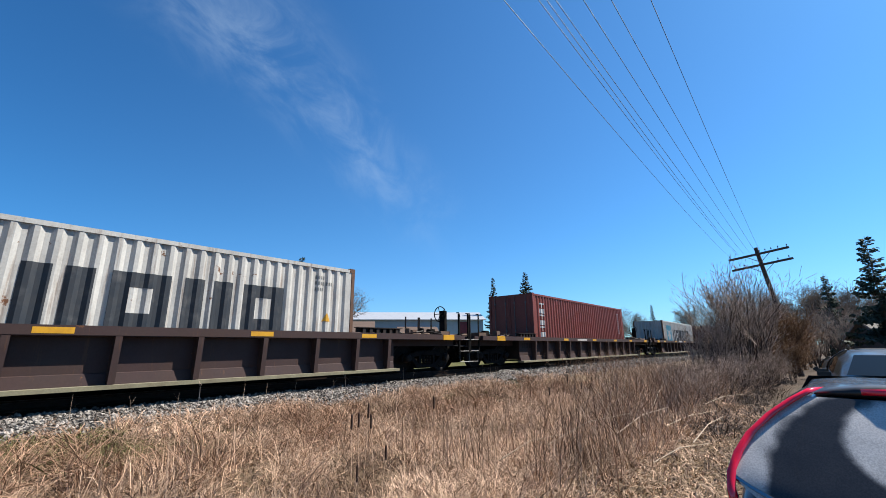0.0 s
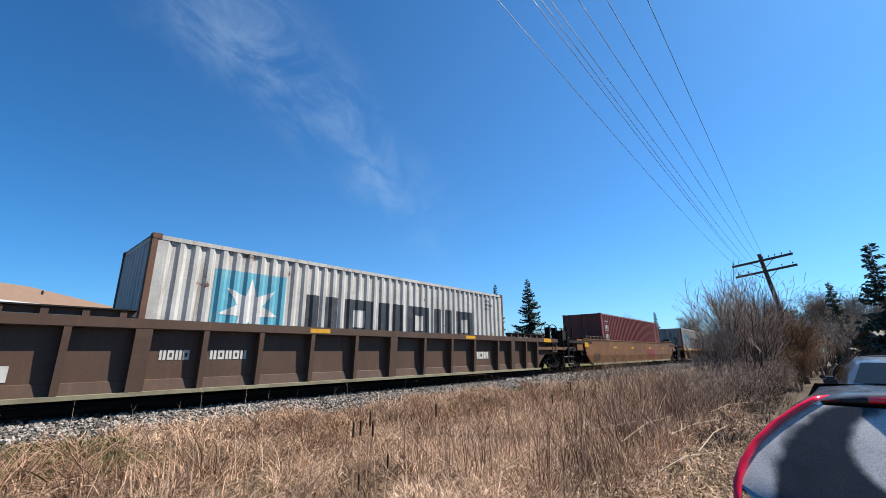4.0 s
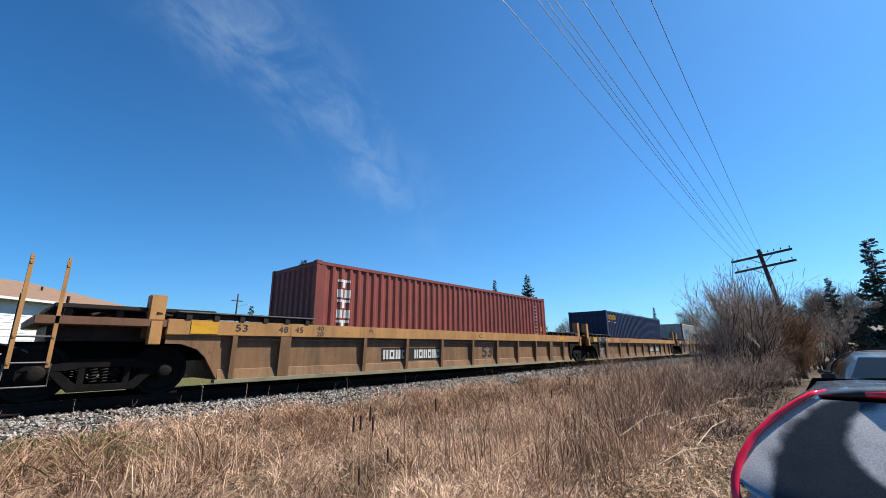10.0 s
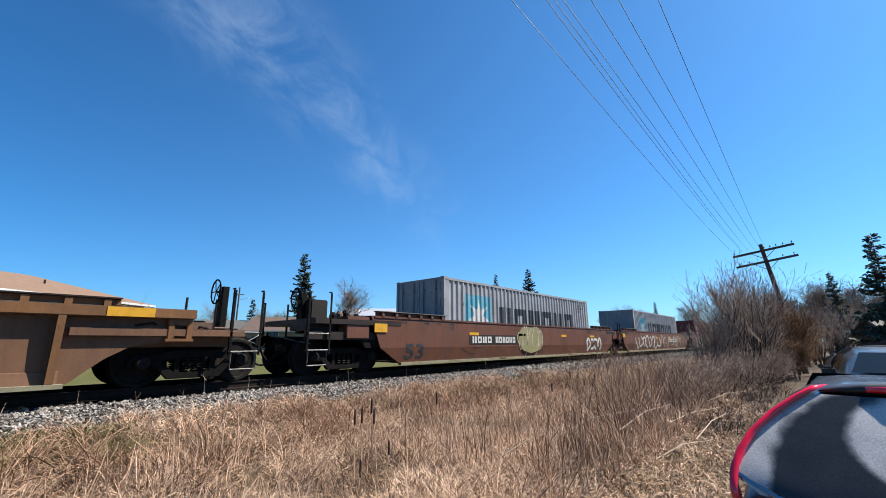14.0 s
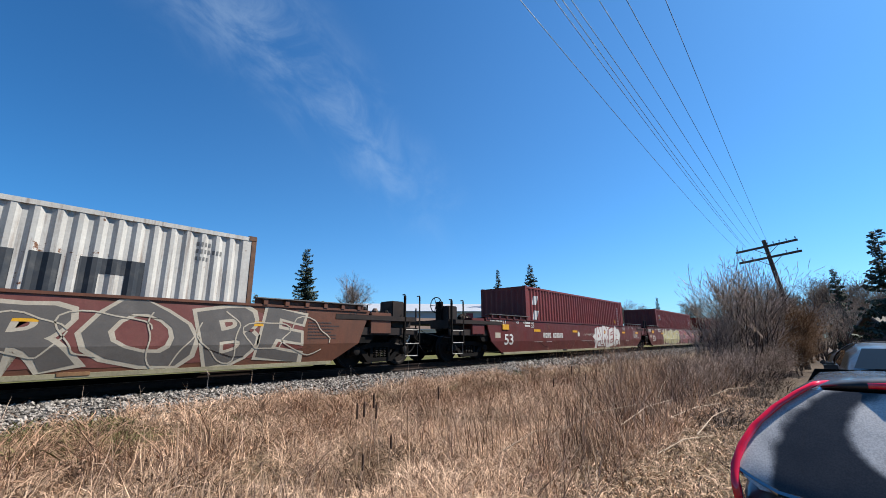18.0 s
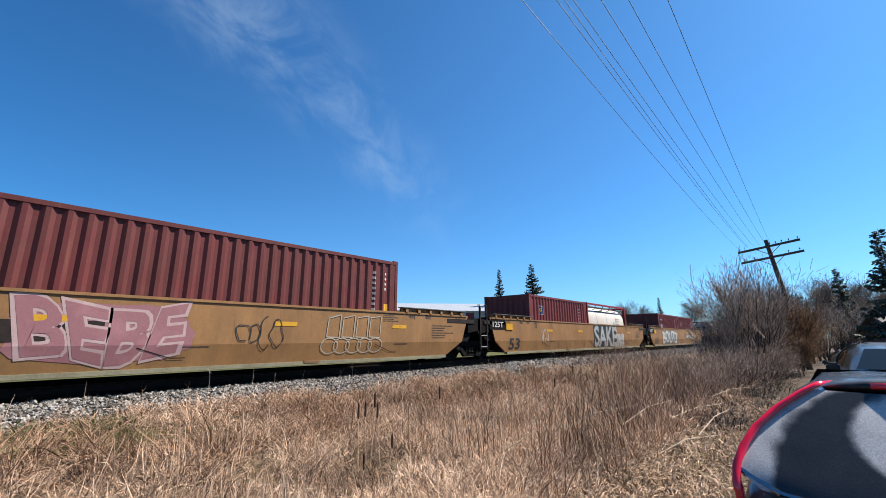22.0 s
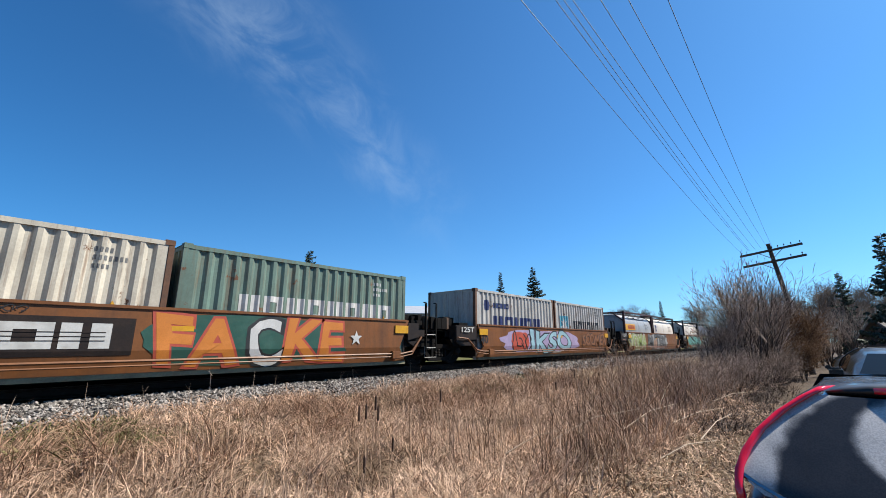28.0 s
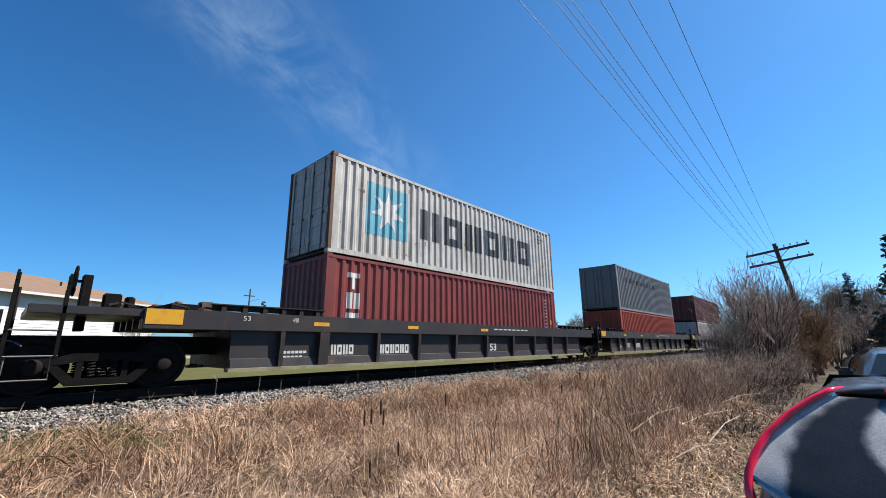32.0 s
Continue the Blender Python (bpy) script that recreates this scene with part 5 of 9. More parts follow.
def tag(car, kind, text, x0, x1, z0, z1, fill, line, ground=None, seed=1, grow=0.05, dance=1.0):
    """Graffiti: a ground patch, an outline and a fill, one on the other."""
    b0, b1, low = KINDS[kind][:3]

    def depth(k):
        return lambda x, z: -1.3645 - 0.0025 * k + (0 if z >= b0 else 0.075 * (b0 - z) / (b0 - low))
    if ground:
        decal("graffiti_ground", blob(x0 - 0.25, x1 + 0.25, max(low + 0.02, z0 - 0.08), min(1.5, z1 + 0.06), seed), INKS[ground], car, depth(0), (), (b0,))
    # hand-sprayed letters lean, swell and dance along the line
    rnd = random.Random(seed)
    ph, w1, w2, zm = rnd.random() * 6, 1.5 + rnd.random(), 2.3 + rnd.random(), (z0 + z1) / 2
    span = min(0.10, 0.11 * (z1 - z0)) * dance

    def sway(tris):
        out = []
        for tri in tris:
            out.append(tuple((x + 0.22 * dance * (z - zm) * math.sin(w1 * x + ph) + 0.03 * math.sin(9 * z + x), min(b1 - 0.03, max(low + 0.01, z + span * math.sin(w2 * x + ph) * (0.6 + abs(z - zm))))) for x, z in tri))
        return out
    decal("graffiti_outline", sway(lettering(text, x0 - grow * 0.6, x1 + grow * 0.6, z0 - grow * 0.5, z1 + grow * 0.5, 0.07)), INKS[line], car, depth(1), (), (b0,))
    decal("graffiti", sway(lettering(text, x0, x1, z0, z1, 0.03)), INKS[fill], car, depth(2), (), (b0,), "sprayed %s letters" % fill)


def strokes(car, kind, lines, material, w=0.022):
    """Spray lines of even width along the given paths."""
    b0, low = KINDS[kind][0], KINDS[kind][2]
    tris = []
    for pts in lines:
        for p, q in zip(pts, pts[1:]):
            dx, dz = q[0] - p[0], q[1] - p[1]
            ln = math.hypot(dx, dz) or 1
            nx, nz = -dz / ln * w / 2, dx / ln * w / 2
            tris += [((p[0] + nx, p[1] + nz), (p[0] - nx, p[1] - nz), (q[0] - nx, q[1] - nz)), ((p[0] + nx, p[1] + nz), (q[0] - nx, q[1] - nz), (q[0] + nx, q[1] + nz))]
    smooth = kind.startswith("smooth")
    return decal("graffiti_line", tris, material, car, (lambda x, z: -1.3735 + (0 if z >= b0 else 0.075 * (b0 - z) / (b0 - low))) if smooth else (lambda x, z: -1.269), (), (b0,))


def scrawl(car, kind, x0, x1, z0, z1, material, seed, n=5, w=0.022):
    """Loose looping spray lines."""
    rnd = random.Random(seed)
    lines = []
    for k in range(n):
        cx, cz = x0 + (k + 0.5) * (x1 - x0) / n, (z0 + z1) / 2
        rx, rz = (x1 - x0) / n * (0.35 + 0.3 * rnd.random()), (z1 - z0) / 2 * (0.6 + 0.4 * rnd.random())
        a0, a1, ph = rnd.random() * 6, 3.6 + rnd.random() * 2.6, rnd.random() * 2
        lines.append([(cx + math.cos(a0 + a) * rx * (1 + 0.25 * math.sin(3 * a + ph)), cz + math.sin(a0 + a) * rz * (1 + 0.25 * math.cos(2 * a + ph))) for a in np.linspace(0, a1, 22)])
    return strokes(car, kind, lines, material, w)


def far_end_data(car, kind, material, seed):
    """Load marks, a block of small data lines and stiffener plates towards the right end of a smooth side."""
    for text, x in (("45", 12.55), ("48", 13.25), ("53", 14.72)):
        side_text(car, kind, text, x, x + 0.20, 1.38, 1.48, material)
        side_text(car, kind, rect(x + 0.225, x + 0.24, 1.34, 1.50), 0, 0, 0, 0, material)
    rnd = random.Random(seed)
    for k in range(6):
        side_text(car, kind, bars(16 + k % 3, 13.55, 14.1 + 0.5 * rnd.random(), 1.16 - 0.075 * k, 1.188 - 0.075 * k, 0.3, True), 0, 0, 0, 0, material)
    for k in range(5):
        side_text(car, kind, bars(11 + k % 3, 11.55, 11.9 + 0.25 * rnd.random(), 1.46 - 0.05 * k, 1.48 - 0.05 * k, 0.3, True), 0, 0, 0, 0, material)
    for x in (0.75, 5.9, 11.3):
        strokes(car, kind, [((x, 0.62), (x + 0.1, 0.58), (x + 0.55, 0.42), (x + 0.8, 0.42))], STEEL_DARK, 0.018)
        side_text(car, kind, rect(x + 0.7, x + 1.2, 0.615, 0.632), 0, 0, 0, 0, material)
    for x in (3.1, 9.2):
        bm = B()
        box(bm, x, x + 0.42, -1.345, -1.29, 0.20, 0.265, 0.006)
        part("lift_pad", bm, CAR_PAINTS["dirty tan"] if material is BLACK_PAINT else STEEL_DARK, car)


def reflectors(car, kind, xs, w=0.5, h=0.09):
    b0, b1, low = KINDS[kind][:3]
    for x in xs:
        bm = B()
        if kind.startswith("smooth"):
            z = b0 + (b1 - b0) * 0.45
            box(bm, x, x + w, -1.368, -1.355, z, z + h)
        else:
            z = (b0 + b1) / 2
            box(bm, x, x + w, -CHORD.get(kind, 1.36) - 0.004, -CHORD.get(kind, 1.36) + 0.025, z - h / 2, z + h / 2)
        part("reflector", bm, YELLOW_PAINT, car, "yellow reflective strip")


def end_plate(car, kind, x, w=0.55, h=0.32, z=None):
    b0, b1 = KINDS[kind][:2]
    bm = B()
    z = z if z is not None else (b1 - h if kind != "ribbed_a" else b0 - 0.03)
    y = -CHORD[kind] - 0.004 if not kind.startswith("smooth") else -1.385
    box(bm, x, x + w, y - 0.006, y + 0.02, z, z + h)
    part("reflector", bm, YELLOW_PAINT, car, "large yellow end panel")


def build_train():
    for i, (kind, u, colour, beam, ends, label) in enumerate(CARS):
        key = (kind, colour, beam, ends)
        if key not in CAR_MOULDS:
            CAR_MOULDS[key] = well_car(*((kind, colour, ends, beam)))
            car = CAR_MOULDS[key]
        else:
            first = CAR_MOULDS[key]
            car = copy_thing(first, Matrix())
            for o in car.children_recursive:
                if o.name.split(".")[0] == "wheelset":
                    WHEELSETS.append(o)
            for o in list(car.children_recursive):
                if o.name.split(".")[0] in ("marking", "reflector", "graffiti", "graffiti_ground", "graffiti_outline", "graffiti_line", "lift_pad"):
                    bpy.data.objects.remove(o)
        tagged(car, label=label)
        dress_car(i, car, kind)
        CAR_THINGS.append((car, u, RAIL_Z))
        load_car(i, kind, u)


def dress_car(i, car, kind):
    W, K = WHITE_PAINT, BLACK_PAINT
    if kind == "ribbed_a":
        reflectors(car, kind, (-1.42, 2.38, 6.0, 9.35, 12.3), 0.5, 0.10)
        end_plate(car, kind, -3.42, 0.55, 0.17, 1.01)
        end_plate(car, kind, 15.6, 0.55, 0.16, 1.015)
        decal("marking", bars(9, 4.0, 5.2, 1.05, 1.14, 0.25, True), W, car, lambda x, z: -CHORD[kind] - 0.004)
        side_text(car, kind, bars(5, -1.2, 0.2, 0.72, 0.92, 0.2), 0, 0, 0, 0, STEEL_DARK)
    elif kind == "ribbed_b":
        reflectors(car, kind, (3.4, 9.4), 0.55, 0.10)
        end_plate(car, kind, -3.5, 0.8, 0.16, 1.28)
        end_plate(car, kind, 15.0, 0.7, 0.16, 1.28)
        if i != 32:
            side_text(car, kind, bars(4, 0.42, 0.95, 0.72, 0.9, 0.2) + bars(5, 1.3, 2.05, 0.72, 0.9, 0.2), 0, 0, 0, 0, W)
        else:
            side_text(car, kind, rect(-0.62, -0.22, 0.55, 0.74), 0, 0, 0, 0, K)
            decal("marking", lettering("20", 0.0, 0.18, 0.98, 1.08) + lettering("40", 0.0, 0.18, 0.84, 0.94), INKS["cream"], car, lambda x, z: -1.47)
        side_text(car, kind, rect(-1.85, -1.5, 0.42, 0.66), 0, 0, 0, 0, W)
        side_text(car, kind, "53", 13.35, 13.75, 0.7, 0.95, K)
        if i != 32:
            side_text(car, kind, bars(3, 10.1, 11.0, 0.62, 0.86, 0.1), 0, 0, 0, 0, W)
        if i == 25:
            scrawl(car, kind, 8.8, 9.8, 0.35, 0.9, INKS["silver"], 5, 4, 0.1)
    elif kind == "ribbed_d":
        reflectors(car, kind, (0.9, 5.2, 9.6), 0.6, 0.10)
        bm = B()
        box(bm, -0.02, 0.45, -1.285, -1.262, 0.42, 0.80)
        part("reflector", bm, YELLOW_PAINT, car, "yellow panel on the side")
        side_text(car, kind, bars(3, 0.1, 0.7, 0.24, 0.44, 0.2) + bars(5, 1.0, 1.9, 0.24, 0.44, 0.2), 0, 0, 0, 0, INKS["cream"])
    elif kind == "ribbed_e":
        if i > 11:
            side_text(car, kind, rect(-2.14, -0.8, 0.42, 1.08), 0, 0, 0, 0, K)
            side_text(car, kind, "125T", -1.78, -0.85, 0.47, 0.78, INKS["cream"], 0.02).location = (0, -0.004, 0)
            decal("marking", rect(-3.1, -0.8, 1.12, 1.38), K, car, lambda x, z: -CHORD[kind] - 0.004)
        end_plate(car, kind, -2.75, 0.5, 0.24, 1.13)
        decal("marking", lettering("53", -1.9, -1.65, 1.2, 1.34) + lettering("48", -0.95, -0.72, 1.2, 1.33) + lettering("45", -0.55, -0.34, 1.2, 1.33), W if i > 11 else K, car, lambda x, z: -CHORD[kind] - 0.006)
        decal("marking", lettering("40", 0.02, 0.22, 1.26, 1.37) + lettering("20", 0.02, 0.22, 1.13, 1.23), K, car, lambda x, z: -CHORD[kind] - 0.004)
        side_text(car, kind, "53", 7.0, 7.65, 0.5, 0.9, K, 0.02)
        x = 2.2 if i == 11 else 8.1
        side_text(car, kind, rect(x, x + 2.6, 0.48, 0.84), 0, 0, 0, 0, STEEL_DARK)
        side_text(car, kind, bars(4, x + 0.06, x + 1.0, 0.53, 0.79, 0.2) + bars(6, x + 1.3, x + 2.5, 0.53, 0.79, 0.2), 0, 0, 0, 0, W).location = (0, -0.004, 0)
        reflectors(car, kind, (13.2,), 0.5, 0.12)
        decal("marking", lettering("CBA"[i - 11], 6.7, 6.9, 1.18, 1.34), K, car, lambda x, z: -CHORD[kind] - 0.004)
        if i == 12:
            scrawl(car, kind, 1.6, 3.4, 1.14, 1.38, INKS["black"], 8, 7).location = (0, -0.139, 0)
    elif kind == "ribbed_f":
        side_text(car, kind, bars(4, 0.25, 0.95, 0.55, 0.80, 0.2) + bars(6, 1.8, 2.9, 0.55, 0.80, 0.2), 0, 0, 0, 0, W)
        side_text(car, kind, "53", 6.9, 7.3, 0.55, 0.82, W, 0.02)
        side_text(car, kind, bars(6, -1.0, -0.4, 0.6, 0.66, 0.2, True) + bars(5, -1.0, -0.5, 0.5, 0.55, 0.2, True), 0, 0, 0, 0, W)
        end_plate(car, kind, -3.72, 0.6, 0.28, 1.18)
        reflectors(car, kind, (-0.35, 2.7, 6.2), 0.42, 0.09)
        decal("marking", bars(8, 7.0, 9.4, 1.3, 1.34, 0.3, True) + lettering("53", -2.0, -1.85, 1.3, 1.4) + lettering("48", -0.9, -0.75, 1.3, 1.4), W, car, lambda x, z: -CHORD[kind] - 0.004)
    elif kind == "smooth53":
        dark = i in (5, 15, 16, 17, 18, 26)
        ye = i in (22, 23, 24)
        num = K if (ye or dark) else W
        if i in (19, 20, 21):
            reflectors(car, kind, (0.35, 4.2, 8.2, 11.4, 14.0), 0.55, 0.10)
            side_text(car, kind, "53", -1.98, -1.34, 0.53, 0.95, W, 0.02)
            for s, x in (("53", -2.08), ("48", -1.1), ("45", -0.55), ("40", 0.12)):
                side_text(car, kind, s, x, x + 0.24, 1.36, 1.48, W)
            side_text(car, kind, "20", 0.12, 0.36, 1.22, 1.33, W)
            side_text(car, kind, bars(8, -0.4, 0.05, 1.38, 1.46, 0.1, True) + bars(7, -0.4, 0.02, 1.26, 1.33, 0.1, True), 0, 0, 0, 0, W)
            x = {19: 1.16, 20: 8.3, 21: 9.45}[i]
            side_text(car, kind, bars(4, x, x + 0.75, 0.80, 1.02, 0.22) + bars(6, x + 0.92, x + 1.95, 0.80, 1.02, 0.22), 0, 0, 0, 0, W)
            side_text(car, kind, "LD LMT 115800 PER UNIT", 5.5, 6.95, 0.92, 1.01, W)
            side_text(car, kind, rect(-2.6, -2.25, 0.80, 1.0), 0, 0, 0, 0, INKS["cream"])
            side_text(car, kind, rect(0.35, 1.1, 0.62, 0.635) + rect(5.2, 6.6, 0.63, 0.645), 0, 0, 0, 0, W)
            side_text(car, kind, star(4.9, 0.98, 0.13, 12, 0.9), 0, 0, 0, 0, W)
            end_plate(car, kind, -2.12, 0.46, 0.2, 1.12)
            side_text(car, kind, bars(9, -2.9, -1.95, 1.30, 1.34, 0.3, True) + bars(9, -2.9, -2.1, 1.42, 1.46, 0.3, True), 0, 0, 0, 0, W)
        else:
            reflectors(car, kind, (1.2, 4.5, 8.4, 11.9), 0.55, 0.10)
            side_text(car, kind, "53", -1.9, -1.1, 0.33, 0.78, K, 0.02)
            for s, x in (("53", -2.08), ("48", -1.1), ("45", -0.55), ("40", 0.12)):
                side_text(car, kind, s, x, x + 0.24, 1.36, 1.48, K)
            side_text(car, kind, "20", 0.12, 0.36, 1.22, 1.33, K)
            end_plate(car, kind, -2.12 if ye else -3.1, 0.46, 0.24, 1.10)
        far_end_data(car, kind, W if i in (19, 20, 21) else K, i)
        if i == 20:
            strokes(car, kind, [((12.45, 0.42), (12.55, 0.66)), ((12.40, 0.52), (12.85, 0.54)), ((12.77, 0.40), (12.85, 0.66)), ((13.00, 0.40), (13.03, 0.66), (13.30, 0.67)), ((13.01, 0.53), (13.20, 0.54)),
                                ((13.40, 0.40), (13.43, 0.66), (13.70, 0.60), (13.75, 0.48), (13.40, 0.41))], INKS["silver"], 0.025)
            strokes(car, kind, [((11.90, 1.15), (12.10, 1.3), (12.20, 1.1), (12.35, 1.36), (12.50, 1.08), (12.60, 1.36)), ((13.05, 1.36), (12.70, 1.34), (12.72, 1.22), (13.10, 1.22), (13.10, 1.08), (12.70, 1.08))], INKS["silver"], 0.035)
        if kind and i in (20, 21, 23, 24):
            b = part("marking", mesh_from("plate", [(-3.2, -1.37, 1.10), (-2.15, -1.37, 1.10), (-2.15, -1.37, 1.48), (-3.2, -1.37, 1.48)], [(0, 1, 2, 3)], CAR_PAINTS["dark red"] if i < 22 else STEEL_BLACK), None, car)
            side_text(car, kind, "125T", -3.02, -2.3, 1.19, 1.40, W, 0.02).location = (0, -0.008, 0)
        if i in (15, 16, 17, 18, 22, 23, 24, 26):
            x = {15: 1.36, 16: 8.2, 17: 8.3, 18: 1.23, 22: 2.3, 23: 8.0, 24: 8.0, 26: 2.8}[i]
            if i not in (18, 23, 26):
                side_text(car, kind, rect(x - 0.2, x + 3.1, 0.73, 1.08), 0, 0, 0, 0, STEEL_DARK)
            if i not in (22, 23):
                side_text(car, kind, bars(4, x, x + 1.25, 0.79, 1.02, 0.22) + bars(6, x + 1.45, x + 2.9, 0.79, 1.02, 0.22), 0, 0, 0, 0, W).location = (0, -0.004, 0)
        if i == 5:
            side_text(car, kind, bars(3, 8.05, 10.05, 0.42, 1.03, 0.12), 0, 0, 0, 0, INKS["red"])
            scrawl(car, kind, 10.8, 12.6, 0.5, 1.4, INKS["grey"], 3, 6)
            scrawl(car, kind, 5.2, 7.8, 0.75, 1.5, INKS["black"], 13, 7)
        if i == 15:
            decal("graffiti_ground", blob(4.45, 6.5, 0.35, 1.5, 4), INKS["olive"], car, lambda x, z: -1.368, (), (0.67,))
            scrawl(car, kind, 4.4, 6.5, 0.36, 1.46, INKS["cream"], 4, 5, 0.05)
            scrawl(car, kind, 11.3, 13.4, 0.35, 1.05, INKS["white"], 14, 4, 0.14)
        if i == 16:
            scrawl(car, kind, -0.5, 5.5, 0.35, 1.3, INKS["white"], 16, 8, 0.12)
            scrawl(car, kind, 5.8, 12.0, 0.35, 1.25, INKS["cream"], 17, 8, 0.09)
        if i == 17:
            decal("graffiti_ground", blob(-1.0, 6.3, 0.3, 1.5, 6, 30, 0.06), INKS["cream"], car, lambda x, z: -1.369 + (0 if z >= 0.67 else 0.075 * (0.67 - z) / 0.43), (), (0.67,))
            scrawl(car, kind, -0.8, 6.2, 0.34, 1.46, INKS["white"], 18, 12, 0.06)
            scrawl(car, kind, -0.8, 6.2, 0.34, 1.46, INKS["olive"], 19, 9, 0.04)
            decal("graffiti_ground", blob(6.4, 8.2, 0.62, 1.38, 7), INKS["red"], car, lambda x, z: -1.368, (), (0.67,))
        if i == 18:
            tag(car, kind, "254", -1.35, 1.15, 0.3, 1.36, "warm grey", "cream", None, 8, 0.10)
            tag(car, kind, "BOROBE", 5.3, 13.4, 0.28, 1.44, "warm grey", "cream", "brick", 9, 0.14)
            scrawl(car, kind, 5.4, 14.0, 0.32, 1.4, INKS["cream"], 21, 9, 0.026)
            scrawl(car, kind, 1.2, 2.4, 1.02, 1.42, INKS["white"], 22, 6, 0.03)
        if i == 19:
            tag(car, kind, "AREA", 6.9, 10.9, 0.34, 1.40, "white", "red", "white", 10, 0.12)
        if i == 20:
            tag(car, kind, "HARVET", 1.0, 6.2, 0.34, 1.36, "pale yellow", "white", "olive", 11, 0.1)
            tag(car, kind, "TCSHAE", 6.3, 12.0, 0.30, 1.42, "maroon", "pale pink", "dark brown", 12, 0.09)
        if i == 21:
            side_text(car, kind, "ESHAR", 1.85, 3.35, 0.72, 1.1, INKS["silver"])
            scrawl(car, kind, 5.4, 6.6, 0.8, 1.4, INKS["black"], 27, 6, 0.035)
        if i == 22:
            tag(car, kind, "SOLUS", -1.5, 1.2, 0.45, 1.28, "pink", "pale pink", None, 13, 0.1)
            decal("graffiti_ground", rect(1.1, 2.75, 0.3, 1.42), INKS["pink"], car, lambda x, z: -1.369 + (0 if z >= 0.67 else 0.075 * (0.67 - z) / 0.43), (), (0.67,))
            tag(car, kind, "BEBE", 4.35, 6.6, 0.42, 1.36, "pink", "pale pink", "pink", 14, 0.1)
            cells = [((9.75 + 0.44 * k, 0.82), (9.80 + 0.44 * k, 1.28 + 0.02 * k), (10.16 + 0.44 * k, 1.38), (10.12 + 0.44 * k, 0.80), (9.75 + 0.44 * k, 0.82)) for k in range(4)]
            rings = [[(9.85 + 0.36 * k + 0.24 * math.cos(a), 0.60 + 0.19 * math.sin(a)) for a in np.linspace(0, math.tau, 17)] for k in range(5)]
            strokes(car, kind, cells + rings, INKS["cream"], 0.024)
            scrawl(car, kind, 7.6, 8.6, 0.6, 1.2, INKS["black"], 30, 4)
        if i == 23:
            decal("graffiti_ground", rect(6.5, 9.9, 0.28, 1.47), INKS["black"], car, lambda x, z: -1.369 + (0 if z >= 0.67 else 0.075 * (0.67 - z) / 0.43), (), (0.67,))
            tag(car, kind, "SAKE", 6.6, 9.95, 0.29, 1.44, "silver", "white", None, 15, 0.06, 0.12)
            tag(car, kind, "RS", 10.05, 11.2, 0.30, 1.02, "silver", "white", None, 16, 0.05, 0.12)
            scrawl(car, kind, 0.7, 1.3, 0.5, 1.3, INKS["white"], 31, 3)
        if i == 24:
            tag(car, kind, "BOUT2", 0.25, 4.6, 0.36, 1.32, "white", "grey", "grey", 17, 0.16, 0.5)
            side_text(car, kind, "B", 7.4, 7.65, 0.84, 1.06, K)
        if i == 26:
            scrawl(car, kind, 9.0, 12.5, 0.3, 1.3, INKS["pale pink"], 33, 6, 0.03)
    elif kind == "smooth40":
        end_plate(car, kind, 0.02, 0.5, 0.22, 1.0)
        end_plate(car, kind, 11.75, 0.5, 0.22, 1.0)
        reflectors(car, kind, (6.0,), 0.55, 0.10)
        side_text(car, kind, "125T", -0.95, -0.25, 1.08, 1.26, W, 0.02).location = (-0.02, -0.004, 0)
        side_text(car, kind, "40", 0.13, 0.57, 0.7, 0.98, K, 0.02)
        dep = lambda x, z: -1.3665 + (0 if z >= 0.60 else 0.075 * (0.60 - z) / 0.40)
        if i == 27:
            tag(car, kind, "UMAYJS", 1.0, 11.6, 0.3, 1.24, "yellow", "navy", "orange", 18, 0.2)
            scrawl(car, kind, 2.0, 12.0, 0.3, 1.2, INKS["pale blue"], 34, 9, 0.08)
        if i == 28:
            side_text(car, kind, rect(2.85, 5.6, 0.52, 1.16), 0, 0, 0, 0, STEEL_DARK)
            side_text(car, kind, bars(3, 3.15, 5.35, 0.64, 1.06, 0.1), 0, 0, 0, 0, W).location = (0, -0.004, 0)
            for k in range(3):
                side_text(car, kind, rect(3.3, 5.2, 0.76 + 0.07 * k, 0.775 + 0.07 * k), 0, 0, 0, 0, STEEL_DARK).location = (0, -0.007, 0)
            decal("graffiti_ground", blob(5.65, 10.25, 0.26, 1.33, 19), INKS["dark green"], car, dep, (), (0.6,))
            tag(car, kind, "FA", 5.95, 7.5, 0.3, 1.26, "orange", "bright red", None, 19, 0.10, 0.4)
            tag(car, kind, "C", 7.62, 8.36, 0.26, 1.30, "white", "black", None, 20, 0.14, 0.4)
            tag(car, kind, "KE", 8.46, 10.0, 0.3, 1.26, "orange", "bright red", None, 21, 0.10, 0.4)
            side_text(car, kind, "THE KINGS", 1.05, 2.5, 0.42, 0.60, INKS["black"])
            scrawl(car, kind, 1.15, 2.1, 0.86, 1.22, INKS["black"], 45, 5, 0.03)
            scrawl(car, kind, 2.05, 2.8, 0.62, 1.14, INKS["black"], 46, 5, 0.028)
            scrawl(car, kind, 2.9, 4.2, 1.21, 1.31, INKS["black"], 47, 9, 0.018)
            decal("graffiti", star(10.4, 0.85, 0.2, 5, 0.4), INKS["white"], car, lambda x, z: -1.38, (), (0.6,))
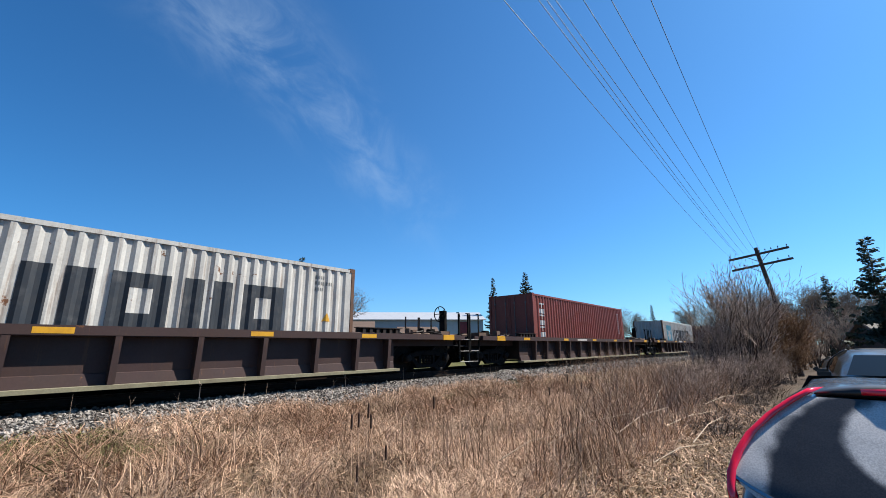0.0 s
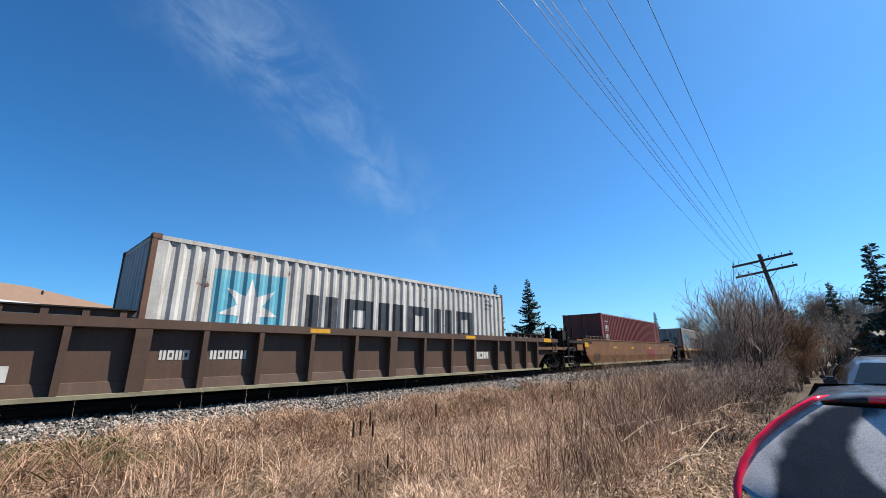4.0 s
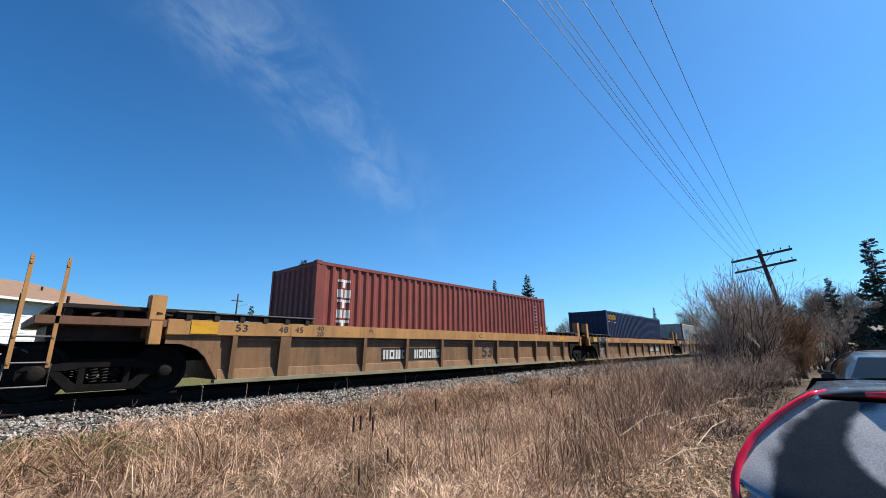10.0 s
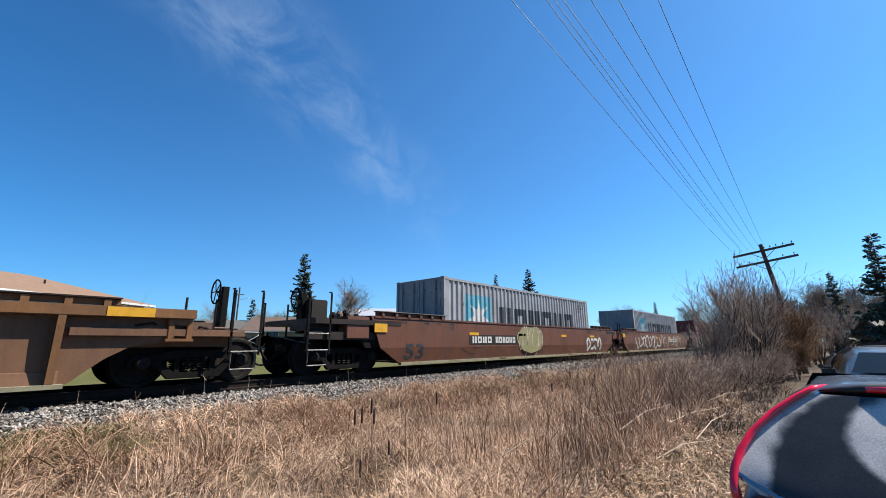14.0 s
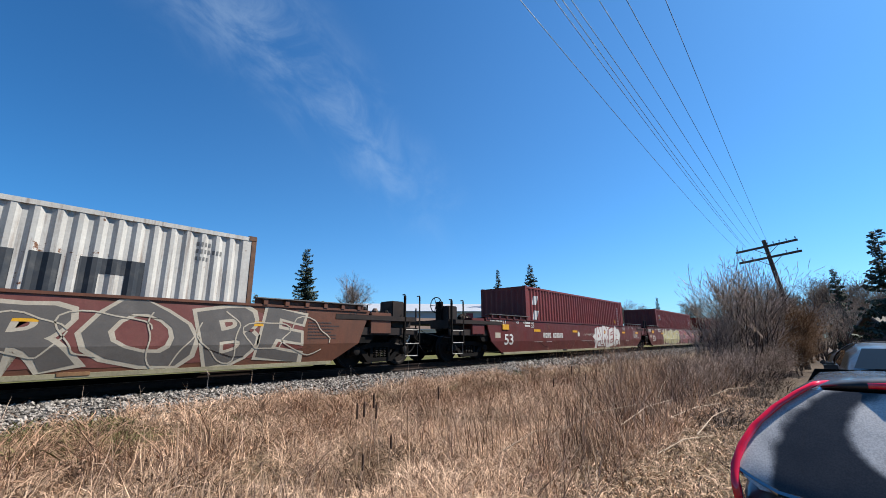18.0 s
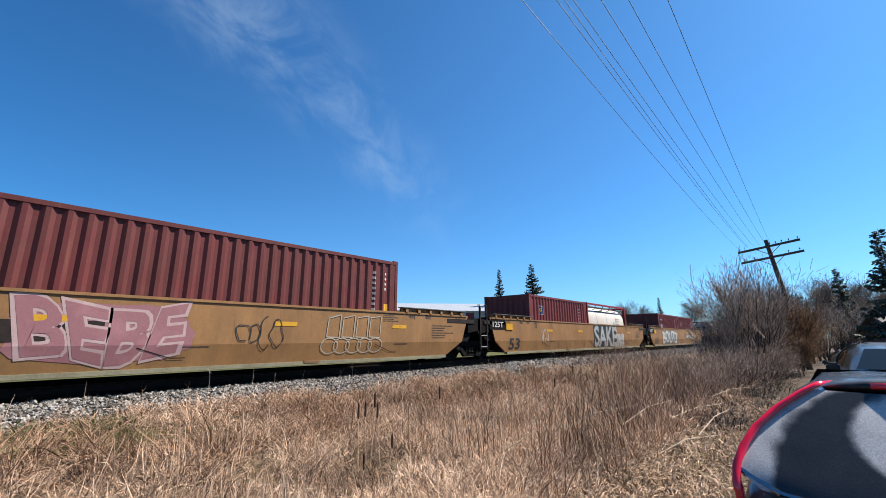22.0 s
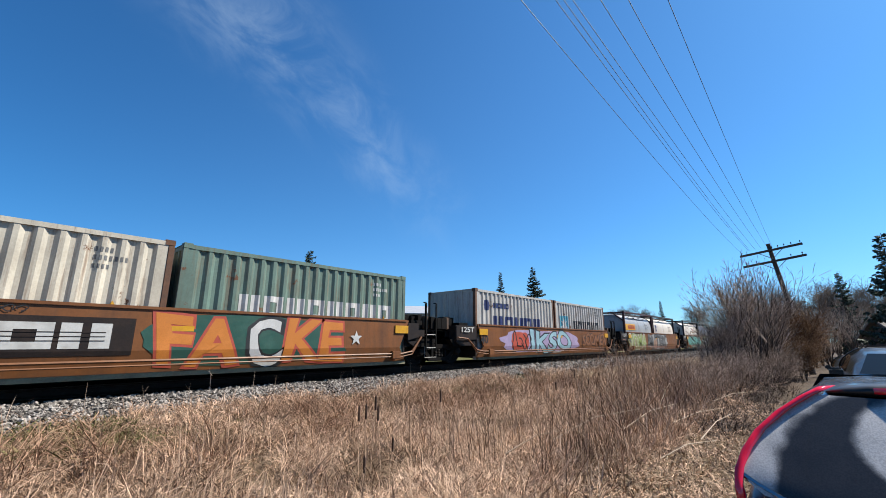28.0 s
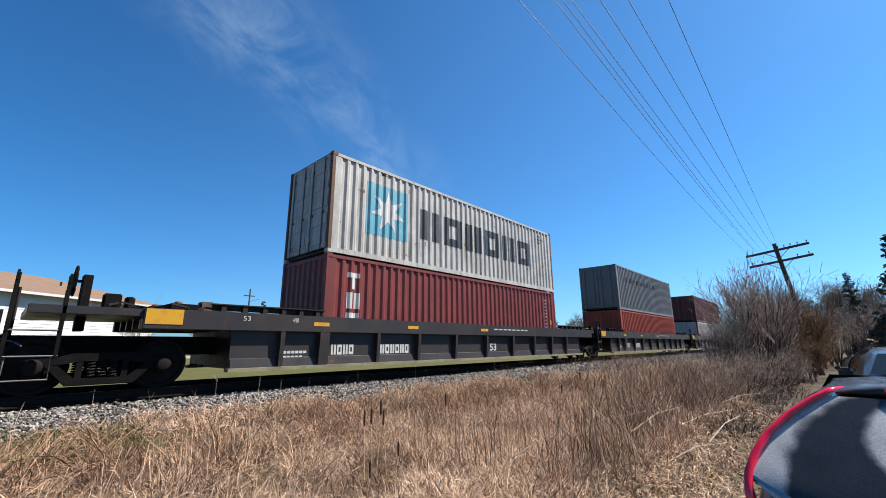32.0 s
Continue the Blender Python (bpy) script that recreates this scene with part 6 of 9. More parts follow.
        if i == 29:
            decal("graffiti_ground", blob(1.2, 8.6, 0.3, 1.28, 20), INKS["lilac"], car, dep, (), (0.6,))
            decal("graffiti_ground", blob(2.1, 3.5, 0.38, 1.18, 21), INKS["bright red"], car, lambda x, z: dep(x, z) - 0.004, (), (0.6,))
            tag(car, kind, "IKSO", 3.6, 7.4, 0.34, 1.2, "pale blue", "black", "white", 22, 0.12)
            scrawl(car, kind, 2.2, 3.6, 0.4, 1.1, INKS["black"], 36, 4, 0.05)
            tag(car, kind, "SCOMEX", 8.8, 12.0, 0.55, 1.16, "orange-brown", "black", None, 44, 0.05)
        if i == 30:
            tag(car, kind, "YOMA", 0.2, 3.6, 0.3, 1.24, "lime", "white", "olive", 23, 0.12)
            tag(car, kind, "M TEK", 4.1, 9.0, 0.3, 1.28, "grey", "black", "silver", 24, 0.10)
            decal("graffiti", blob(5.35, 6.2, 0.3, 0.95, 41), INKS["skin"], car, lambda x, z: dep(x, z) - 0.012, (), (0.6,))
            scrawl(car, kind, 4.1, 9.0, 0.3, 1.28, INKS["black"], 37, 7, 0.04)
        if i == 31:
            tag(car, kind, "ALTER", 0.5, 5.9, 0.28, 1.26, "teal", "black", "teal", 25, 0.12)
            side_text(car, kind, bars(4, 6.5, 7.7, 0.72, 1.0, 0.2) + bars(6, 7.9, 9.5, 0.72, 1.0, 0.2), 0, 0, 0, 0, W).location = (0, -0.02, 0)
            for k in range(5):
                x = 6.55 + 0.72 * k
                decal("graffiti_ground", blob(x - 0.06, x + 0.84, 0.30, 1.30, 60 + k, 26, 0.05), INKS["lime"], car, lambda a, z, k=k: dep(a, z) - 0.002 - 0.0008 * k, (), (0.6,))
                decal("graffiti", blob(x + 0.02, x + 0.75, 0.37, 1.22, 70 + k, 26, 0.05), INKS["warm grey"], car, lambda a, z, k=k: dep(a, z) - 0.007 - 0.0008 * k, (), (0.6,))
            scrawl(car, kind, 6.6, 10.1, 0.5, 1.2, INKS["silver"], 43, 5, 0.03)
            scrawl(car, kind, 10.5, 12.1, 0.4, 1.3, INKS["lime"], 38, 5, 0.05)


def load_car(i, kind, u):
    """The containers of wagon i."""
    HC, STD = 2.896, 2.591

    def put(c, x, base, label, art=None, group="containers on the train"):
        tagged(c, label=label, group=group)
        CONTAINER_THINGS.append((c, u + x, base))

    def box_at(colour, length, height, doors, x, base, label, art=None, *args):
        c = container(colour, length, height, doors)
        if art:
            art(c, length, height, *args)
        put(c, x, base, label)
        return c

    low = KINDS[kind][2] + RAIL_Z + 0.03
    star_label = "pale grey corrugated container with light blue star square"
    red_label = "rust-red corrugated steel container standing in a well car"
    if i in (0, 2):
        box_at("pale grey", 12.192, STD, False, 0, low + 0.11, star_label, art_star_line)
    elif i in (1, 3):
        box_at("rust-red", 12.192, HC, i == 1, 0, low + 0.1, red_label, art_upright)
    elif i == 4:
        box_at("pale grey", 12.192, HC, False, 0, low + 0.04, star_label, art_star_line)
    elif i == 5:
        box_at("rust-red", 12.192, HC, True, 0, 1.16, red_label, art_upright)
    elif i in (6, 7, 8, 9):
        box_at({6: "stained grey", 9: "rust-stained cream"}.get(i, "pale grey"), 12.192, STD if i == 8 else HC, i == 6, 0, low, "rust-streaked " + star_label if i in (6, 9) else star_label, art_star_line)
    elif i == 10:
        box_at("bright red", 12.192, HC, False, 0, low, "bright red corrugated container with white pennant mark", art_wide, LOGO_WHITE, 10, 1.6, 10.55, 0.98, 1.62)
    elif i == 11:
        box_at("rust-red", 12.192, HC, False, 0, 1.10, red_label, art_upright)
    elif i == 12:
        c = box_at("navy blue", 12.192, HC, False, 0, 1.10, "dark navy blue corrugated container with yellow mark", None)
        d, cuts = fold_depth(12.192), [m[0] for m in fold_marks(12.192)]
        decal("company_mark", bars(5, 0.42, 1.8, 2.36, 2.64, 0.15), LOGO_YELLOW, c, d, cuts, (), "yellow company mark")
        decal("company_line", bars(4, 0.7, 1.3, 2.18, 2.26, 0.2, True), LOGO_RED, c, d, cuts)
        decal("company_line", bars(3, 0.42, 0.62, 2.18, 2.26, 0.2, True) + bars(5, 1.36, 1.75, 2.14, 2.22, 0.2, True), LOGO_WHITE, c, d, cuts)
    elif i in (13, 14, 15, 16, 18):
        box_at({13: "pale grey", 14: "tan-stained grey", 15: "blue-grey", 16: "blue-grey", 18: "pale grey"}[i], 12.192, HC, i == 15, 0, 1.09, {14: "tan-stained grey corrugated container with light blue star square"}.get(i, star_label), art_star_line)
    elif i == 17:
        box_at("rust-red", 12.192, HC, False, 0.3, 1.09, red_label, art_upright)
    elif i == 19:
        c = box_at("maroon", 12.192, HC, False, 0, 1.09, "maroon corrugated container with two white slanted marks", None)
        d, cuts = fold_depth(12.192), [m[0] for m in fold_marks(12.192)]
        for z in (1.62, 2.28):
            decal("company_mark", [((0.62, z - 0.2), (0.98, z - 0.2), (1.12, z + 0.2)), ((0.62, z - 0.2), (1.12, z + 0.2), (0.74, z + 0.2))], LOGO_WHITE, c, d, cuts, (), "white slanted mark")
        art_badge_marks(c, 12.192, HC)
    elif i == 20:
        box_at("maroon", 12.192, HC, False, 0, 1.09, "maroon corrugated container with navy and yellow badge", art_badge)
    elif i == 21:
        box_at("orange-red", 12.192, HC, False, 0, 1.09, "faded orange-red corrugated container with white pennant mark", art_wide, LOGO_WHITE, 10, 1.6, 10.55, 0.98, 1.62)
    elif i == 22:
        box_at("dark maroon", 12.192, HC, False, 0, 1.09, "dark maroon corrugated container with white upright mark", art_upright)
    elif i == 23:
        box_at("maroon", 6.058, STD, False, 0, 1.04, "short maroon corrugated container with navy badge", art_badge)
        c = tank_container("white", "red", (0.42, 0.02, 0.04))
        tank_marks(c)
        on_tank("placard", [((3.85, 1.45), (4.05, 1.25), (4.25, 1.45)), ((3.85, 1.45), (4.25, 1.45), (4.05, 1.65))], INKS["pale blue"], c)
        put(c, 6.2, 1.04, "white tank in a red open frame, standing in a well car")
    elif i == 24:
        c = box_at("maroon", 6.058, STD, False, 0, 1.04, "short maroon corrugated container with white upright mark", art_upright, 3)
        box_at("maroon", 6.058, STD, False, 6.2, 1.04, "short maroon corrugated container with navy badge", art_badge)
    elif i == 25:
        c = tank_container("grey", "brown", (0.10, 0.035, 0.032))
        on_tank("company_band", rect(0.35, 2.15, 1.36, 1.72), LOGO_YELLOW, c, "yellow band")
        on_tank("company_mark", bars(8, 0.75, 2.1, 1.43, 1.65, 0.25), INKS["bright red"], c).location = (0, -0.006, 0)
        tank_marks(c)
        put(c, 0, 1.04, "grey tank with yellow band in a brown frame")
        c = tank_container("white", "blue", (0.02, 0.06, 0.22))
        on_tank("company_mark", star(2.6, 1.25, 0.32, 14, 0.95), LOGO_NAVY, c, "navy round mark")
        tank_marks(c)
        put(c, 6.2, 1.04, "white tank in a blue open frame")
    elif i == 26:
        box_at("green", 6.058, STD, False, 0, 1.04, "short green corrugated container", art_upright, 5)
        box_at("maroon", 6.058, STD, False, 6.2, 1.04, "short maroon corrugated container", art_upright, 4)
    elif i == 27:
        box_at("navy blue", 6.058, STD, False, 0, 1.04, "short navy blue corrugated container", None)
        box_at("faded green", 6.058, STD, False, 6.2, 1.04, "short faded green corrugated container with white mark", art_wide, LOGO_WHITE, 8, 0.5, 4.9, 1.0, 1.75, False)
    elif i == 28:
        c = box_at("off-white", 6.058, STD, False, 0, 1.04, "short off-white corrugated container with red mark", None)
        d, cuts = fold_depth(6.058), [m[0] for m in fold_marks(6.058)]
        decal("company_mark", bars(4, 0.9, 2.3, 1.65, 2.0, 0.12), LOGO_RED, c, d, cuts, (), "red company mark")
        marks(c, 6.058, STD, LOGO_DARK)
        box_at("grey-green", 6.058, STD, False, 6.2, 1.04, "short faded grey-green corrugated container with white mark", art_wide, LOGO_WHITE, 8, 1.2, 5.6, 1.15, 1.65, False)
    elif i == 29:
        c = box_at("pale grey", 6.058, STD, False, 0, 1.04, "short rust-streaked pale grey container with navy mark", None)
        d, cuts = fold_depth(6.058), [m[0] for m in fold_marks(6.058)]
        decal("company_mark", bars(5, 1.2, 4.9, 1.12, 1.62, 0.15), LOGO_NAVY, c, d, cuts, (), "navy company mark")
        decal("company_sign", star(0.75, 2.0, 0.22, 12, 0.85) + bars(4, 1.2, 2.3, 1.92, 2.12, 0.2), LOGO_NAVY, c, d, cuts)
        box_at("pale grey", 6.058, STD, False, 6.2, 1.04, "short " + star_label, art_star_line)
    elif i == 30:
        c = tank_container("grey", "brown", (0.10, 0.035, 0.032))
        on_tank("company_band", rect(0.3, 2.2, 1.40, 1.80), LOGO_YELLOW, c, "yellow band")
        on_tank("company_mark", bars(8, 0.75, 2.1, 1.48, 1.72, 0.25), INKS["bright red"], c).location = (0, -0.006, 0)
        tank_marks(c)
        put(c, 0, 1.04, "grey tank with yellow band in a brown frame")
        c = tank_container("white", "dark grey", (0.05, 0.05, 0.055))
        on_tank("company_mark", rect(0.72, 1.12, 0.9, 1.9), LOGO_NAVY, c, "upright navy panel")
        on_tank("company_letters", bars(1, 0.78, 1.06, 1.05, 1.2, 0) + bars(1, 0.78, 1.06, 1.28, 1.45, 0) + bars(1, 0.78, 1.06, 1.52, 1.7, 0), LOGO_WHITE, c).location = (0, -0.006, 0)
        tank_marks(c)
        put(c, 6.2, 1.04, "white tank in a dark grey frame with navy upright panel")
    elif i == 31:
        c = tank_container("white", "dark grey", (0.05, 0.05, 0.055))
        on_tank("data_plate", rect(3.55, 4.15, 1.52, 1.6), LOGO_YELLOW, c)
        on_tank("placard", star(3.85, 1.8, 0.16, 4, 0.7), LOGO_RED, c)
        tank_marks(c)
        put(c, 0, 1.04, "white tank in a dark grey open frame")
        c = tank_container("dark brown", "black", (0.03, 0.028, 0.028))
        tank_marks(c, False)
        put(c, 6.2, 1.04, "dark brown tank in a black open frame")
    elif i == 32:
        for k, (n, m, x0, x1) in enumerate(((7, LOGO_GREEN, 2.0, 4.7), (5, LOGO_NAVY, 1.0, 3.6))):
            c = tank_container("white", "dark grey", (0.05, 0.05, 0.055))
            on_tank("company_mark", bars(n, x0, x1, 1.25, 1.75, 0.2), m, c, "company mark")
            if k:
                on_tank("company_sign", star(0.65, 1.5, 0.25, 9, 0.6), m, c)
            else:
                on_tank("placard", [((0.6, 1.5), (0.85, 1.25), (1.1, 1.5)), ((0.6, 1.5), (1.1, 1.5), (0.85, 1.75)), ((1.15, 1.3), (1.45, 1.0), (1.75, 1.3)), ((1.15, 1.3), (1.75, 1.3), (1.45, 1.6))], INKS["silver"], c)
            tank_marks(c)
            put(c, 6.2 * k, 1.04, "white tank in a dark grey frame with %s mark" % ("navy" if k else "green"))
    elif i >= 33:
        lower = {33: ("maroon", HC), 34: ("orange-red", STD), 35: ("pale grey", STD)}[i]
        upper = {33: ("pale grey", HC), 34: ("mid grey", HC), 35: ("dark maroon", STD)}[i]
        base = 1.17
        c = box_at(lower[0], 12.192, lower[1], False, 0, base, "%s corrugated container, lower of a stacked pair" % lower[0], art_upright if i == 33 else None, *((3,) if i == 33 else ()))
        c = box_at(upper[0], 12.192, upper[1], True, 0, base + lower[1] + 0.01, "%s corrugated container with doors, stacked on another" % upper[0], art_star_line if i == 33 else None)
        if i == 34:
            d, cuts = fold_depth(12.192), [m[0] for m in fold_marks(12.192)]
            decal("company_mark", bars(9, 1.6, 8.0, 1.9, 2.2, 0.3), LOGO_DARK, c, d, cuts, (), "dark company mark")


def art_badge_marks(c, length, height):
    d, cuts = fold_depth(length), [m[0] for m in fold_marks(length)]
    xx = length - 0.92
    t = []
    for k in range(8):
        t += rect(xx, xx + 0.075, height - 0.5 - k * 0.16, height - 0.43 - k * 0.16)
    decal("number_marks", t, LOGO_WHITE, c, d, cuts)
    decal("warning_triangle", [((length - 1.6, 1.5), (length - 1.35, 1.5), (length - 1.475, 1.75))], LOGO_YELLOW, c, d, cuts)


build_train()
for mould in list(BOXES.values()) + list(TANKS.values()):     # the patterns from which the loads were copied
    for o in list(mould.children_recursive) + [mould]:
        bpy.data.objects.remove(o)


# ---- vegetation ----
def fast_mesh(name, verts, faces, material):
    """A mesh from arrays: all faces with the same number of corners."""
    verts, faces = np.asarray(verts, np.float32), np.asarray(faces, np.int32)
    me = bpy.data.meshes.new(name)
    k = faces.shape[1]
    me.vertices.add(len(verts))
    me.vertices.foreach_set("co", verts.ravel())
    me.loops.add(faces.size)
    me.loops.foreach_set("vertex_index", faces.ravel())
    me.polygons.add(len(faces))
    me.polygons.foreach_set("loop_start", np.arange(0, faces.size, k, dtype=np.int32))
    me.polygons.foreach_set("loop_total", np.full(len(faces), k, np.int32))
    me.materials.append(material)
    me.update(calc_edges=True)
    return me


def ground_heights(ys):
    g = [ground_height(y) for y in np.arange(-10, 30, 0.05)]
    return np.interp(ys, np.arange(-10, 30, 0.05), g)


def blades(rng, xs, ys, zs, length, width, lean, droop):
    """Bent blades of two quads each."""
    n = len(xs)
    a = rng.random(n) * math.tau
    d = np.stack([np.cos(a), np.sin(a), np.zeros(n)], -1)
    b = rng.random(n) * math.tau
    s = np.stack([np.cos(b), np.sin(b), np.zeros(n)], -1) * width[:, None] / 2
    base = np.stack([xs, ys, zs], -1)
    up = np.array([0, 0, 1.0])
    p1 = base + (d * np.sin(lean)[:, None] + up * np.cos(lean)[:, None]) * (length * 0.55)[:, None]
    l2 = np.minimum(lean + droop, 2.0)
    p2 = p1 + (d * np.sin(l2)[:, None] + up * np.cos(l2)[:, None]) * (length * 0.45)[:, None]
    v = np.stack([base - s, base + s, p1 - s * 0.85, p1 + s * 0.85, p2 - s * 0.25, p2 + s * 0.25], 1).reshape(-1, 3)
    i = np.arange(n)[:, None] * 6
    f = np.concatenate([i + np.array([[0, 1, 3, 2]]), i + np.array([[2, 3, 5, 4]])], 0)
    return v, f


STRAW = surface("dry_straw", (0.88, 0.62, 0.43), 0.7, 0, (0.60, 0.385, 0.24), 0.4, 1.2, 12, 0.2, 0, island=0.5, shine=0.12)
DULL_STRAW = surface("dull_straw", (0.36, 0.24, 0.16), 0.8, 0, (0.22, 0.14, 0.09), 0.4, 1.2, 12, 0.2, 0, island=0.5, shine=0.12)
RUSSET = surface("russet_stalks", (0.50, 0.31, 0.20), 0.85, 0, (0.28, 0.165, 0.105), 0.4, 1.0, 10, 0.2, 0, island=0.5, shine=0.12)
WEED_GREY = surface("grey_weed_stalks", (0.66, 0.50, 0.38), 0.85, 0, (0.40, 0.28, 0.20), 0.4, 1.0, 10, 0.2, 0, island=0.5, shine=0.12)
DRY_LEAF = surface("dry_curled_leaves", (0.46, 0.34, 0.24), 0.85, 0, (0.20, 0.135, 0.09), 0.45, 3.0, 10, 0.2, 0, island=0.6, shine=0.12)
DARK_STEM = surface("dark_dead_stems", (0.20, 0.125, 0.085), 0.85, 0, (0.11, 0.07, 0.048), 0.4, 1.0, 10, 0.2, 0, island=0.5, shine=0.12)
SPROUT = surface("spring_sprouts", (0.16, 0.17, 0.055), 0.8, 0, (0.25, 0.20, 0.09), 0.4, 1.0, 10, 0.2, 0, island=0.5, shine=0.12)
BARK = surface("grey_brown_bark", (0.15, 0.118, 0.098), 0.9, 0, (0.085, 0.064, 0.053), 0.4, 4, 30, 0.25, 0.004, shine=0.12)
TWIG = surface("bare_twigs", (0.48, 0.38, 0.31), 0.85, 0, (0.23, 0.16, 0.125), 0.4, 1.2, 10, 0.2, 0, island=0.45, shine=0.12)
BUSH_TWIG = surface("crooked_brown_twigs", (0.52, 0.40, 0.32), 0.85, 0, (0.20, 0.135, 0.10), 0.4, 1.2, 10, 0.2, 0, island=0.55, shine=0.12)
FAR_TWIG = surface("far_twigs", (0.27, 0.215, 0.18), 0.9, 0, (0.16, 0.12, 0.10), 0.4, 1.2, 10, 0.2, 0, island=0.3, shine=0.12)
VINE = surface("rusty_vine", (0.34, 0.205, 0.115), 0.9, 0, (0.20, 0.125, 0.075), 0.4, 1.2, 10, 0.2, 0, island=0.35, shine=0.12)
NEEDLE = surface("spruce_needles", (0.075, 0.10, 0.07), 0.75, 0, (0.14, 0.17, 0.14), 0.4, 2, 20, 0.2, 0, island=0.6, shine=0.12)


def strips(rng, base, heading, length, width, lean, droop, bends=3):
    """Curling blades: a chain of quads each, bowing over along their heading."""
    n = len(base)
    d = np.stack([np.cos(heading), np.sin(heading), np.zeros(n)], -1)
    b = heading + math.pi / 2 + rng.normal(0, 0.9, n)
    s = np.stack([np.cos(b), np.sin(b), 0.4 * rng.standard_normal(n)], -1) * width[:, None] / 2
    p, rows_ = base.copy(), []
    twist = rng.normal(0, 0.35, n)
    for k in range(bends + 1):
        w = (1, 0.95, 0.7, 0.2)[min(k, 3)] if bends == 3 else (1, 0.8, 0.2)[k]
        rows_ += [p - s * w, p + s * w]
        a = np.minimum(lean + droop * k, 1.9)
        h = heading + twist * k
        d = np.stack([np.cos(h), np.sin(h), np.zeros(n)], -1)
        p = p + (d * np.sin(a)[:, None] + np.array([0, 0, 1.0]) * np.cos(a)[:, None]) * (length / bends)[:, None]
        p[:, 2] = np.maximum(p[:, 2], base[:, 2] + 0.012)
    m = 2 * (bends + 1)
    v = np.stack(rows_, 1).reshape(-1, 3)
    i = np.arange(n)[:, None] * m
    f = np.concatenate([i + np.array([[2 * k, 2 * k + 1, 2 * k + 3, 2 * k + 2]]) for k in range(bends)], 0)
    return v, f


def build_grass():
    rng = np.random.default_rng(11)

    def tussocks(name, label, material, count, x0, x1, y0, y1, each, size, width, spread=0.16, keep=None, lay=0.5, kind_="dry grass"):
        """Clumps whose blades fan out and lie over one another."""
        cx = x0 + (x1 - x0) * rng.random(count) ** 1.25
        cy = y0 + (y1 - y0) * rng.random(count)
        if keep is not None:
            k = keep(cx, cy)
            cx, cy = cx[k], cy[k]
        n = len(cx)
        per = np.maximum(3, (each * (0.5 + rng.random(n))).astype(int))
        i = np.repeat(np.arange(n), per)
        m = len(i)
        big = (0.55 + 0.9 * rng.random(n) ** 1.6)[i]
        a = rng.random(m) * math.tau
        r = spread * np.sqrt(rng.random(m)) * big
        xs, ys = cx[i] + np.cos(a) * r, cy[i] + np.sin(a) * r
        comb = (rng.random(n) * math.tau)[i]
        heading = np.where(rng.random(m) < 0.5, a + rng.normal(0, 0.5, m), comb + rng.normal(0, 0.6, m))
        ok = ys > 0.5
        ln = size * big * (0.45 + 0.75 * rng.random(m)) * np.clip((8.3 - ys) / 2.4, 0.30, 1)
        lift = np.maximum(0, (1 - r / (spread * 1.5)) * 0.10 * big * lay)
        base = np.stack([xs, ys, ground_heights(ys) + lift * rng.random(m)], -1)
        lean = 0.15 + lay * 1.25 * rng.random(m)
        v, f = strips(rng, base[ok], heading[ok], ln[ok], (width * (0.5 + 0.9 * rng.random(m)))[ok], lean[ok], (0.2 + 0.55 * rng.random(m))[ok])
        o = part(name, fast_mesh(name, v, f, material), material)
        tagged(o, label, kind_, kind="stuff")

    def hollow(x, y):
        return np.sin(x * 1.7 + 2.0 * np.sin(y * 1.1)) + np.sin(y * 2.3 + 1.8 * np.sin(x * 0.8)) > -1.05

    straw_label, dull_label = "matted dry straw-coloured grass on the verge", "duller brown dead grass between the tussocks"
    tussocks("dry_grass", straw_label, STRAW, 2500, -2.5, 9.5, 2.3, 7.7, 36, 0.36, 0.0068, 0.19, hollow, 1.0)
    tussocks("dry_grass", straw_label, STRAW, 800, 9.0, 30.0, 1.9, 7.8, 20, 0.42, 0.015, 0.24, hollow, 0.9)
    tussocks("dull_grass", dull_label, DULL_STRAW, 1500, -2.5, 10.0, 2.3, 7.8, 30, 0.32, 0.0075, 0.20, None, 1.05)
    tussocks("dull_grass", dull_label, DULL_STRAW, 550, 9.0, 32.0, 1.9, 7.8, 18, 0.38, 0.014, 0.26, None, 1.0)
    tussocks("dry_grass", straw_label, STRAW, 700, 3.0, 12.0, 2.2, 6.4, 28, 0.40, 0.0068, 0.22, hollow, 0.8)
    tussocks("dull_grass", dull_label, DULL_STRAW, 420, -2.5, 3.0, 2.3, 7.6, 28, 0.32, 0.008, 0.22, None, 0.95)
    tussocks("russet_grass", "reddish-brown weeds tufted along the ballast toe", RUSSET, 900, -3.0, 14.0, 6.0, 8.2, 30, 0.86, 0.0075, 0.2, lambda x, y: (np.sin(x * 1.9) + np.sin(y * 3 + x) > -0.2) & (y < 7.75 + 0.18 * np.clip(x, 0, 2.5)), 0.75)
    tussocks("dry_grass", straw_label, STRAW, 380, 1.6, 16.0, 7.3, 8.15, 24, 0.7, 0.0075, 0.2, hollow, 0.9)
    for mat, seed_y in ((RUSSET, 7.35), (DULL_STRAW, 7.1)):
        tussocks("toe_tufts", "upright tufts of dead weeds along the ballast toe", mat, 44, -2.0, 14.0, seed_y - 0.5, seed_y + 0.55, 80, 0.95, 0.0065, 0.15, lambda x, y: (y < 7.65 + 0.2 * np.clip(x, 0, 2.5)) & (x > 1.3), 0.45)
    tussocks("green_sprouts", "short green sprouts at the ballast toe", SPROUT, 190, -2.5, 1.6, 6.7, 7.75, 40, 0.55, 0.008, 0.22, None, 0.6, "sprouts")
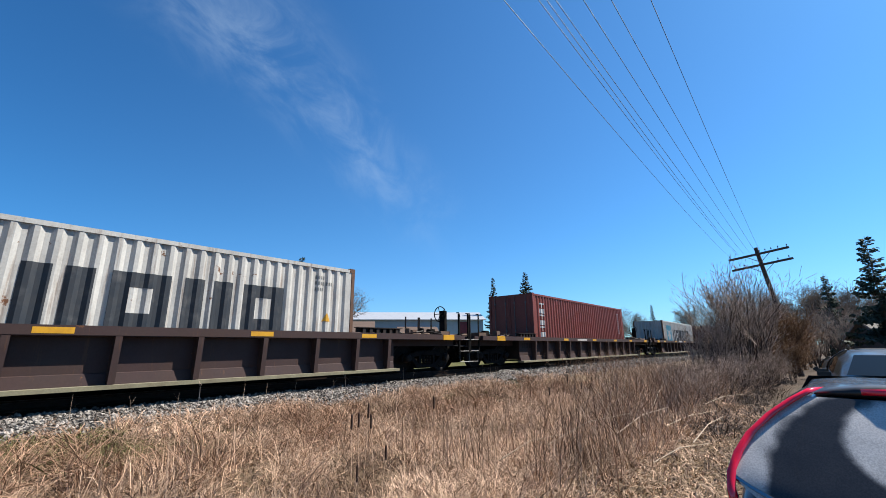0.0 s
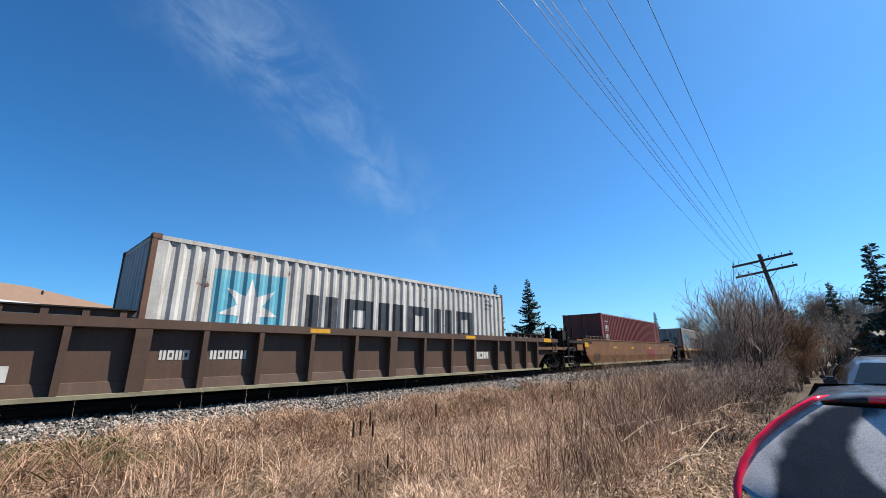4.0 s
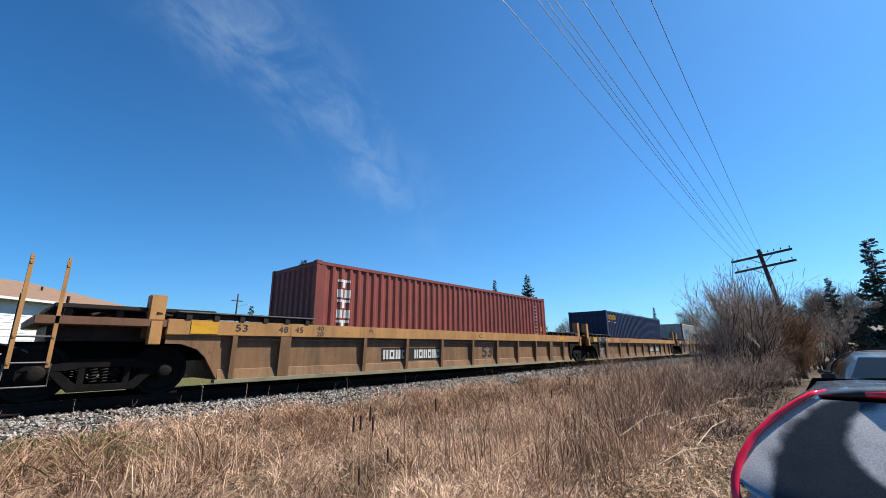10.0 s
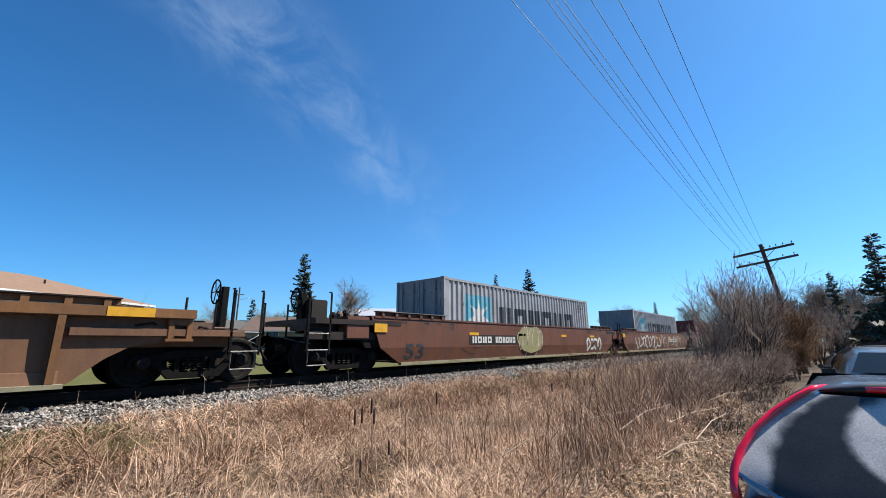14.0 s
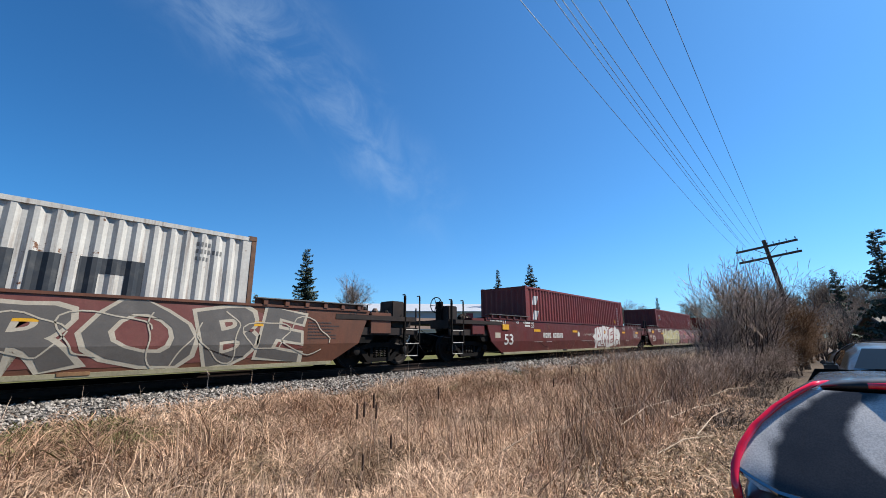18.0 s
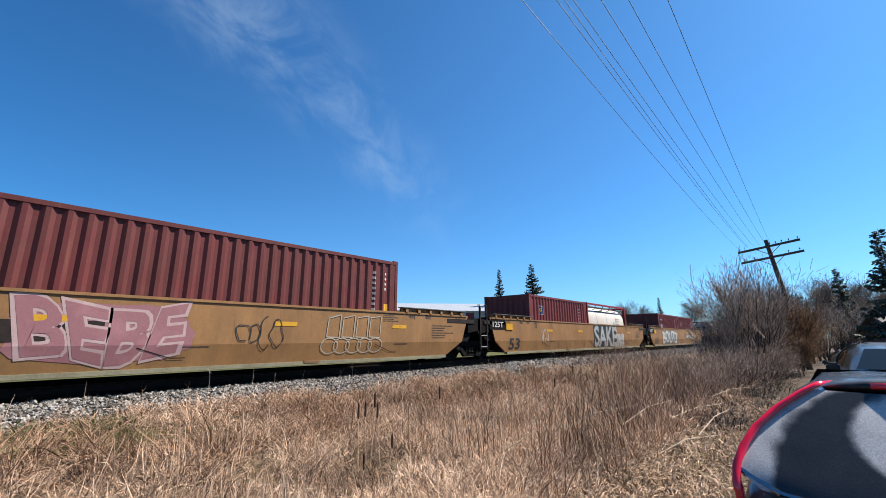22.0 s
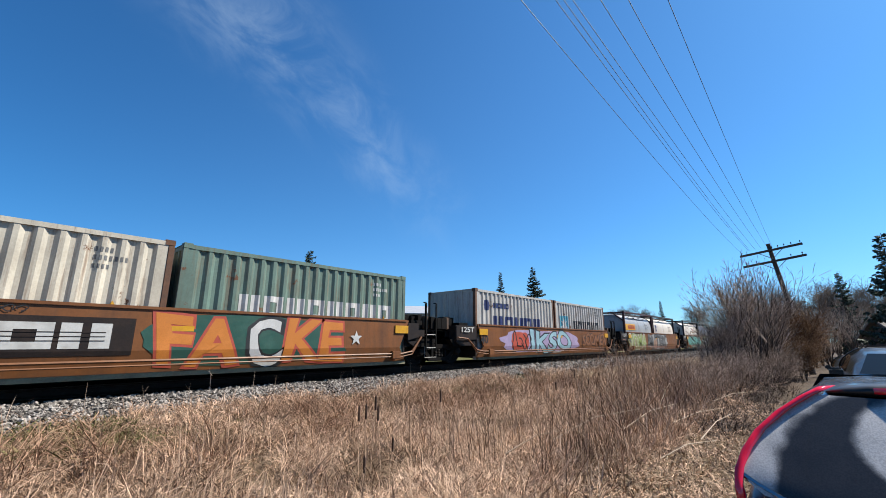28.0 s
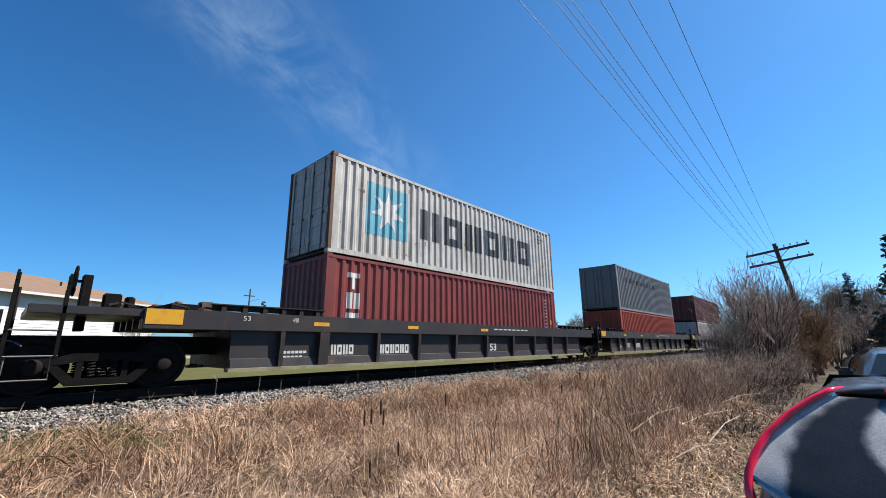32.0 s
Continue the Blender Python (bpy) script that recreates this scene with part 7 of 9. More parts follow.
    tussocks("straw_litter", "pale straw litter strewn beside the gravel lane", STRAW, 900, 3.0, 15.0, 0.85, 2.6, 12, 0.15, 0.011, 0.28, None, 1.2, "straw litter")
    tussocks("leaf_litter", "bleached curled leaves fallen along the lane's edge", DRY_LEAF, 620, 4.0, 12.0, 0.85, 2.4, 9, 0.09, 0.017, 0.30, None, 1.25, "leaf litter")
    tussocks("brush_litter", "dark broken stems fallen under the shrubs", BARK, 520, 9.5, 27.0, 1.0, 3.6, 12, 0.42, 0.014, 0.34, None, 1.2, "brush litter")
    tussocks("green_sprouts", "short green sprouts at the ballast toe", SPROUT, 700, -4.0, 16.0, 6.7, 7.95, 30, 0.20, 0.008, 0.24, lambda x, y: np.sin(x * 0.9 + 1) + np.sin(y * 2) > -0.5, 0.7, "sprouts")

    def stalks(name, label, material, xs, ys, lo, hi, width, lean, kind_, side=2):
        m = len(xs)
        ln = lo + (hi - lo) * rng.random(m)
        base = np.stack([xs, ys, ground_heights(ys)], -1)
        head = rng.random(m) * math.tau
        tilt = lean * rng.random(m) ** 1.4
        wd = width * (0.6 + 0.7 * rng.random(m))
        v, f = strips(rng, base, head, ln, wd, tilt, 0.16 * rng.random(m), 3)
        vs, fs, off = [v], [f], len(v)
        for k in range(side):
            t = 0.35 + 0.45 * rng.random(m)
            d = np.stack([np.cos(head) * np.sin(tilt), np.sin(head) * np.sin(tilt), np.cos(tilt)], -1)
            v, f = strips(rng, base + d * (ln * t)[:, None] * 0.95, rng.random(m) * math.tau, ln * (0.2 + 0.25 * rng.random(m)), wd * 0.7, 0.4 + 0.5 * rng.random(m), 0.1 * rng.random(m), 2)
            vs.append(v)
            fs.append(f + off)
            off += len(v)
        o = part(name, fast_mesh(name, np.concatenate(vs), np.concatenate(fs), material), material)
        tagged(o, label, kind_, kind="stuff")

    # pale upright stems in the ditch
    n = 2600
    xs, ys = 0.3 + 12.0 * rng.random(n) ** 1.2, 2.4 + 3.6 * rng.random(n)
    k = np.sin(xs * 1.3) + np.sin(ys * 1.9 + xs) + rng.random(n) * 1.5 > 1.15
    stalks("pale_reeds", "pale upright dead reed stems in the ditch", STRAW, xs[k], ys[k], 0.35, 0.85, 0.009, 0.35, "reeds", 0)
    # weed thickets that grow denser and taller towards the shrubs
    n = 5200
    xs, ys = 4.0 + 18.0 * rng.random(n) ** 1.15, 1.6 + 6.0 * rng.random(n)
    az = np.degrees(np.arctan2(xs, ys))
    k = (az > 57 + 13 * rng.random(n)) & (rng.random(n) < np.clip((az - 52) / 22, 0.05, 1)) & (ys > 1.75 + 0.03 * xs) & (np.sin(xs * 1.6 + 2 * np.sin(ys)) + np.sin(ys * 2.1 + xs * 0.5) + rng.random(n) > -0.2)
    xs, ys, az = xs[k], ys[k], az[k]
    h, tall = rng.random(len(xs)), rng.random(len(xs)) < np.clip((az - 62) / 18, 0.08, 0.5)
    for name, label, mat, lo, hi, pick in (("brown_weeds", "tall brown dead weeds beside the shrubs", RUSSET, 0.45, 1.15, (h < 0.6) & ~tall), ("grey_weeds", "bleached dead weeds beside the shrubs", WEED_GREY, 0.4, 1.05, (h >= 0.6) & ~tall),
                                           ("brown_canes", "head-high brown dead canes beside the shrubs", RUSSET, 0.9, 1.7, (h < 0.6) & tall), ("grey_canes", "head-high bleached canes beside the shrubs", WEED_GREY, 0.8, 1.6, (h >= 0.6) & tall)):
        stalks(name, label, mat, xs[pick], ys[pick], lo, hi, 0.0085, 0.85, "weeds", 3)
    # close clumps of dark stems in the near ditch
    cl = np.array([(5.3, 3.0), (6.1, 2.8), (6.5, 3.1), (7.3, 2.75), (8.1, 2.7), (8.9, 3.0), (9.6, 2.7), (10.6, 2.8), (11.5, 2.7), (12.8, 2.9), (7.8, 3.6), (9.9, 3.7), (5.0, 3.9)])
    i = np.repeat(np.arange(len(cl)), 34)
    xs, ys = cl[i, 0] + rng.normal(0, 0.20, len(i)), cl[i, 1] + rng.normal(0, 0.16, len(i))
    stalks("stem_clumps", "close clumps of dark brown dead stems in the ditch", DARK_STEM, xs, ys, 0.45, 1.35, 0.008, 0.42, "weeds", 1)
    # thin weeds in the ballast shoulder
    xs, ys = -3 + 17 * rng.random(40), 7.9 + 0.9 * rng.random(40)
    stalks("ballast_weeds", "thin pale weeds standing in the ballast", WEED_GREY, xs, ys, 0.25, 0.55, 0.008, 0.2, "weeds", 1)
    # fallen pale canes
    cane = surface("bleached_cane", (0.60, 0.48, 0.34), 0.8, 0, (0.4, 0.3, 0.2), 0.3, 3, 20, 0.15)
    for x, y, z, dx, dy, dz in ((7.0, 2.5, 0.35, 1.6, -0.4, 0.25), (9.0, 2.3, 0.2, 2.4, -0.5, 0.05), (8.2, 1.7, 0.12, 1.9, -0.2, 0.2), (6.0, 3.2, 0.25, 1.2, -0.9, 0.4), (10.5, 2.9, 0.3, 2.2, 0.3, 0.3), (5.0, 3.4, 0.2, 0.9, -0.5, 0.25), (6.6, 1.9, 0.10, 1.2, -0.5, 0.12), (12.5, 2.2, 0.25, 2.0, -0.6, 0.1)):
        bm = B()
        tube(bm, [(x, y, z), (x + dx * 0.5, y + dy * 0.45, z + dz * 0.6 + 0.05), (x + dx, y + dy, z + dz)], 0.010, 5, 0.005)
        o = part("fallen_cane", bm, cane)
        tagged(o, "bleached fallen cane lying in the weeds", "cane", "fallen canes")


def build_cattails():
    head = surface("cattail_brown", (0.060, 0.030, 0.018), 0.95, 0, (0.10, 0.055, 0.03), 0.3, 20, 80, 0.3, 0.002)
    rnd = random.Random(3)
    spots = [(3.44, 4.6, 0.77), (3.55, 4.6, 0.78), (3.67, 4.6, 0.88), (3.78, 4.6, 0.73), (4.99, 4.6, 0.85), (4.0, 4.6, 0.30), (3.3, 4.3, 0.24),
             (10.6, 4.6, 0.71), (9.9, 4.6, 0.92), (8.9, 4.6, 0.70), (11.3, 4.6, 0.78), (4.2, 4.2, 0.10)]
    for x, y, z in spots:
        c = new("cattail")
        g = ground_height(y)
        c.location = (x, y, g)
        top = z - g
        tilt = (rnd.uniform(-0.04, 0.04), rnd.uniform(-0.03, 0.03))
        bm = B()
        tube(bm, [(-tilt[0], -tilt[1], -0.03), (0, 0, top * 0.5), (tilt[0] * 0.5, tilt[1], top - 0.08)], 0.006, 5, 0.004)
        part("stem", bm, STRAW, c)
        bm = B()
        lathe(bm, [(top - 0.1, 0.004), (top - 0.09, 0.014), (top + 0.07, 0.0145), (top + 0.085, 0.008), (top + 0.1, 0.003)], 8, "z", (tilt[0] * 0.5, tilt[1], 0))
        part("seed_head", bm, head, c, "dark brown seed head")
        tagged(c, "dry cattail with dark brown head in the ditch", "cattail", "cattails in the ditch")


def segments_to_tubes(segs, sides=3):
    """Tapered tubes for rows of (start, end, radius, end radius)."""
    a = np.array([s[0] for s in segs], float)
    b = np.array([s[1] for s in segs], float)
    ra, rb = np.array([s[2] for s in segs]), np.array([s[3] for s in segs])
    d = b - a
    d /= np.linalg.norm(d, axis=1, keepdims=True) + 1e-9
    ref = np.where(np.abs(d[:, 2:3]) < 0.9, np.array([[0, 0, 1.0]]), np.array([[1.0, 0, 0]]))
    u = np.cross(d, ref)
    u /= np.linalg.norm(u, axis=1, keepdims=True)
    w = np.cross(d, u)
    rings = []
    for p, r in ((a, ra), (b, rb)):
        for k in range(sides):
            ang = k * math.tau / sides
            rings.append(p + r[:, None] * (math.cos(ang) * u + math.sin(ang) * w))
    v = np.stack(rings, 1).reshape(-1, 3)
    i = np.arange(len(segs))[:, None] * 2 * sides
    f = np.concatenate([i + np.array([[k, (k + 1) % sides, sides + (k + 1) % sides, sides + k]]) for k in range(sides)], 0)
    return v, f


def grow(rnd, segs, p, d, length, r, depth, up=0.15, spread=0.55, kids=3, thin=0.6):
    steps = 3
    q = p.copy()
    for k in range(steps):
        d = (d + Vector((rnd.uniform(-1, 1), rnd.uniform(-1, 1), rnd.uniform(-1, 1))) * 0.16 + Vector((0, 0, up * 0.3))).normalized()
        e = q + d * length / steps
        r1 = r * (1 - 0.3 * (k + 1) / steps)
        segs.append((tuple(q), tuple(e), r * (1 - 0.3 * k / steps), r1, depth))
        q = e
        if depth > 0:
            n = kids if k == steps - 1 else max(1, kids - 2)
            for _ in range(n):
                side = Vector((rnd.uniform(-1, 1), rnd.uniform(-1, 1), rnd.uniform(-0.5, 0.8))).normalized()
                grow(rnd, segs, q, (d + side * spread * 1.5).normalized(), length * rnd.uniform(0.5, 0.75), r1 * thin, depth - 1, up, spread, kids, thin)


def bare_plant(name, seed, stems, height, r, depth, spread, kids, twig_material, lean=0.35, trunk_split=1, thick=0.0, thin_out=0.0):
    """A leafless shrub or tree: stems or a trunk, and a crown of twigs."""
    rnd = random.Random(seed)
    segs = []
    for _ in range(stems):
        a = rnd.uniform(0, math.tau)
        k = rnd.uniform(0.1, 1) * lean
        d = Vector((math.cos(a) * k, math.sin(a) * k, 1)).normalized()
        p = Vector((math.cos(a) * 0.35 * lean * rnd.random(), math.sin(a) * 0.35 * lean * rnd.random(), -0.05)) if stems > 1 else Vector((0, 0, -0.1))
        grow(rnd, segs, p, d, height * rnd.uniform(0.4, 0.55), r * rnd.uniform(0.7, 1.1), depth, 0.22, spread, kids)
    segs = [s for s in segs if s[4] > 0 or rnd.random() > thin_out]
    top = max(s[1][2] for s in segs)
    k = height / top
    segs = [(tuple(c * k for c in s[0]), tuple(c * k for c in s[1]), s[2], s[3], s[4]) for s in segs]
    segs = [(s[0], s[1], max(s[2], thick), max(s[3], thick * 0.7), s[4]) for s in segs]
    big, small = [s for s in segs if s[4] >= depth - trunk_split + 1], [s for s in segs if s[4] < depth - trunk_split + 1]
    c = new(name)
    v, f = segments_to_tubes(big, 6)
    part("trunk" if stems == 1 else "stem", fast_mesh("stems", v, f, BARK), BARK, c)
    v, f = segments_to_tubes(small, 3)
    part("crown", fast_mesh("crown", v, f, twig_material), twig_material, c)
    return c


def spruce(seed, height, radius, name="spruce_tree", top_bare=0.0):
    """Trunk and many drooping boughs of uneven length, each hung with small needle sprigs."""
    rng = np.random.default_rng(seed)
    c = new(name)
    bm = B()
    tube(bm, [(0, 0, -0.2), (0.02, 0, height * 0.5), (0, 0, height)], height * 0.012, 8, 0.01)
    part("trunk", bm, BARK, c)
    vs, n = [], 0
    boughs = int(height * 23)
    lobes = rng.random(6) * math.tau
    for i in range(boughs):
        u = (i + rng.random()) / boughs
        z = height * (0.06 + 0.93 * u)
        a = rng.random() * math.tau
        uneven = 0.78 + 0.16 * math.sin(3 * a + lobes[0] + z * 1.3) + 0.14 * math.sin(2 * a + lobes[1] - z * 0.8)
        ln = (radius * (1 - 0.97 * u) ** 0.9 * uneven * (0.5 + 0.6 * rng.random()) + 0.10)
        dx, dy = math.cos(a), math.sin(a)
        count = max(5, int(ln / 0.055))
        t = (np.arange(count) + 0.7) / count
        sag = 0.45 * (1 - u) + 0.05
        px = np.stack([dx * ln * t, dy * ln * t, z + ln * (-sag * t + 0.30 * t ** 3) + 0.03 * rng.standard_normal(count)], -1)
        for k in range(2):
            s = rng.choice([-1, 1], count)
            w = (0.07 + 0.20 * ln * (1 - 0.75 * t)) * (0.4 + 0.9 * rng.random(count))
            q = px + np.stack([-dy * s * w + dx * 0.10, dx * s * w + dy * 0.10, -0.05 - 0.22 * rng.random(count) * min(1.0, ln)], -1)
            m = (px + q) / 2
            wid = 0.05 + 0.04 * rng.random(count)[:, None]
            off = np.concatenate([np.array([[dx, dy]]) * wid, 0.3 * wid * rng.standard_normal((count, 1))], 1)
            vs.append(np.stack([px, m + off, q, m - off], 1).reshape(-1, 3))
            n += count * 4
    part("crown", fast_mesh("crown", np.concatenate(vs), np.arange(n).reshape(-1, 4), NEEDLE), NEEDLE, c)
    return c


def place(c, x, y, turn=0.0, scale=1.0, z=None):
    c.location, c.rotation_euler, c.scale = (x, y, ground_height(y) if z is None else z), (0, 0, turn), (scale,) * 3
    return c


def build_plants():
    rnd = random.Random(7)
    kinds = [bare_plant("leafless_shrub", sd, st, 5.4, 0.05, 3, sp, 3, TWIG, ln, 2, 0.0085, 0.62) for sd, st, sp, ln in ((1, 5, 0.26, 0.20), (2, 7, 0.36, 0.26), (3, 3, 0.26, 0.12), (4, 6, 0.38, 0.34))]
    fine = [bare_plant("leafless_shrub", sd, st, 5.4, 0.045, 4, sp, 3, BUSH_TWIG, ln, 2, 0.0065, 0.80) for sd, st, sp, ln in ((11, 4, 0.36, 0.20), (12, 4, 0.42, 0.30), (13, 3, 0.34, 0.16))]
    brush = [bare_plant("low_brush", sd, 16, 2.2, 0.016, 3, 0.62, 3, BUSH_TWIG, 1.0, 1, 0.0055, 0.62) for sd in (51, 52)]
    for k in fine:
        tagged(k, "dense leafless shrub of crooked brown twigs beside the track", "shrub", "shrubs beside the track")
    for k in brush:
        tagged(k, "low tangle of dead brown brush at the lane's edge", "brush", "brush along the lane")
    for i, (x, y, sc) in enumerate(((19.2, 2.7, 0.62), (20.6, 2.2, 1.0), (22.6, 1.9, 0.95), (25.4, 1.7, 0.95), (19.8, 3.3, 0.45), (31.6, 1.7, 0.8))):
        c = fine[i] if i < 3 else copy_thing(fine[i % 3], Matrix())
        place(c, x, y, rnd.uniform(0, 6.28), sc)
    for i, (x, y, sc) in enumerate(((13.2, 2.7, 0.60), (15.0, 2.5, 0.75), (16.8, 2.3, 0.80), (18.4, 2.1, 0.85), (20.4, 1.7, 0.85), (22.4, 1.4, 0.75), (16.2, 3.4, 0.65))):
        c = brush[i] if i < 2 else copy_thing(brush[i % 2], Matrix())
        place(c, x, y, rnd.uniform(0, 6.28), sc)
    for k in kinds:
        tagged(k, "leafless grey-brown shrub of many thin stems beside the track", "shrub", "shrubs beside the track")
    spots = [(18.4, 3.4, 0.40), (20.8, 2.5, 0.86), (21.2, 2.15, 1.05), (23.0, 1.7, 1.02), (24.6, 2.3, 0.90), (26.8, 1.9, 0.84),
             (27.6, 2.6, 0.85), (30.5, 2.6, 0.9), (33, 2.4, 0.9), (37, 0.4, 0.8), (40, 2.0, 1.0), (22.6, 1.2, 0.34), (44, -0.4, 0.95), (17.2, 3.6, 0.28), (42, -1.6, 0.9), (47, -2.4, 1.0), (16.2, 3.9, 0.30), (20.2, 3.0, 0.66), (19.0, 3.1, 0.55), (34, 1.3, 0.62), (38, 1.5, 0.7), (36, -0.2, 0.55), (31, 1.7, 0.62), (45, 0.8, 0.9), (41, 0.1, 0.75), (33, 0.5, 0.5), (29.5, 1.5, 0.5), (39, -0.9, 0.7)]
    for i, (x, y, sc) in enumerate(spots):
        c = kinds[i] if i < 4 else copy_thing(kinds[i % 4], Matrix())
        place(c, x, y, rnd.uniform(0, 6.28), sc * rnd.uniform(0.95, 1.04))
    vine = bare_plant("vine_thicket", 9, 12, 4.3, 0.02, 3, 0.5, 4, VINE, 0.12, 2, 0.009, 0.6)
    place(vine, 26.5, 0.92, 0.0, 0.88)
    tagged(vine, "rusty brown vine thicket climbing the leaning pole", "vines")
    v2 = copy_thing(vine, Matrix())
    place(v2, 28.2, 0.75, 2.0, 0.8)
    v3 = copy_thing(vine, Matrix())
    place(v3, 25.0, 0.70, 4.0, 0.5)
    # bare trees far off
    trees = [bare_plant("bare_tree", s, 1, 9.0, 0.16, 4, 0.6, 4, FAR_TWIG, 0.02, 2, 0.011, 0.42) for s in (21, 24)]
    for t in trees:
        tagged(t, "leafless grey-brown tree in the distance", "tree", "bare trees far off")

    def tree_at(az, dist, top_el, i):
        base = ground_height(dist * math.cos(radians(az)))
        x, y = dist * math.sin(radians(az)), dist * math.cos(radians(az))
        h = 1.7 + dist * math.tan(radians(top_el)) - base
        return x, y, base, h
    far = [(34.2, 52, 9.0), (19.5, 60, 5.2), (23.6, 62, 4.8), (26.0, 66, 4.6), (72.5, 85, 5.0), (74, 90, 4.6), (66, 95, 4.2), (70, 90, 4.4), (79, 80, 5.4), (88.2, 60, 6.6), (90.0, 66, 6.4),
           (91.6, 58, 6.8), (93.2, 64, 6.5), (94.6, 70, 6.2), (96.5, 60, 6.5), (89.0, 52, 5.4), (62, 100, 3.6), (64.5, 105, 3.7), (58, 100, 3.5), (31, 70, 4.0), (16, 66, 4.3)]
    used = 0
    for az, dist, el in far:
        x, y, z, h = tree_at(az, dist, el, used)
        c = trees[used] if used < 2 else copy_thing(trees[used % 2], Matrix())
        used += 1
        place(c, x, y, rnd.uniform(0, 6.28), h / 9.0, z)
    # spruces
    for seed, az, dist, el, rad in ((1, 29.1, 52, 12.0, 4.0), (2, 55.8, 66, 9.5, 2.1), (3, 60.3, 62, 10.1, 3.9), (4, 75.8, 110, 4.9, 1.8), (5, 95.9, 33, 10.3, 2.2), (6, 92.3, 55, 6.9, 1.9), (7, 23.2, 60, 5.6, 1.5)):
        x, y, z, h = tree_at(az, dist, el, 0)
        c = spruce(seed, h, rad)
        place(c, x, y, 0, 1.0, z)
        tagged(c, "dark green spruce tree with drooping boughs", "spruce")


build_grass()
build_cattails()
build_plants()


# ---- buildings ----
SIDING = surface("white_siding", (0.92, 0.93, 0.94), 0.6, 0, (0.62, 0.62, 0.62), 0.25, 1.5, 30, 0.04)
SHINGLE = surface("tan_shingles", (0.30, 0.185, 0.115), 0.9, 0, (0.24, 0.145, 0.09), 0.4, 2, 14, 0.18, 0.003)
BROWN_SHINGLE = surface("brown_shingles", (0.16, 0.105, 0.078), 0.9, 0, (0.12, 0.08, 0.06), 0.4, 2, 14, 0.18, 0.003)
FASCIA = surface("white_fascia", (0.75, 0.75, 0.73), 0.5, 0, (0.66, 0.66, 0.65), 0.2, 3, 30, 0.05)
METAL_ROOF = surface("pale_metal_roof", (0.66, 0.68, 0.70), 0.4, 0.2, (0.56, 0.58, 0.60), 0.3, 1.2, 20, 0.06)
METAL_WALL = surface("grey_blue_metal_wall", (0.58, 0.63, 0.67), 0.45, 0.1, (0.48, 0.53, 0.57), 0.3, 1.2, 20, 0.06)
PANE = GLASS_DARK


def siding_wall(bm, length, z0, z1, y, step=0.16):
    """Lapped boards along x, each tilted a little outwards at its foot."""
    z = z0
    while z < z1 - 0.02:
        t = min(z + step, z1)
        v = [bm.verts.new(p) for p in ((0, y - 0.018, z), (length, y - 0.018, z), (length, y, t), (0, y, t))]
        bm.faces.new(v)
        w = [bm.verts.new(p) for p in ((0, y, z), (length, y, z))]
        bm.faces.new((v[0], w[0], w[1], v[1]))
        z = t


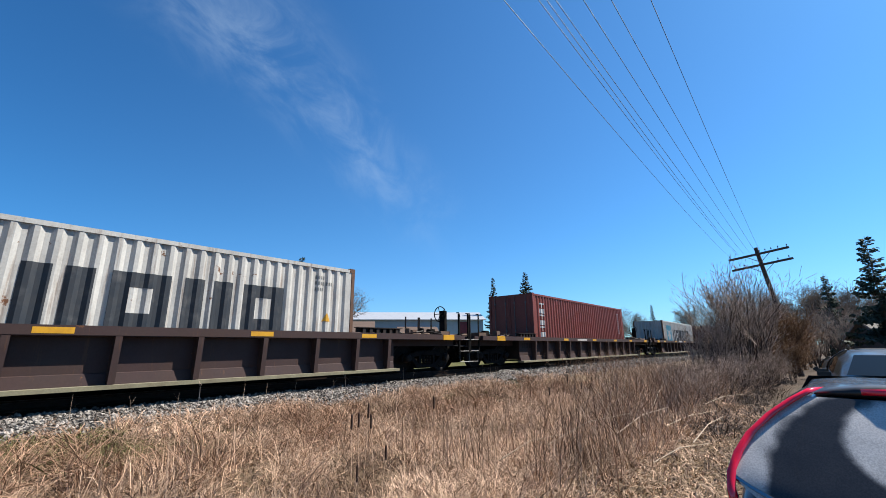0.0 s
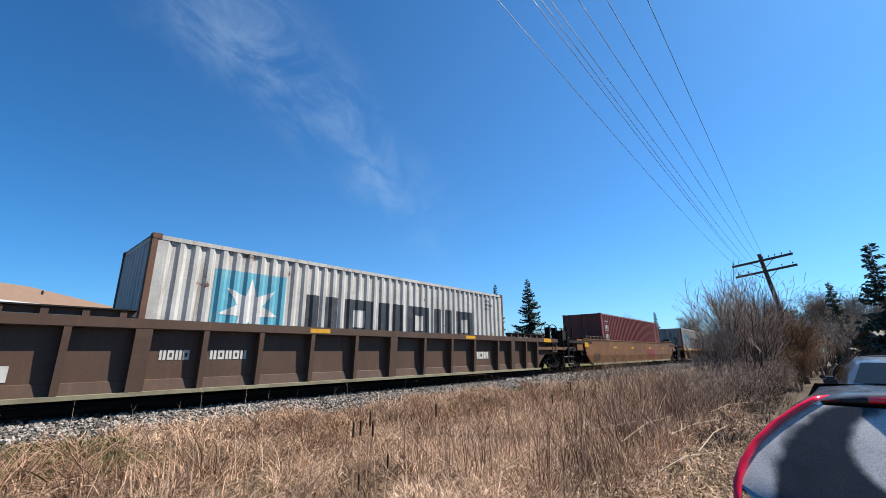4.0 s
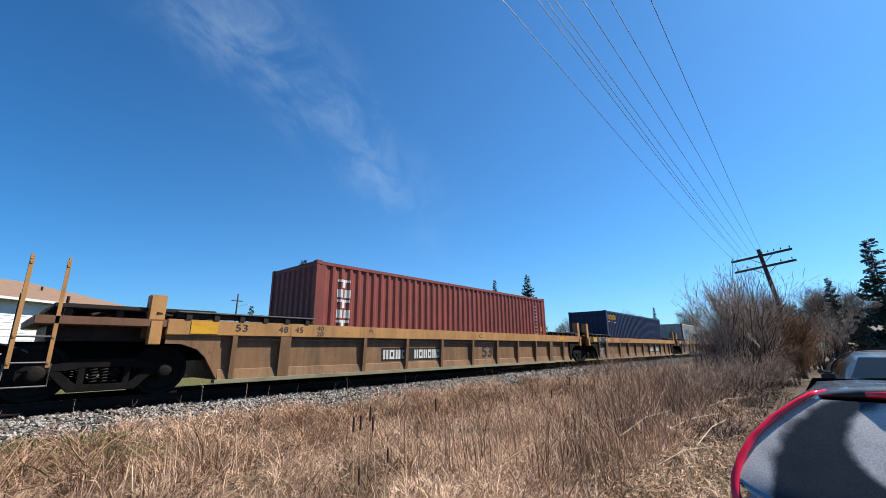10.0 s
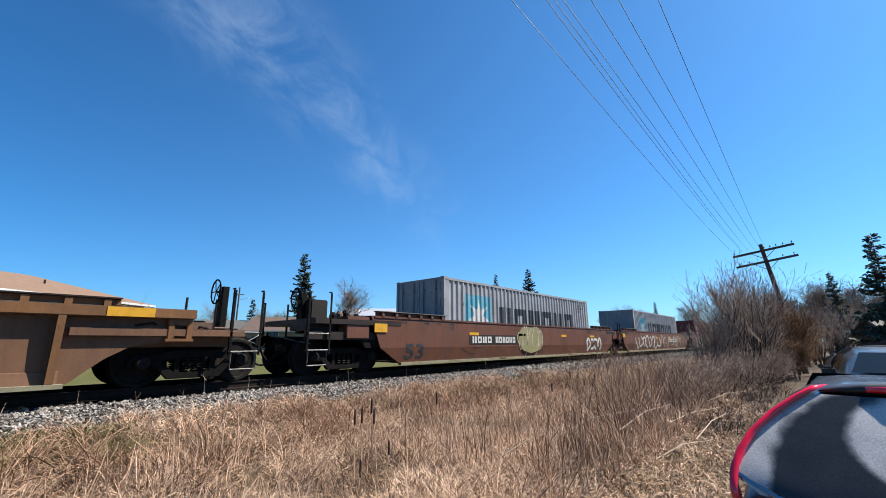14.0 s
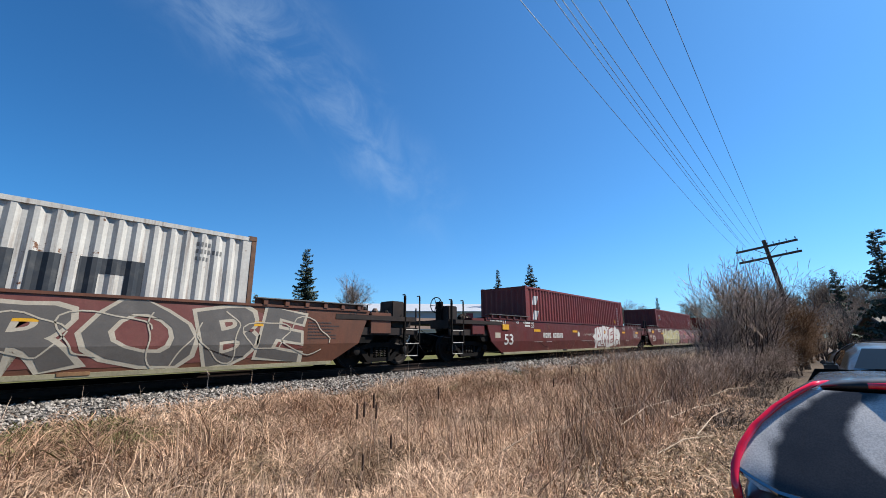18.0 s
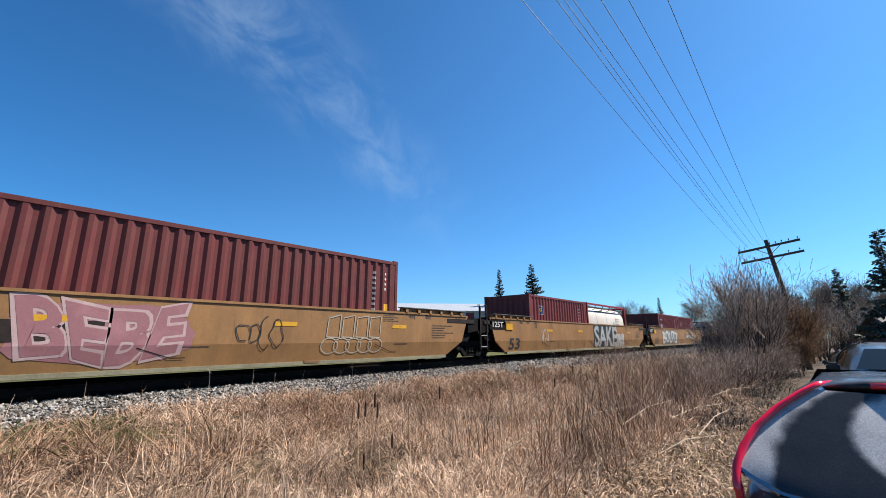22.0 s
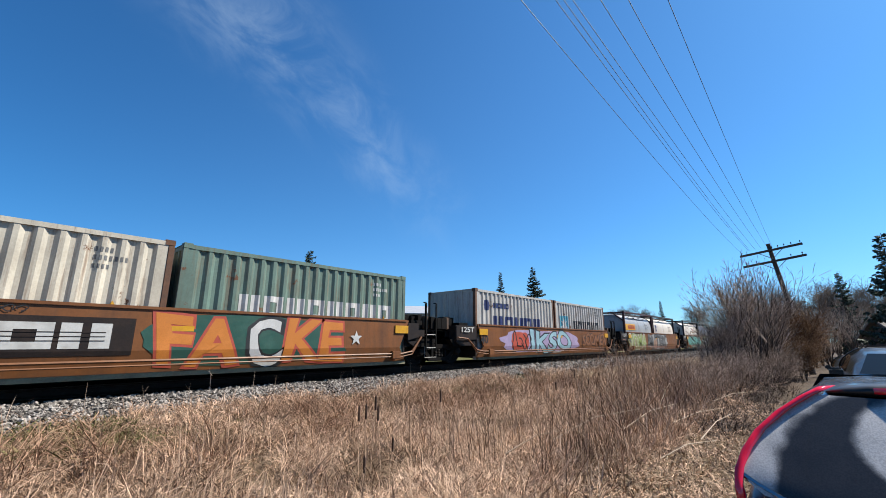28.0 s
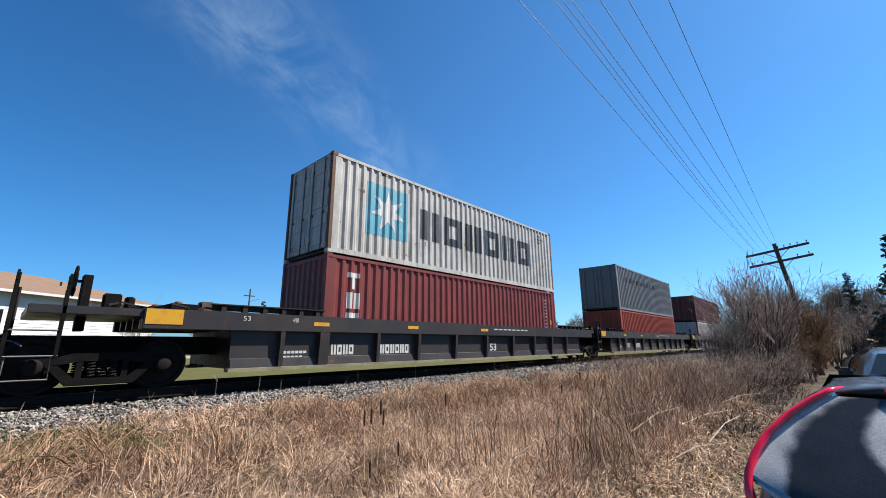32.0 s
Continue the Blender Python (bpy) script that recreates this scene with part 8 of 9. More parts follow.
def house(name, x, y, z, turn, length, depth, wall, rise, roof_mat, wall_mat, hip, over=0.5, windows=(), door=None, step=0.16):
    """A one-storey house; its front runs along local x at local y = 0, the house behind it."""
    h = new(name)
    h.location, h.rotation_euler = (x, y, z), (0, 0, radians(turn))
    bm = B()
    siding_wall(bm, length, -0.3, wall, 0, step)
    bmesh.ops.remove_doubles(bm, verts=bm.verts, dist=0.002)
    box(bm, 0.0, length, 0.02, 0.2, -0.3, wall)
    part("front_wall", bm, wall_mat, h)
    for x0 in (0.0, length - 0.2):
        bm = B()
        box(bm, x0, x0 + 0.2, 0.2, depth, -0.3, wall + (rise * 0.0))
        if not hip:
            prism_pts = [(0.0, wall), (depth / 2, wall + rise - 0.1), (depth, wall)]
            a = [bm.verts.new((x0, p, q)) for p, q in prism_pts]
            b = [bm.verts.new((x0 + 0.2, p, q)) for p, q in prism_pts]
            bm.faces.new(a)
            bm.faces.new(b[::-1])
        part("end_wall", bm, wall_mat, h)
    bm = B()
    box(bm, 0.2, length - 0.2, depth - 0.2, depth, -0.3, wall)
    part("rear_wall", bm, wall_mat, h)
    e0, e1, f0, f1 = -over, length + over, -over, depth + over
    ez = wall - over * rise / (depth / 2) * 0.8
    inset = depth / 2 * 0.9 if hip else 0
    r0, r1, rz = (e0 + inset, depth / 2, wall + rise), (e1 - inset, depth / 2, wall + rise), wall + rise
    bm = B()
    pts = [(e0, f0, ez), (e1, f0, ez), (e1, f1, ez), (e0, f1, ez), r0, r1]
    top = [bm.verts.new(p) for p in pts]
    low = [bm.verts.new((p[0], p[1], p[2] - 0.14)) for p in pts]
    for vs, rev in ((top, 1), (low, -1)):
        for q in ((0, 1, 5, 4), (2, 3, 4, 5), (1, 2, 5), (3, 0, 4)):
            if not hip and len(q) == 3:
                continue
            bm.faces.new([vs[i] for i in q][::rev])
    for i, j in ((0, 1), (1, 2), (2, 3), (3, 0)):
        if hip or (i, j) in ((0, 1), (2, 3)):
            bm.faces.new((top[i], top[j], low[j], low[i]))
    if not hip:
        for i, j in ((1, 5), (5, 2), (3, 4), (4, 0)):
            bm.faces.new((top[i], top[j], low[j], low[i]))
    part("roof", bm, roof_mat, h)
    bm = B()
    box(bm, e0 - 0.02, e1 + 0.02, f0 - 0.06, f0 - 0.01, ez - 0.13, ez - 0.01)
    part("fascia", bm, FASCIA, h)
    for wx, wz, ww, wh in windows:
        w = part("window", box(B(), wx - 0.08, wx + ww + 0.08, -0.06, 0.03, wz - 0.08, wz + wh + 0.08, 0.01), FASCIA, h)
        for k in range(2):
            part("pane", box(B(), wx + k * ww / 2 + 0.02, wx + (k + 1) * ww / 2 - 0.02, -0.075, -0.05, wz, wz + wh), PANE, w)
    if door:
        part("door", box(B(), door[0], door[0] + door[1], -0.05, 0.05, 0.0, door[2], 0.01), door[3], h)
    return h


def build_buildings():
    turn = math.degrees(math.atan2(5.5, 7.47))
    w = Vector((math.cos(radians(turn)), math.sin(radians(turn)), 0))
    right = Vector((6.75, 32.3, 0))
    o = right - w * 17.0
    h = house("white_bungalow", o.x, o.y, 1.15, turn, 17.0, 8.6, 3.2, 1.35, SHINGLE, SIDING, True, 0.45, ((7.0, 1.2, 1.5, 1.0),))
    tagged(h, "white-sided bungalow with tan shingle hip roof behind the track", "house")
    bm = B()
    tube(bm, [(12.6, 2.2, 3.7), (12.6, 2.2, 4.12)], 0.05, 8)
    part("roof_vent", bm, STEEL_DARK, h)
    for x, z in ((16.4, 2.35), (16.9, 2.75)):
        d = part("satellite_dish", lathe(B(), [(0, 0.03), (0.02, 0.2), (0.07, 0.36), (0.08, 0.37), (0.06, 0.3), (0.01, 0.05)], 16, "y", (x, -0.55, z)), GALV, h, "grey satellite dish")
        part("bracket", tube(B(), [(x, -0.5, z), (x, -0.05, z - 0.2)], 0.02, 6), GALV, d)
    b = house("brown_roofed_bungalow", 18.2, 43.5, 1.1, -38, 13.0, 7.5, 2.1, 1.5, BROWN_SHINGLE, surface("beige_siding", (0.42, 0.36, 0.29), 0.7), False, 0.5, ((2, 0.8, 1.2, 1.0), (8, 0.8, 1.2, 1.0)))
    tagged(b, "low bungalow with brown shingle roof among the trees", "house")
    c = house("small_white_house", 36.4, 39.2, 1.1, -35, 5.0, 5.0, 1.9, 1.4, BROWN_SHINGLE, SIDING, False, 0.3)
    tagged(c, "small white house with brown gable roof", "house")
    g = house("grey_roofed_house", 15.6, 47.0, 1.1, -15, 8.0, 6.0, 2.1, 1.2, surface("grey_shingles", (0.12, 0.12, 0.115), 0.9), SIDING, False, 0.4)
    tagged(g, "distant white house with dark grey roof", "house")
    d = house("metal_barn", 35.3, 50.7, 1.2, -42, 21.0, 9.0, 4.6, 1.35, METAL_ROOF, METAL_WALL, False, 0.4, (), (17.4, 1.3, 4.2, surface("dark_red_door", (0.25, 0.02, 0.03), 0.5)), 0.6)
    tagged(d, "long grey-blue metal barn with pale roof and red door", "barn")
    e = house("roadside_house", 42, -11.2, 0.2, 100, 9.0, 7.0, 1.9, 1.1, surface("weathered_roof", (0.19, 0.17, 0.14), 0.9), surface("dark_brown_siding", (0.05, 0.045, 0.04), 0.8), False, 0.4)
    tagged(e, "low dark house with weathered roof down the lane", "house")
    # low fence along the far lawn
    wood = surface("grey_fence_wood", (0.20, 0.17, 0.14), 0.9, 0, (0.12, 0.10, 0.08), 0.4, 6, 40, 0.2)
    f = new("lawn_fence")
    f.location = (-4, 23.5, ground_height(23.5))
    for k in range(8):
        part("post", box(B(), k * 1.9 - 0.05, k * 1.9 + 0.05, -0.05, 0.05, -0.2, 0.8, 0.01), wood, f)
    for z in (0.35, 0.66):
        part("rail", box(B(), -0.1, 13.4, -0.09, -0.05, z, z + 0.13, 0.008), FASCIA, f)
    tagged(f, "low lawn fence with wooden posts and white rails", "fence")
    # utility pole behind the houses
    p = new("utility_pole")
    p.location = (22.0, 56.0, 1.2)
    part("mast", tube(B(), [(0, 0, -0.3), (0.05, 0, 7.9)], 0.13, 8, 0.09), BARK, p)
    part("crossarm", box(B(), -0.7, 0.7, -0.06, 0.06, 6.9, 7.02), BARK, p)
    part("lamp_arm", tube(B(), [(0, 0, 6.2), (1.3, 0, 6.6), (1.8, 0, 6.55)], 0.03, 6), GALV, p)
    tagged(p, "wooden utility pole with lamp arm behind the houses", "utility pole")
    s = bare_plant("garden_shrub", 31, 5, 3.6, 0.03, 4, 0.5, 3, TWIG, 0.4, 2)
    place(s, 4.4, 24.5)
    tagged(s, "leafless garden shrub before the white house", "shrub")


build_buildings()


# ---- leaning pole and wires ----
def build_pole():
    wood = surface("old_pole_wood", (0.13, 0.095, 0.07), 0.9, 0, (0.08, 0.06, 0.045), 0.4, 4, 30, 0.25, 0.004, (4, 4, 0.4))
    glassy = surface("insulator_brown", (0.05, 0.03, 0.025), 0.25)
    wire = surface("wire_grey", (0.06, 0.06, 0.065), 0.6, 0.4)
    px, foot, top = 30.0, 0.50, Vector((0, 0.95, 7.32))
    pole = new("leaning_utility_pole")
    pole.location = (px, foot, 0)
    up = top.normalized()
    across = Vector((0, up.z, -up.y))
    part("mast", tube(B(), [(0, 0, -0.4), top * 0.5, top], 0.15, 10, 0.10), wood, pole)
    ends = []
    for d, ins in ((0.42, 6), (1.08, 4)):
        c = up * (7.38 - d)
        bm = B()
        a, b = c + across * -1.47, c + across * 1.47
        x = Vector((1, 0, 0)) * 0.05
        n = up * 0.06
        vs = [bm.verts.new(p + sx * x + sn * n + Vector((-0.14, 0, 0))) for p in (a, b) for sx in (-1, 1) for sn in (-1, 1)]
        for q in ((0, 1, 3, 2), (4, 6, 7, 5), (0, 4, 5, 1), (2, 3, 7, 6), (0, 2, 6, 4), (1, 5, 7, 3)):
            bm.faces.new([vs[i] for i in q])
        arm = part("crossarm", bm, wood, pole)
        for s in (-1, 1):
            part("arm_brace", tube(B(), [c + across * 0.62 * s + Vector((-0.14, 0, 0)), c - up * 0.5 + Vector((-0.12, 0, 0))], 0.018, 5), GALV, pole)
        spots = (-1.38, -0.98, -0.66, -0.38, -0.1, 1.38) if ins == 6 else (-1.3, -0.8, 0.8, 1.3)
        for s in spots:
            p = c + across * s + up * 0.06 + Vector((-0.14, 0, 0))
            i = part("insulator", lathe(B(), [(0, 0.012), (0.07, 0.012), (0.08, 0.034), (0.11, 0.034), (0.125, 0.022), (0.155, 0.022), (0.165, 0.008)], 8, "z", p), glassy, arm)
            ends.append((p, s, ins))
    tagged(pole, "old wooden utility pole leaning over, with two crossarms", "utility pole")
    # wires from this pole back over the lane to the next one
    near = [(-1.38, 2.58, 4.74), (-0.98, 2.19, 4.89), (-0.92, 2.10, 4.95), (-0.66, 2.0, 5.07), (-0.38, 1.69, 5.36), (-0.1, 1.38, 5.65), (0.12, 0.94, 6.06)]
    c = up * (7.38 - 0.42)
    for s, ry, rx in near:
        p = Vector((px - 0.14, foot + c.y + (-s) * across.y, c.z + (-s) * across.z + 0.2))
        k = (p.z - 0.55 - 1.7) / 5.0
        mid = Vector((rx * k, ry * k, 1.7 + 5.0 * k))
        slope = (p.y - mid.y) / (p.x - mid.x)
        x0 = -16.0
        far_end = Vector((x0, p.y + slope * (x0 - p.x), p.z + 0.25))
        t_mid = (mid.x - p.x) / (x0 - p.x)
        sag = (p.z + (far_end.z - p.z) * t_mid - mid.z) / (4 * t_mid * (1 - t_mid))
        pts = [p.lerp(far_end, t) - Vector((0, 0, 4 * sag * t * (1 - t))) for t in np.linspace(0, 1, 28)]
        o = part("overhead_wire", tube(B(), pts, 0.0052, 5), wire)
        tagged(o, "thin dark overhead wire slung between poles", "wire", "overhead wires")
    back = copy_thing(pole, pose(-16.0, -0.35, 0))
    # a farther pole of the same line
    f = copy_thing(pole, pose(74.0, 1.2, 0))


build_pole()


# ---- parked vehicles ----
CAR_GREY = surface("silver_grey_car_paint", (0.19, 0.20, 0.22), 0.3, 0.5, (0.17, 0.18, 0.20), 0.2, 2, 200, 0.03, coat=0.8)
CAR_DARK = surface("dark_blue_grey_car_paint", (0.045, 0.048, 0.052), 0.4, 0.1, (0.035, 0.037, 0.04), 0.2, 2, 200, 0.03, coat=0.35)
CAR_BLACK = surface("black_car_trim", (0.012, 0.012, 0.013), 0.45, 0, (0.02, 0.02, 0.02), 0.2, 5, 100, 0.1)
TYRE = surface("tyre_rubber", (0.02, 0.02, 0.02), 0.9, 0, (0.035, 0.033, 0.03), 0.3, 8, 60, 0.2)
CHROME = surface("chrome_trim", (0.7, 0.7, 0.7), 0.12, 1.0, (0.6, 0.6, 0.6), 0.2, 5, 50, 0.03)
TAIL_RED = surface("red_tail_lens", (1.35, 0.012, 0.05), 0.12, 0, (1.0, 0.01, 0.04), 0.4, 6, 30, 0.05, coat=1.0)


def dusty_glass():
    """Tinted glass under a film of road dust, which the wiper has cleared in one broad arc."""
    m = bpy.data.materials.new("dusty_tinted_glass")
    m.use_nodes = True
    nt = m.node_tree
    b = nt.nodes["Principled BSDF"]
    n = nt.nodes.new
    co = n("ShaderNodeTexCoord")
    def reach(y, z):
        """Distance over the sloping glass from a point of it."""
        flat, ln = n("ShaderNodeVectorMath"), n("ShaderNodeVectorMath")
        flat.operation, ln.operation = "MULTIPLY_ADD", "LENGTH"
        flat.inputs[1].default_value, flat.inputs[2].default_value = (0.0, 1.0, 1.45), (0.0, -y, -1.45 * z)
        link(nt, co.outputs["Object"], flat.inputs[0])
        link(nt, flat.outputs[0], ln.inputs[0])
        return ln.outputs["Value"]

    def nz(scale, detail):
        t = n("ShaderNodeTexNoise")
        t.inputs["Scale"].default_value, t.inputs["Detail"].default_value = scale, detail
        link(nt, co.outputs["Object"], t.inputs["Vector"])
        return t.outputs[0]

    def ramp(v, lo, hi, a_, b_):
        r = n("ShaderNodeMapRange")
        r.interpolation_type = "SMOOTHSTEP"
        link(nt, v, r.inputs["Value"])
        for key, val in zip(("From Min", "From Max", "To Min", "To Max"), (lo, hi, a_, b_)):
            r.inputs[key].default_value = val
        return r.outputs[0]

    def calc(op, x, y):
        c = n("ShaderNodeMath")
        c.operation = op
        for key, v in enumerate((x, y)):
            if isinstance(v, float):
                c.inputs[key].default_value = v
            else:
                link(nt, v, c.inputs[key])
        return c.outputs[0]
    wobble = calc("MULTIPLY", calc("SUBTRACT", nz(6.0, 4), 0.5), 0.10)
    film = calc("MAXIMUM", ramp(calc("ADD", reach(0.24, 1.27), wobble), 0.21, 0.26, 1.0, 0.06), ramp(calc("ADD", reach(0.10, 1.06), wobble), 0.65, 0.71, 0.06, 1.0))
    film = calc("MULTIPLY", film, calc("MULTIPLY", ramp(nz(5.0, 6), 0.25, 0.7, 0.65, 1.0), ramp(nz(160.0, 2), 0.3, 0.7, 0.75, 1.1)))
    mix = n("ShaderNodeMix")
    mix.data_type = "RGBA"
    link(nt, film, mix.inputs["Factor"])
    mix.inputs["A"].default_value, mix.inputs["B"].default_value = (0.006, 0.007, 0.009, 1), (0.55, 0.535, 0.51, 1)
    link(nt, mix.outputs["Result"], b.inputs["Base Color"])
    link(nt, ramp(film, 0.0, 1.0, 0.03, 0.5), b.inputs["Roughness"])
    b.inputs["IOR"].default_value = 1.5
    return m


DUSTY_GLASS = dusty_glass()


def loft(bm, stations, closed=True):
    """Skins rows of points, one row a station."""
    rows_ = [[bm.verts.new(p) for p in st] for st in stations]
    n = len(rows_[0])
    for a, b in zip(rows_, rows_[1:]):
        for k in range(n if closed else n - 1):
            bm.faces.new((a[k], a[(k + 1) % n], b[(k + 1) % n], b[k]))
    bm.faces.new(rows_[0][::-1])
    bm.faces.new(rows_[-1])
    return bm


def car_section(x, low, belt, top, half_low, half_belt, half_top, n=5):
    """A rounded closed outline across the car at x."""
    pts = [(-half_low * 0.92, low), (-half_low, low + 0.12), (-half_belt, (low + belt) / 2 + 0.1), (-half_belt * 0.985, belt - 0.03), (-half_belt * 0.955, belt)]
    if top > belt + 0.02:
        pts += [(-(half_belt * 0.45 + half_top * 0.55), belt + (top - belt) * 0.55), (-half_top, top - 0.09), (-half_top * 0.9, top - 0.025), (-half_top * 0.5, top)]
    else:
        pts += [(-half_belt * 0.9, belt + 0.005), (-half_belt * 0.8, belt + 0.012), (-half_belt * 0.6, belt + 0.02), (-half_belt * 0.3, belt + 0.025)]
    pts = pts + [(-y, z) for y, z in pts[::-1]]
    return [(x, y, z) for y, z in pts]


def wheel_part(car, x, y, r=0.34):
    w = part("wheel", lathe(B(), [(-0.11, r * 0.6), (-0.11, r * 0.93), (-0.08, r), (0.08, r), (0.11, r * 0.93), (0.11, r * 0.6)], 24, "y"), TYRE, car)
    w.location = (x, y, r)
    part("rim", lathe(B(), [(-0.10, 0.05), (-0.07, r * 0.5), (-0.10, r * 0.64), (0.10, r * 0.64), (0.07, r * 0.5), (0.10, 0.05)], 20, "y"), GALV, w)
    return w


def suv(paint, label, x, y, turn, scale=1.0, mirrors=True, lamp_mat=None):
    """A five-door crossover: x = 0 at the tail, the nose towards +x."""
    c = new("parked_suv")
    st = [(0.00, 0.42, 0.86, 0.86, 0.80, 0.84, 0.5), (0.03, 0.34, 0.94, 0.98, 0.84, 0.88, 0.66), (0.12, 0.30, 1.0, 1.09, 0.86, 0.90, 0.74), (0.50, 0.28, 1.03, 1.475, 0.88, 0.91, 0.58),
          (0.66, 0.27, 1.03, 1.485, 0.88, 0.91, 0.58), (1.5, 0.26, 1.02, 1.46, 0.89, 0.92, 0.60), (2.4, 0.26, 1.01, 1.43, 0.89, 0.92, 0.60), (2.9, 0.26, 0.99, 1.38, 0.89, 0.91, 0.60),
          (3.45, 0.26, 0.98, 1.06, 0.88, 0.90, 0.70), (3.6, 0.26, 0.97, 0.97, 0.88, 0.89, 0.7), (4.2, 0.28, 0.88, 0.88, 0.85, 0.84, 0.6), (4.45, 0.34, 0.76, 0.76, 0.76, 0.74, 0.5), (4.52, 0.42, 0.66, 0.66, 0.68, 0.66, 0.4)]
    bm = loft(B(), [car_section(*s) for s in st])
    body = part("body", bm, paint, c, smooth=True)
    # tailgate glass
    zs, hw_, xs_ = (1.0, 1.06, 1.12, 1.2, 1.31, 1.4, 1.44), (0.81, 0.895, 0.895, 0.862, 0.775, 0.675, 0.62), (0.00, 0.045, 0.10, 0.175, 0.275, 0.36, 0.40)
    rows_ = []
    for z in np.linspace(1.0, 1.44, 12):
        hw, xx = float(np.interp(z, zs, hw_)), float(np.interp(z, zs, xs_))
        rows_.append([(xx - 0.03 + 0.045 * abs(s) ** 4, s * hw, z + 0.045 * max(0, abs(s) - 0.6) * (1.44 - z) / 0.44) for s in np.linspace(-1, 1, 13)])
    bm = B()
    g = [[bm.verts.new(p) for p in r] for r in rows_]
    for a, b in zip(g, g[1:]):
        for i in range(12):
            bm.faces.new((a[i], a[i + 1], b[i + 1], b[i]))
    part("rear_window", bm, DUSTY_GLASS, c, "dusty tinted rear window", smooth=True)
    for s in (-1, 1):
        pts = [(0.02, s * 0.905, 0.94), (0.05, s * 0.918, 1.03), (0.10, s * 0.915, 1.10), (0.17, s * 0.885, 1.18), (0.25, s * 0.83, 1.265), (0.33, s * 0.74, 1.355), (0.40, s * 0.64, 1.43), (0.45, s * 0.56, 1.478)]
        bm = B()
        ring = []
        for k, (a, b, z) in enumerate(pts):
            w = 0.022 + 0.006 * k
            ring.append([(a - 0.035, b + s * 0.004, z), (a + 0.05, b + s * 0.012, z - 0.01), (a + 0.07, b - s * 0.02, z), (a - 0.02, b - s * w, z + 0.01)])
        loft(bm, ring)
        part("tail_lamp", bm, lamp_mat or TAIL_RED, c, "long tail lamp", smooth=True)
        tr = [(0.085, s * 0.91, 1.09), (0.045, s * 0.825, 1.05), (0.01, s * 0.745, 1.02), (-0.03, s * 0.5, 0.995), (-0.04, 0, 0.985)]
        part("window_trim", tube(B(), tr, 0.014, 6), CHROME, c, "chrome trim strip")
        if mirrors:
            part("mirror", box(B(), 3.0, 3.16, *sorted((s * 0.93, s * 1.12)), 1.0, 1.16, 0.04), CAR_BLACK, c)
        side = [(0.66, 1.07), (0.9, 1.33), (1.6, 1.36), (2.4, 1.33), (3.0, 1.08)]
        bm = B()
        vs = [bm.verts.new((a, s * (0.905 - 0.27 * max(0, z - 1.05) / 0.5 + 0.012), z)) for a, z in side]
        bm.faces.new(vs)
        part("side_window", bm, GLASS_DARK, c)
        lamp = part("headlamp", box(B(), 4.12, 4.44, *sorted((s * 0.52, s * 0.80)), 0.68, 0.80, 0.04), CHROME, c)
        part("lens", box(B(), 4.40, 4.455, *sorted((s * 0.54, s * 0.78)), 0.69, 0.79, 0.02), GLASS_DARK, lamp)
        for wx in (0.85, 3.62):
            wheel_part(c, wx, s * 0.82)
    prof = [(0.375, 1.445), (0.36, 1.475), (0.375, 1.498), (0.42, 1.505), (0.50, 1.506), (0.56, 1.498), (0.56, 1.47), (0.5, 1.44)]
    bm = loft(B(), [[(px_ + 0.10 * abs(q) ** 3, 0.54 * q, 1.445 + (pz - 1.445) * (1 - 0.85 * q ** 4)) for px_, pz in prof] for q in np.linspace(-1, 1, 15)])
    sp = part("spoiler", bm, CAR_BLACK, c, "black gloss roof spoiler", smooth=True)
    bm = loft(B(), [[(px_ + 0.10 * abs(q) ** 3 - 0.004, 0.54 * q, 1.445 + (pz - 1.445) * (1 - 0.85 * q ** 4)) for px_, pz in ((0.362, 1.462), (0.358, 1.478), (0.368, 1.494), (0.40, 1.49), (0.40, 1.465))] for q in np.linspace(-0.72, 0.68, 9)])
    part("brake_lamp", bm, TAIL_RED, sp, "red high brake lamp", smooth=True)
    wind = B()
    v = [wind.verts.new(p) for p in ((3.50, -0.74, 1.085), (3.50, 0.74, 1.085), (2.94, 0.57, 1.405), (2.94, -0.57, 1.405))]
    wind.faces.new(v)
    part("windscreen", wind, GLASS_DARK, c)
    part("grille", box(B(), 4.44, 4.54, -0.45, 0.45, 0.5, 0.66, 0.02), CAR_BLACK, c)
    part("bumper", box(B(), -0.05, 0.14, -0.80, 0.80, 0.34, 0.62, 0.05), CAR_BLACK, c)
    part("wiper", tube(B(), [(-0.03, 0.05, 1.03), (0.02, -0.3, 1.12)], 0.012, 5), CAR_BLACK, c)
    c.location, c.rotation_euler, c.scale = (x, y, 0.0), (0, 0, radians(turn)), (scale,) * 3
    tagged(c, label, "car", "cars parked along the lane")
    return c


suv(CAR_GREY, "silver-grey crossover with long red tail lamps, parked on gravel", 2.48, -0.52, 0, mirrors=False)
suv(CAR_DARK, "dark blue-grey crossover facing up the lane, parked", 14.3, -1.22, 180, 1.06, True, CAR_BLACK)
suv(CAR_DARK, "dark crossover parked farther down the gravel lane", 20.5, -0.95, 180, 0.86, True, CAR_BLACK)


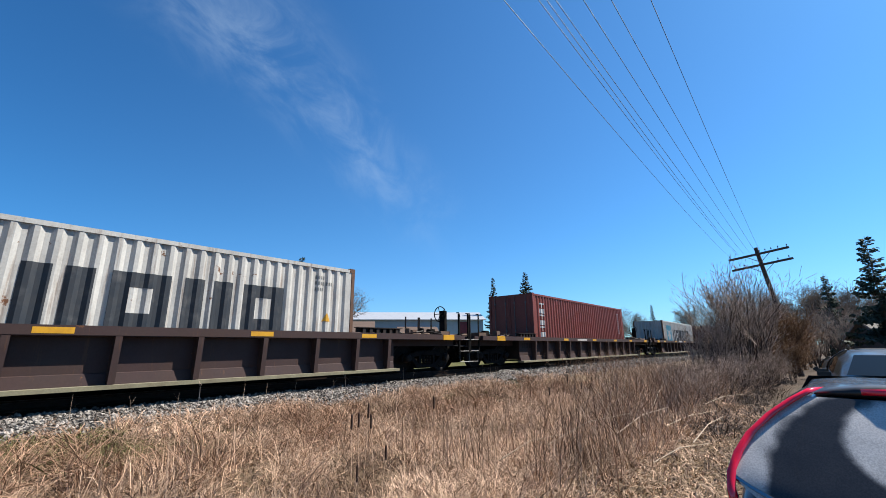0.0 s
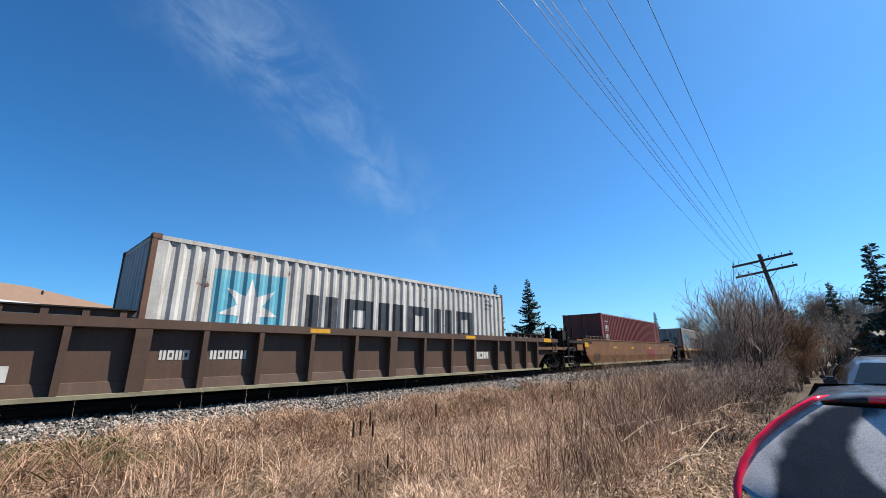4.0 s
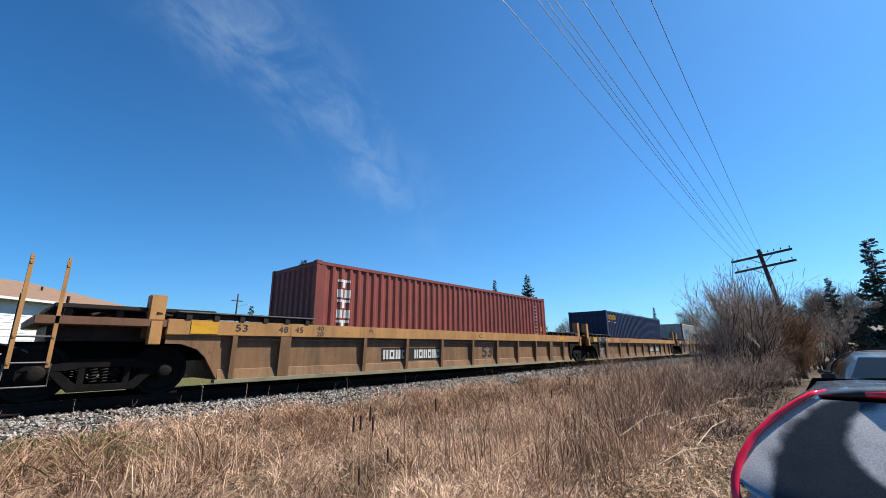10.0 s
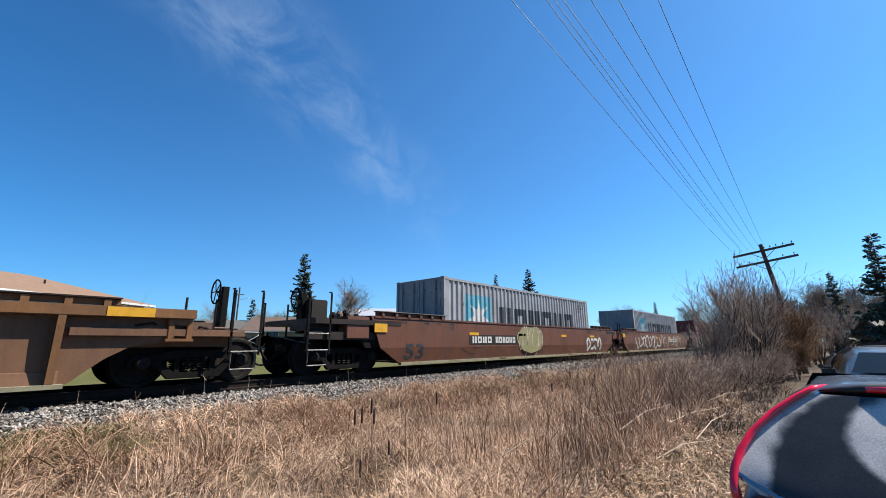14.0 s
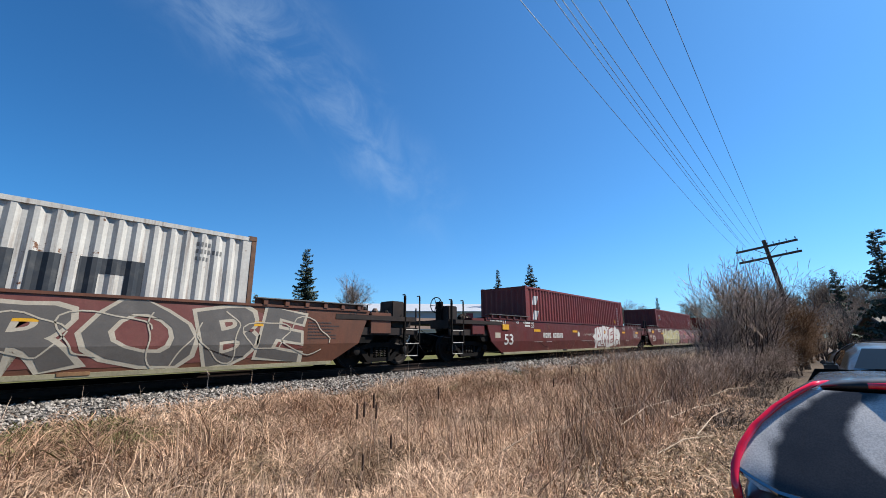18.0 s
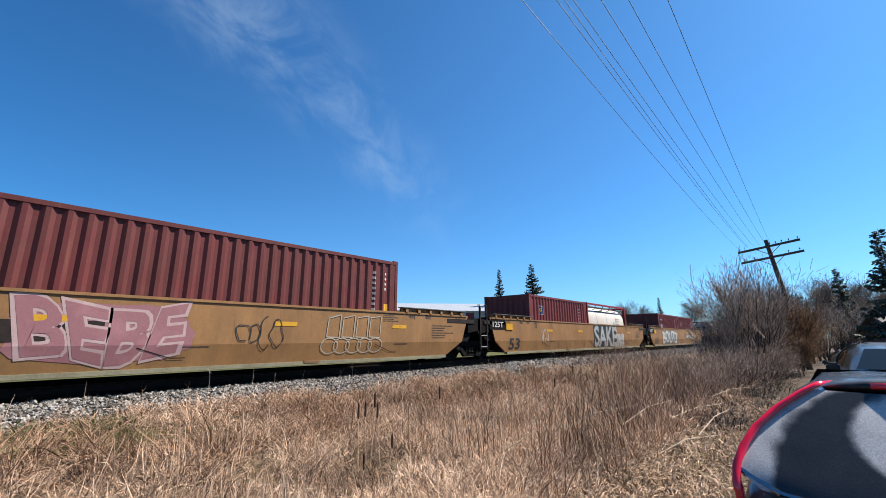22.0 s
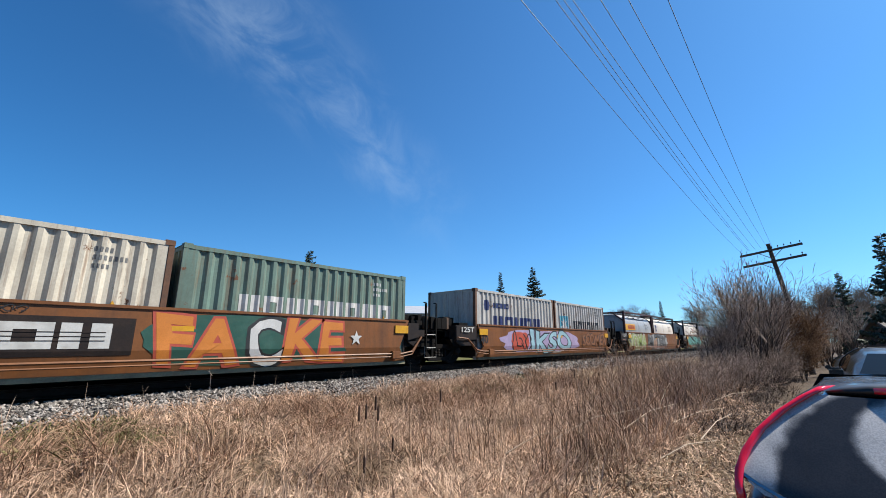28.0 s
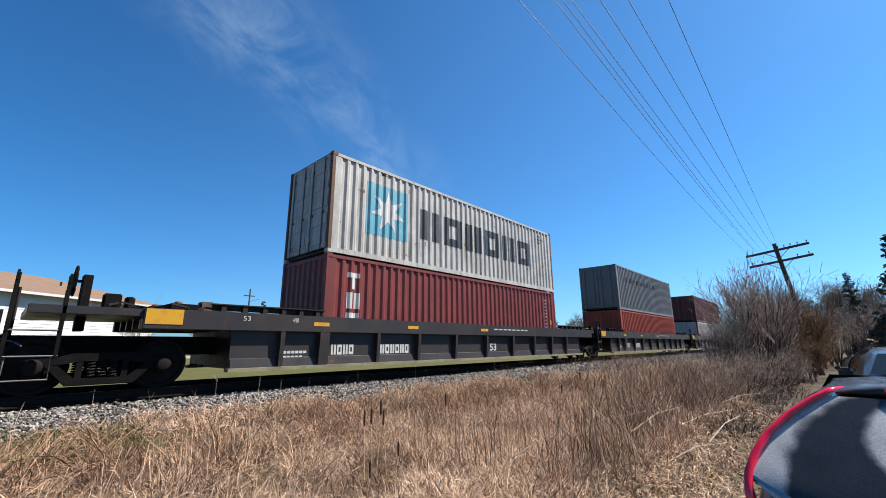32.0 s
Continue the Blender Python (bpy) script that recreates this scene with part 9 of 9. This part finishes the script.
# ---- what moves ----
def motions():
    """The train runs through, its wheels turn."""
    times = [0, 4, 8, 12, 16, 20, 24, 28, 32]
    for thing, u, z in CAR_THINGS:
        walk(thing, [(t, pose(u - train_way(t), TRACK_Y, z)) for t in times])
    for thing, u, z in CONTAINER_THINGS:
        walk(thing, [(t, pose(u - train_way(t), TRACK_Y, z)) for t in times])
    # all wheels turn alike: one set of keys serves every wheelset
    turns = [(k / FPS, pose(0, 0, 0, 0, -math.degrees(train_way(k / FPS) - train_way(0)) / WHEEL_R, 0)) for k in range(32 * FPS + 1)]
    walk(WHEELSETS[0], turns)
    keys = WHEELSETS[0].animation_data
    for w in WHEELSETS[1:]:
        w.rotation_mode = "QUATERNION"
        own = w.animation_data_create()
        own.action = keys.action
        own.action_slot = keys.action_slot


motions()
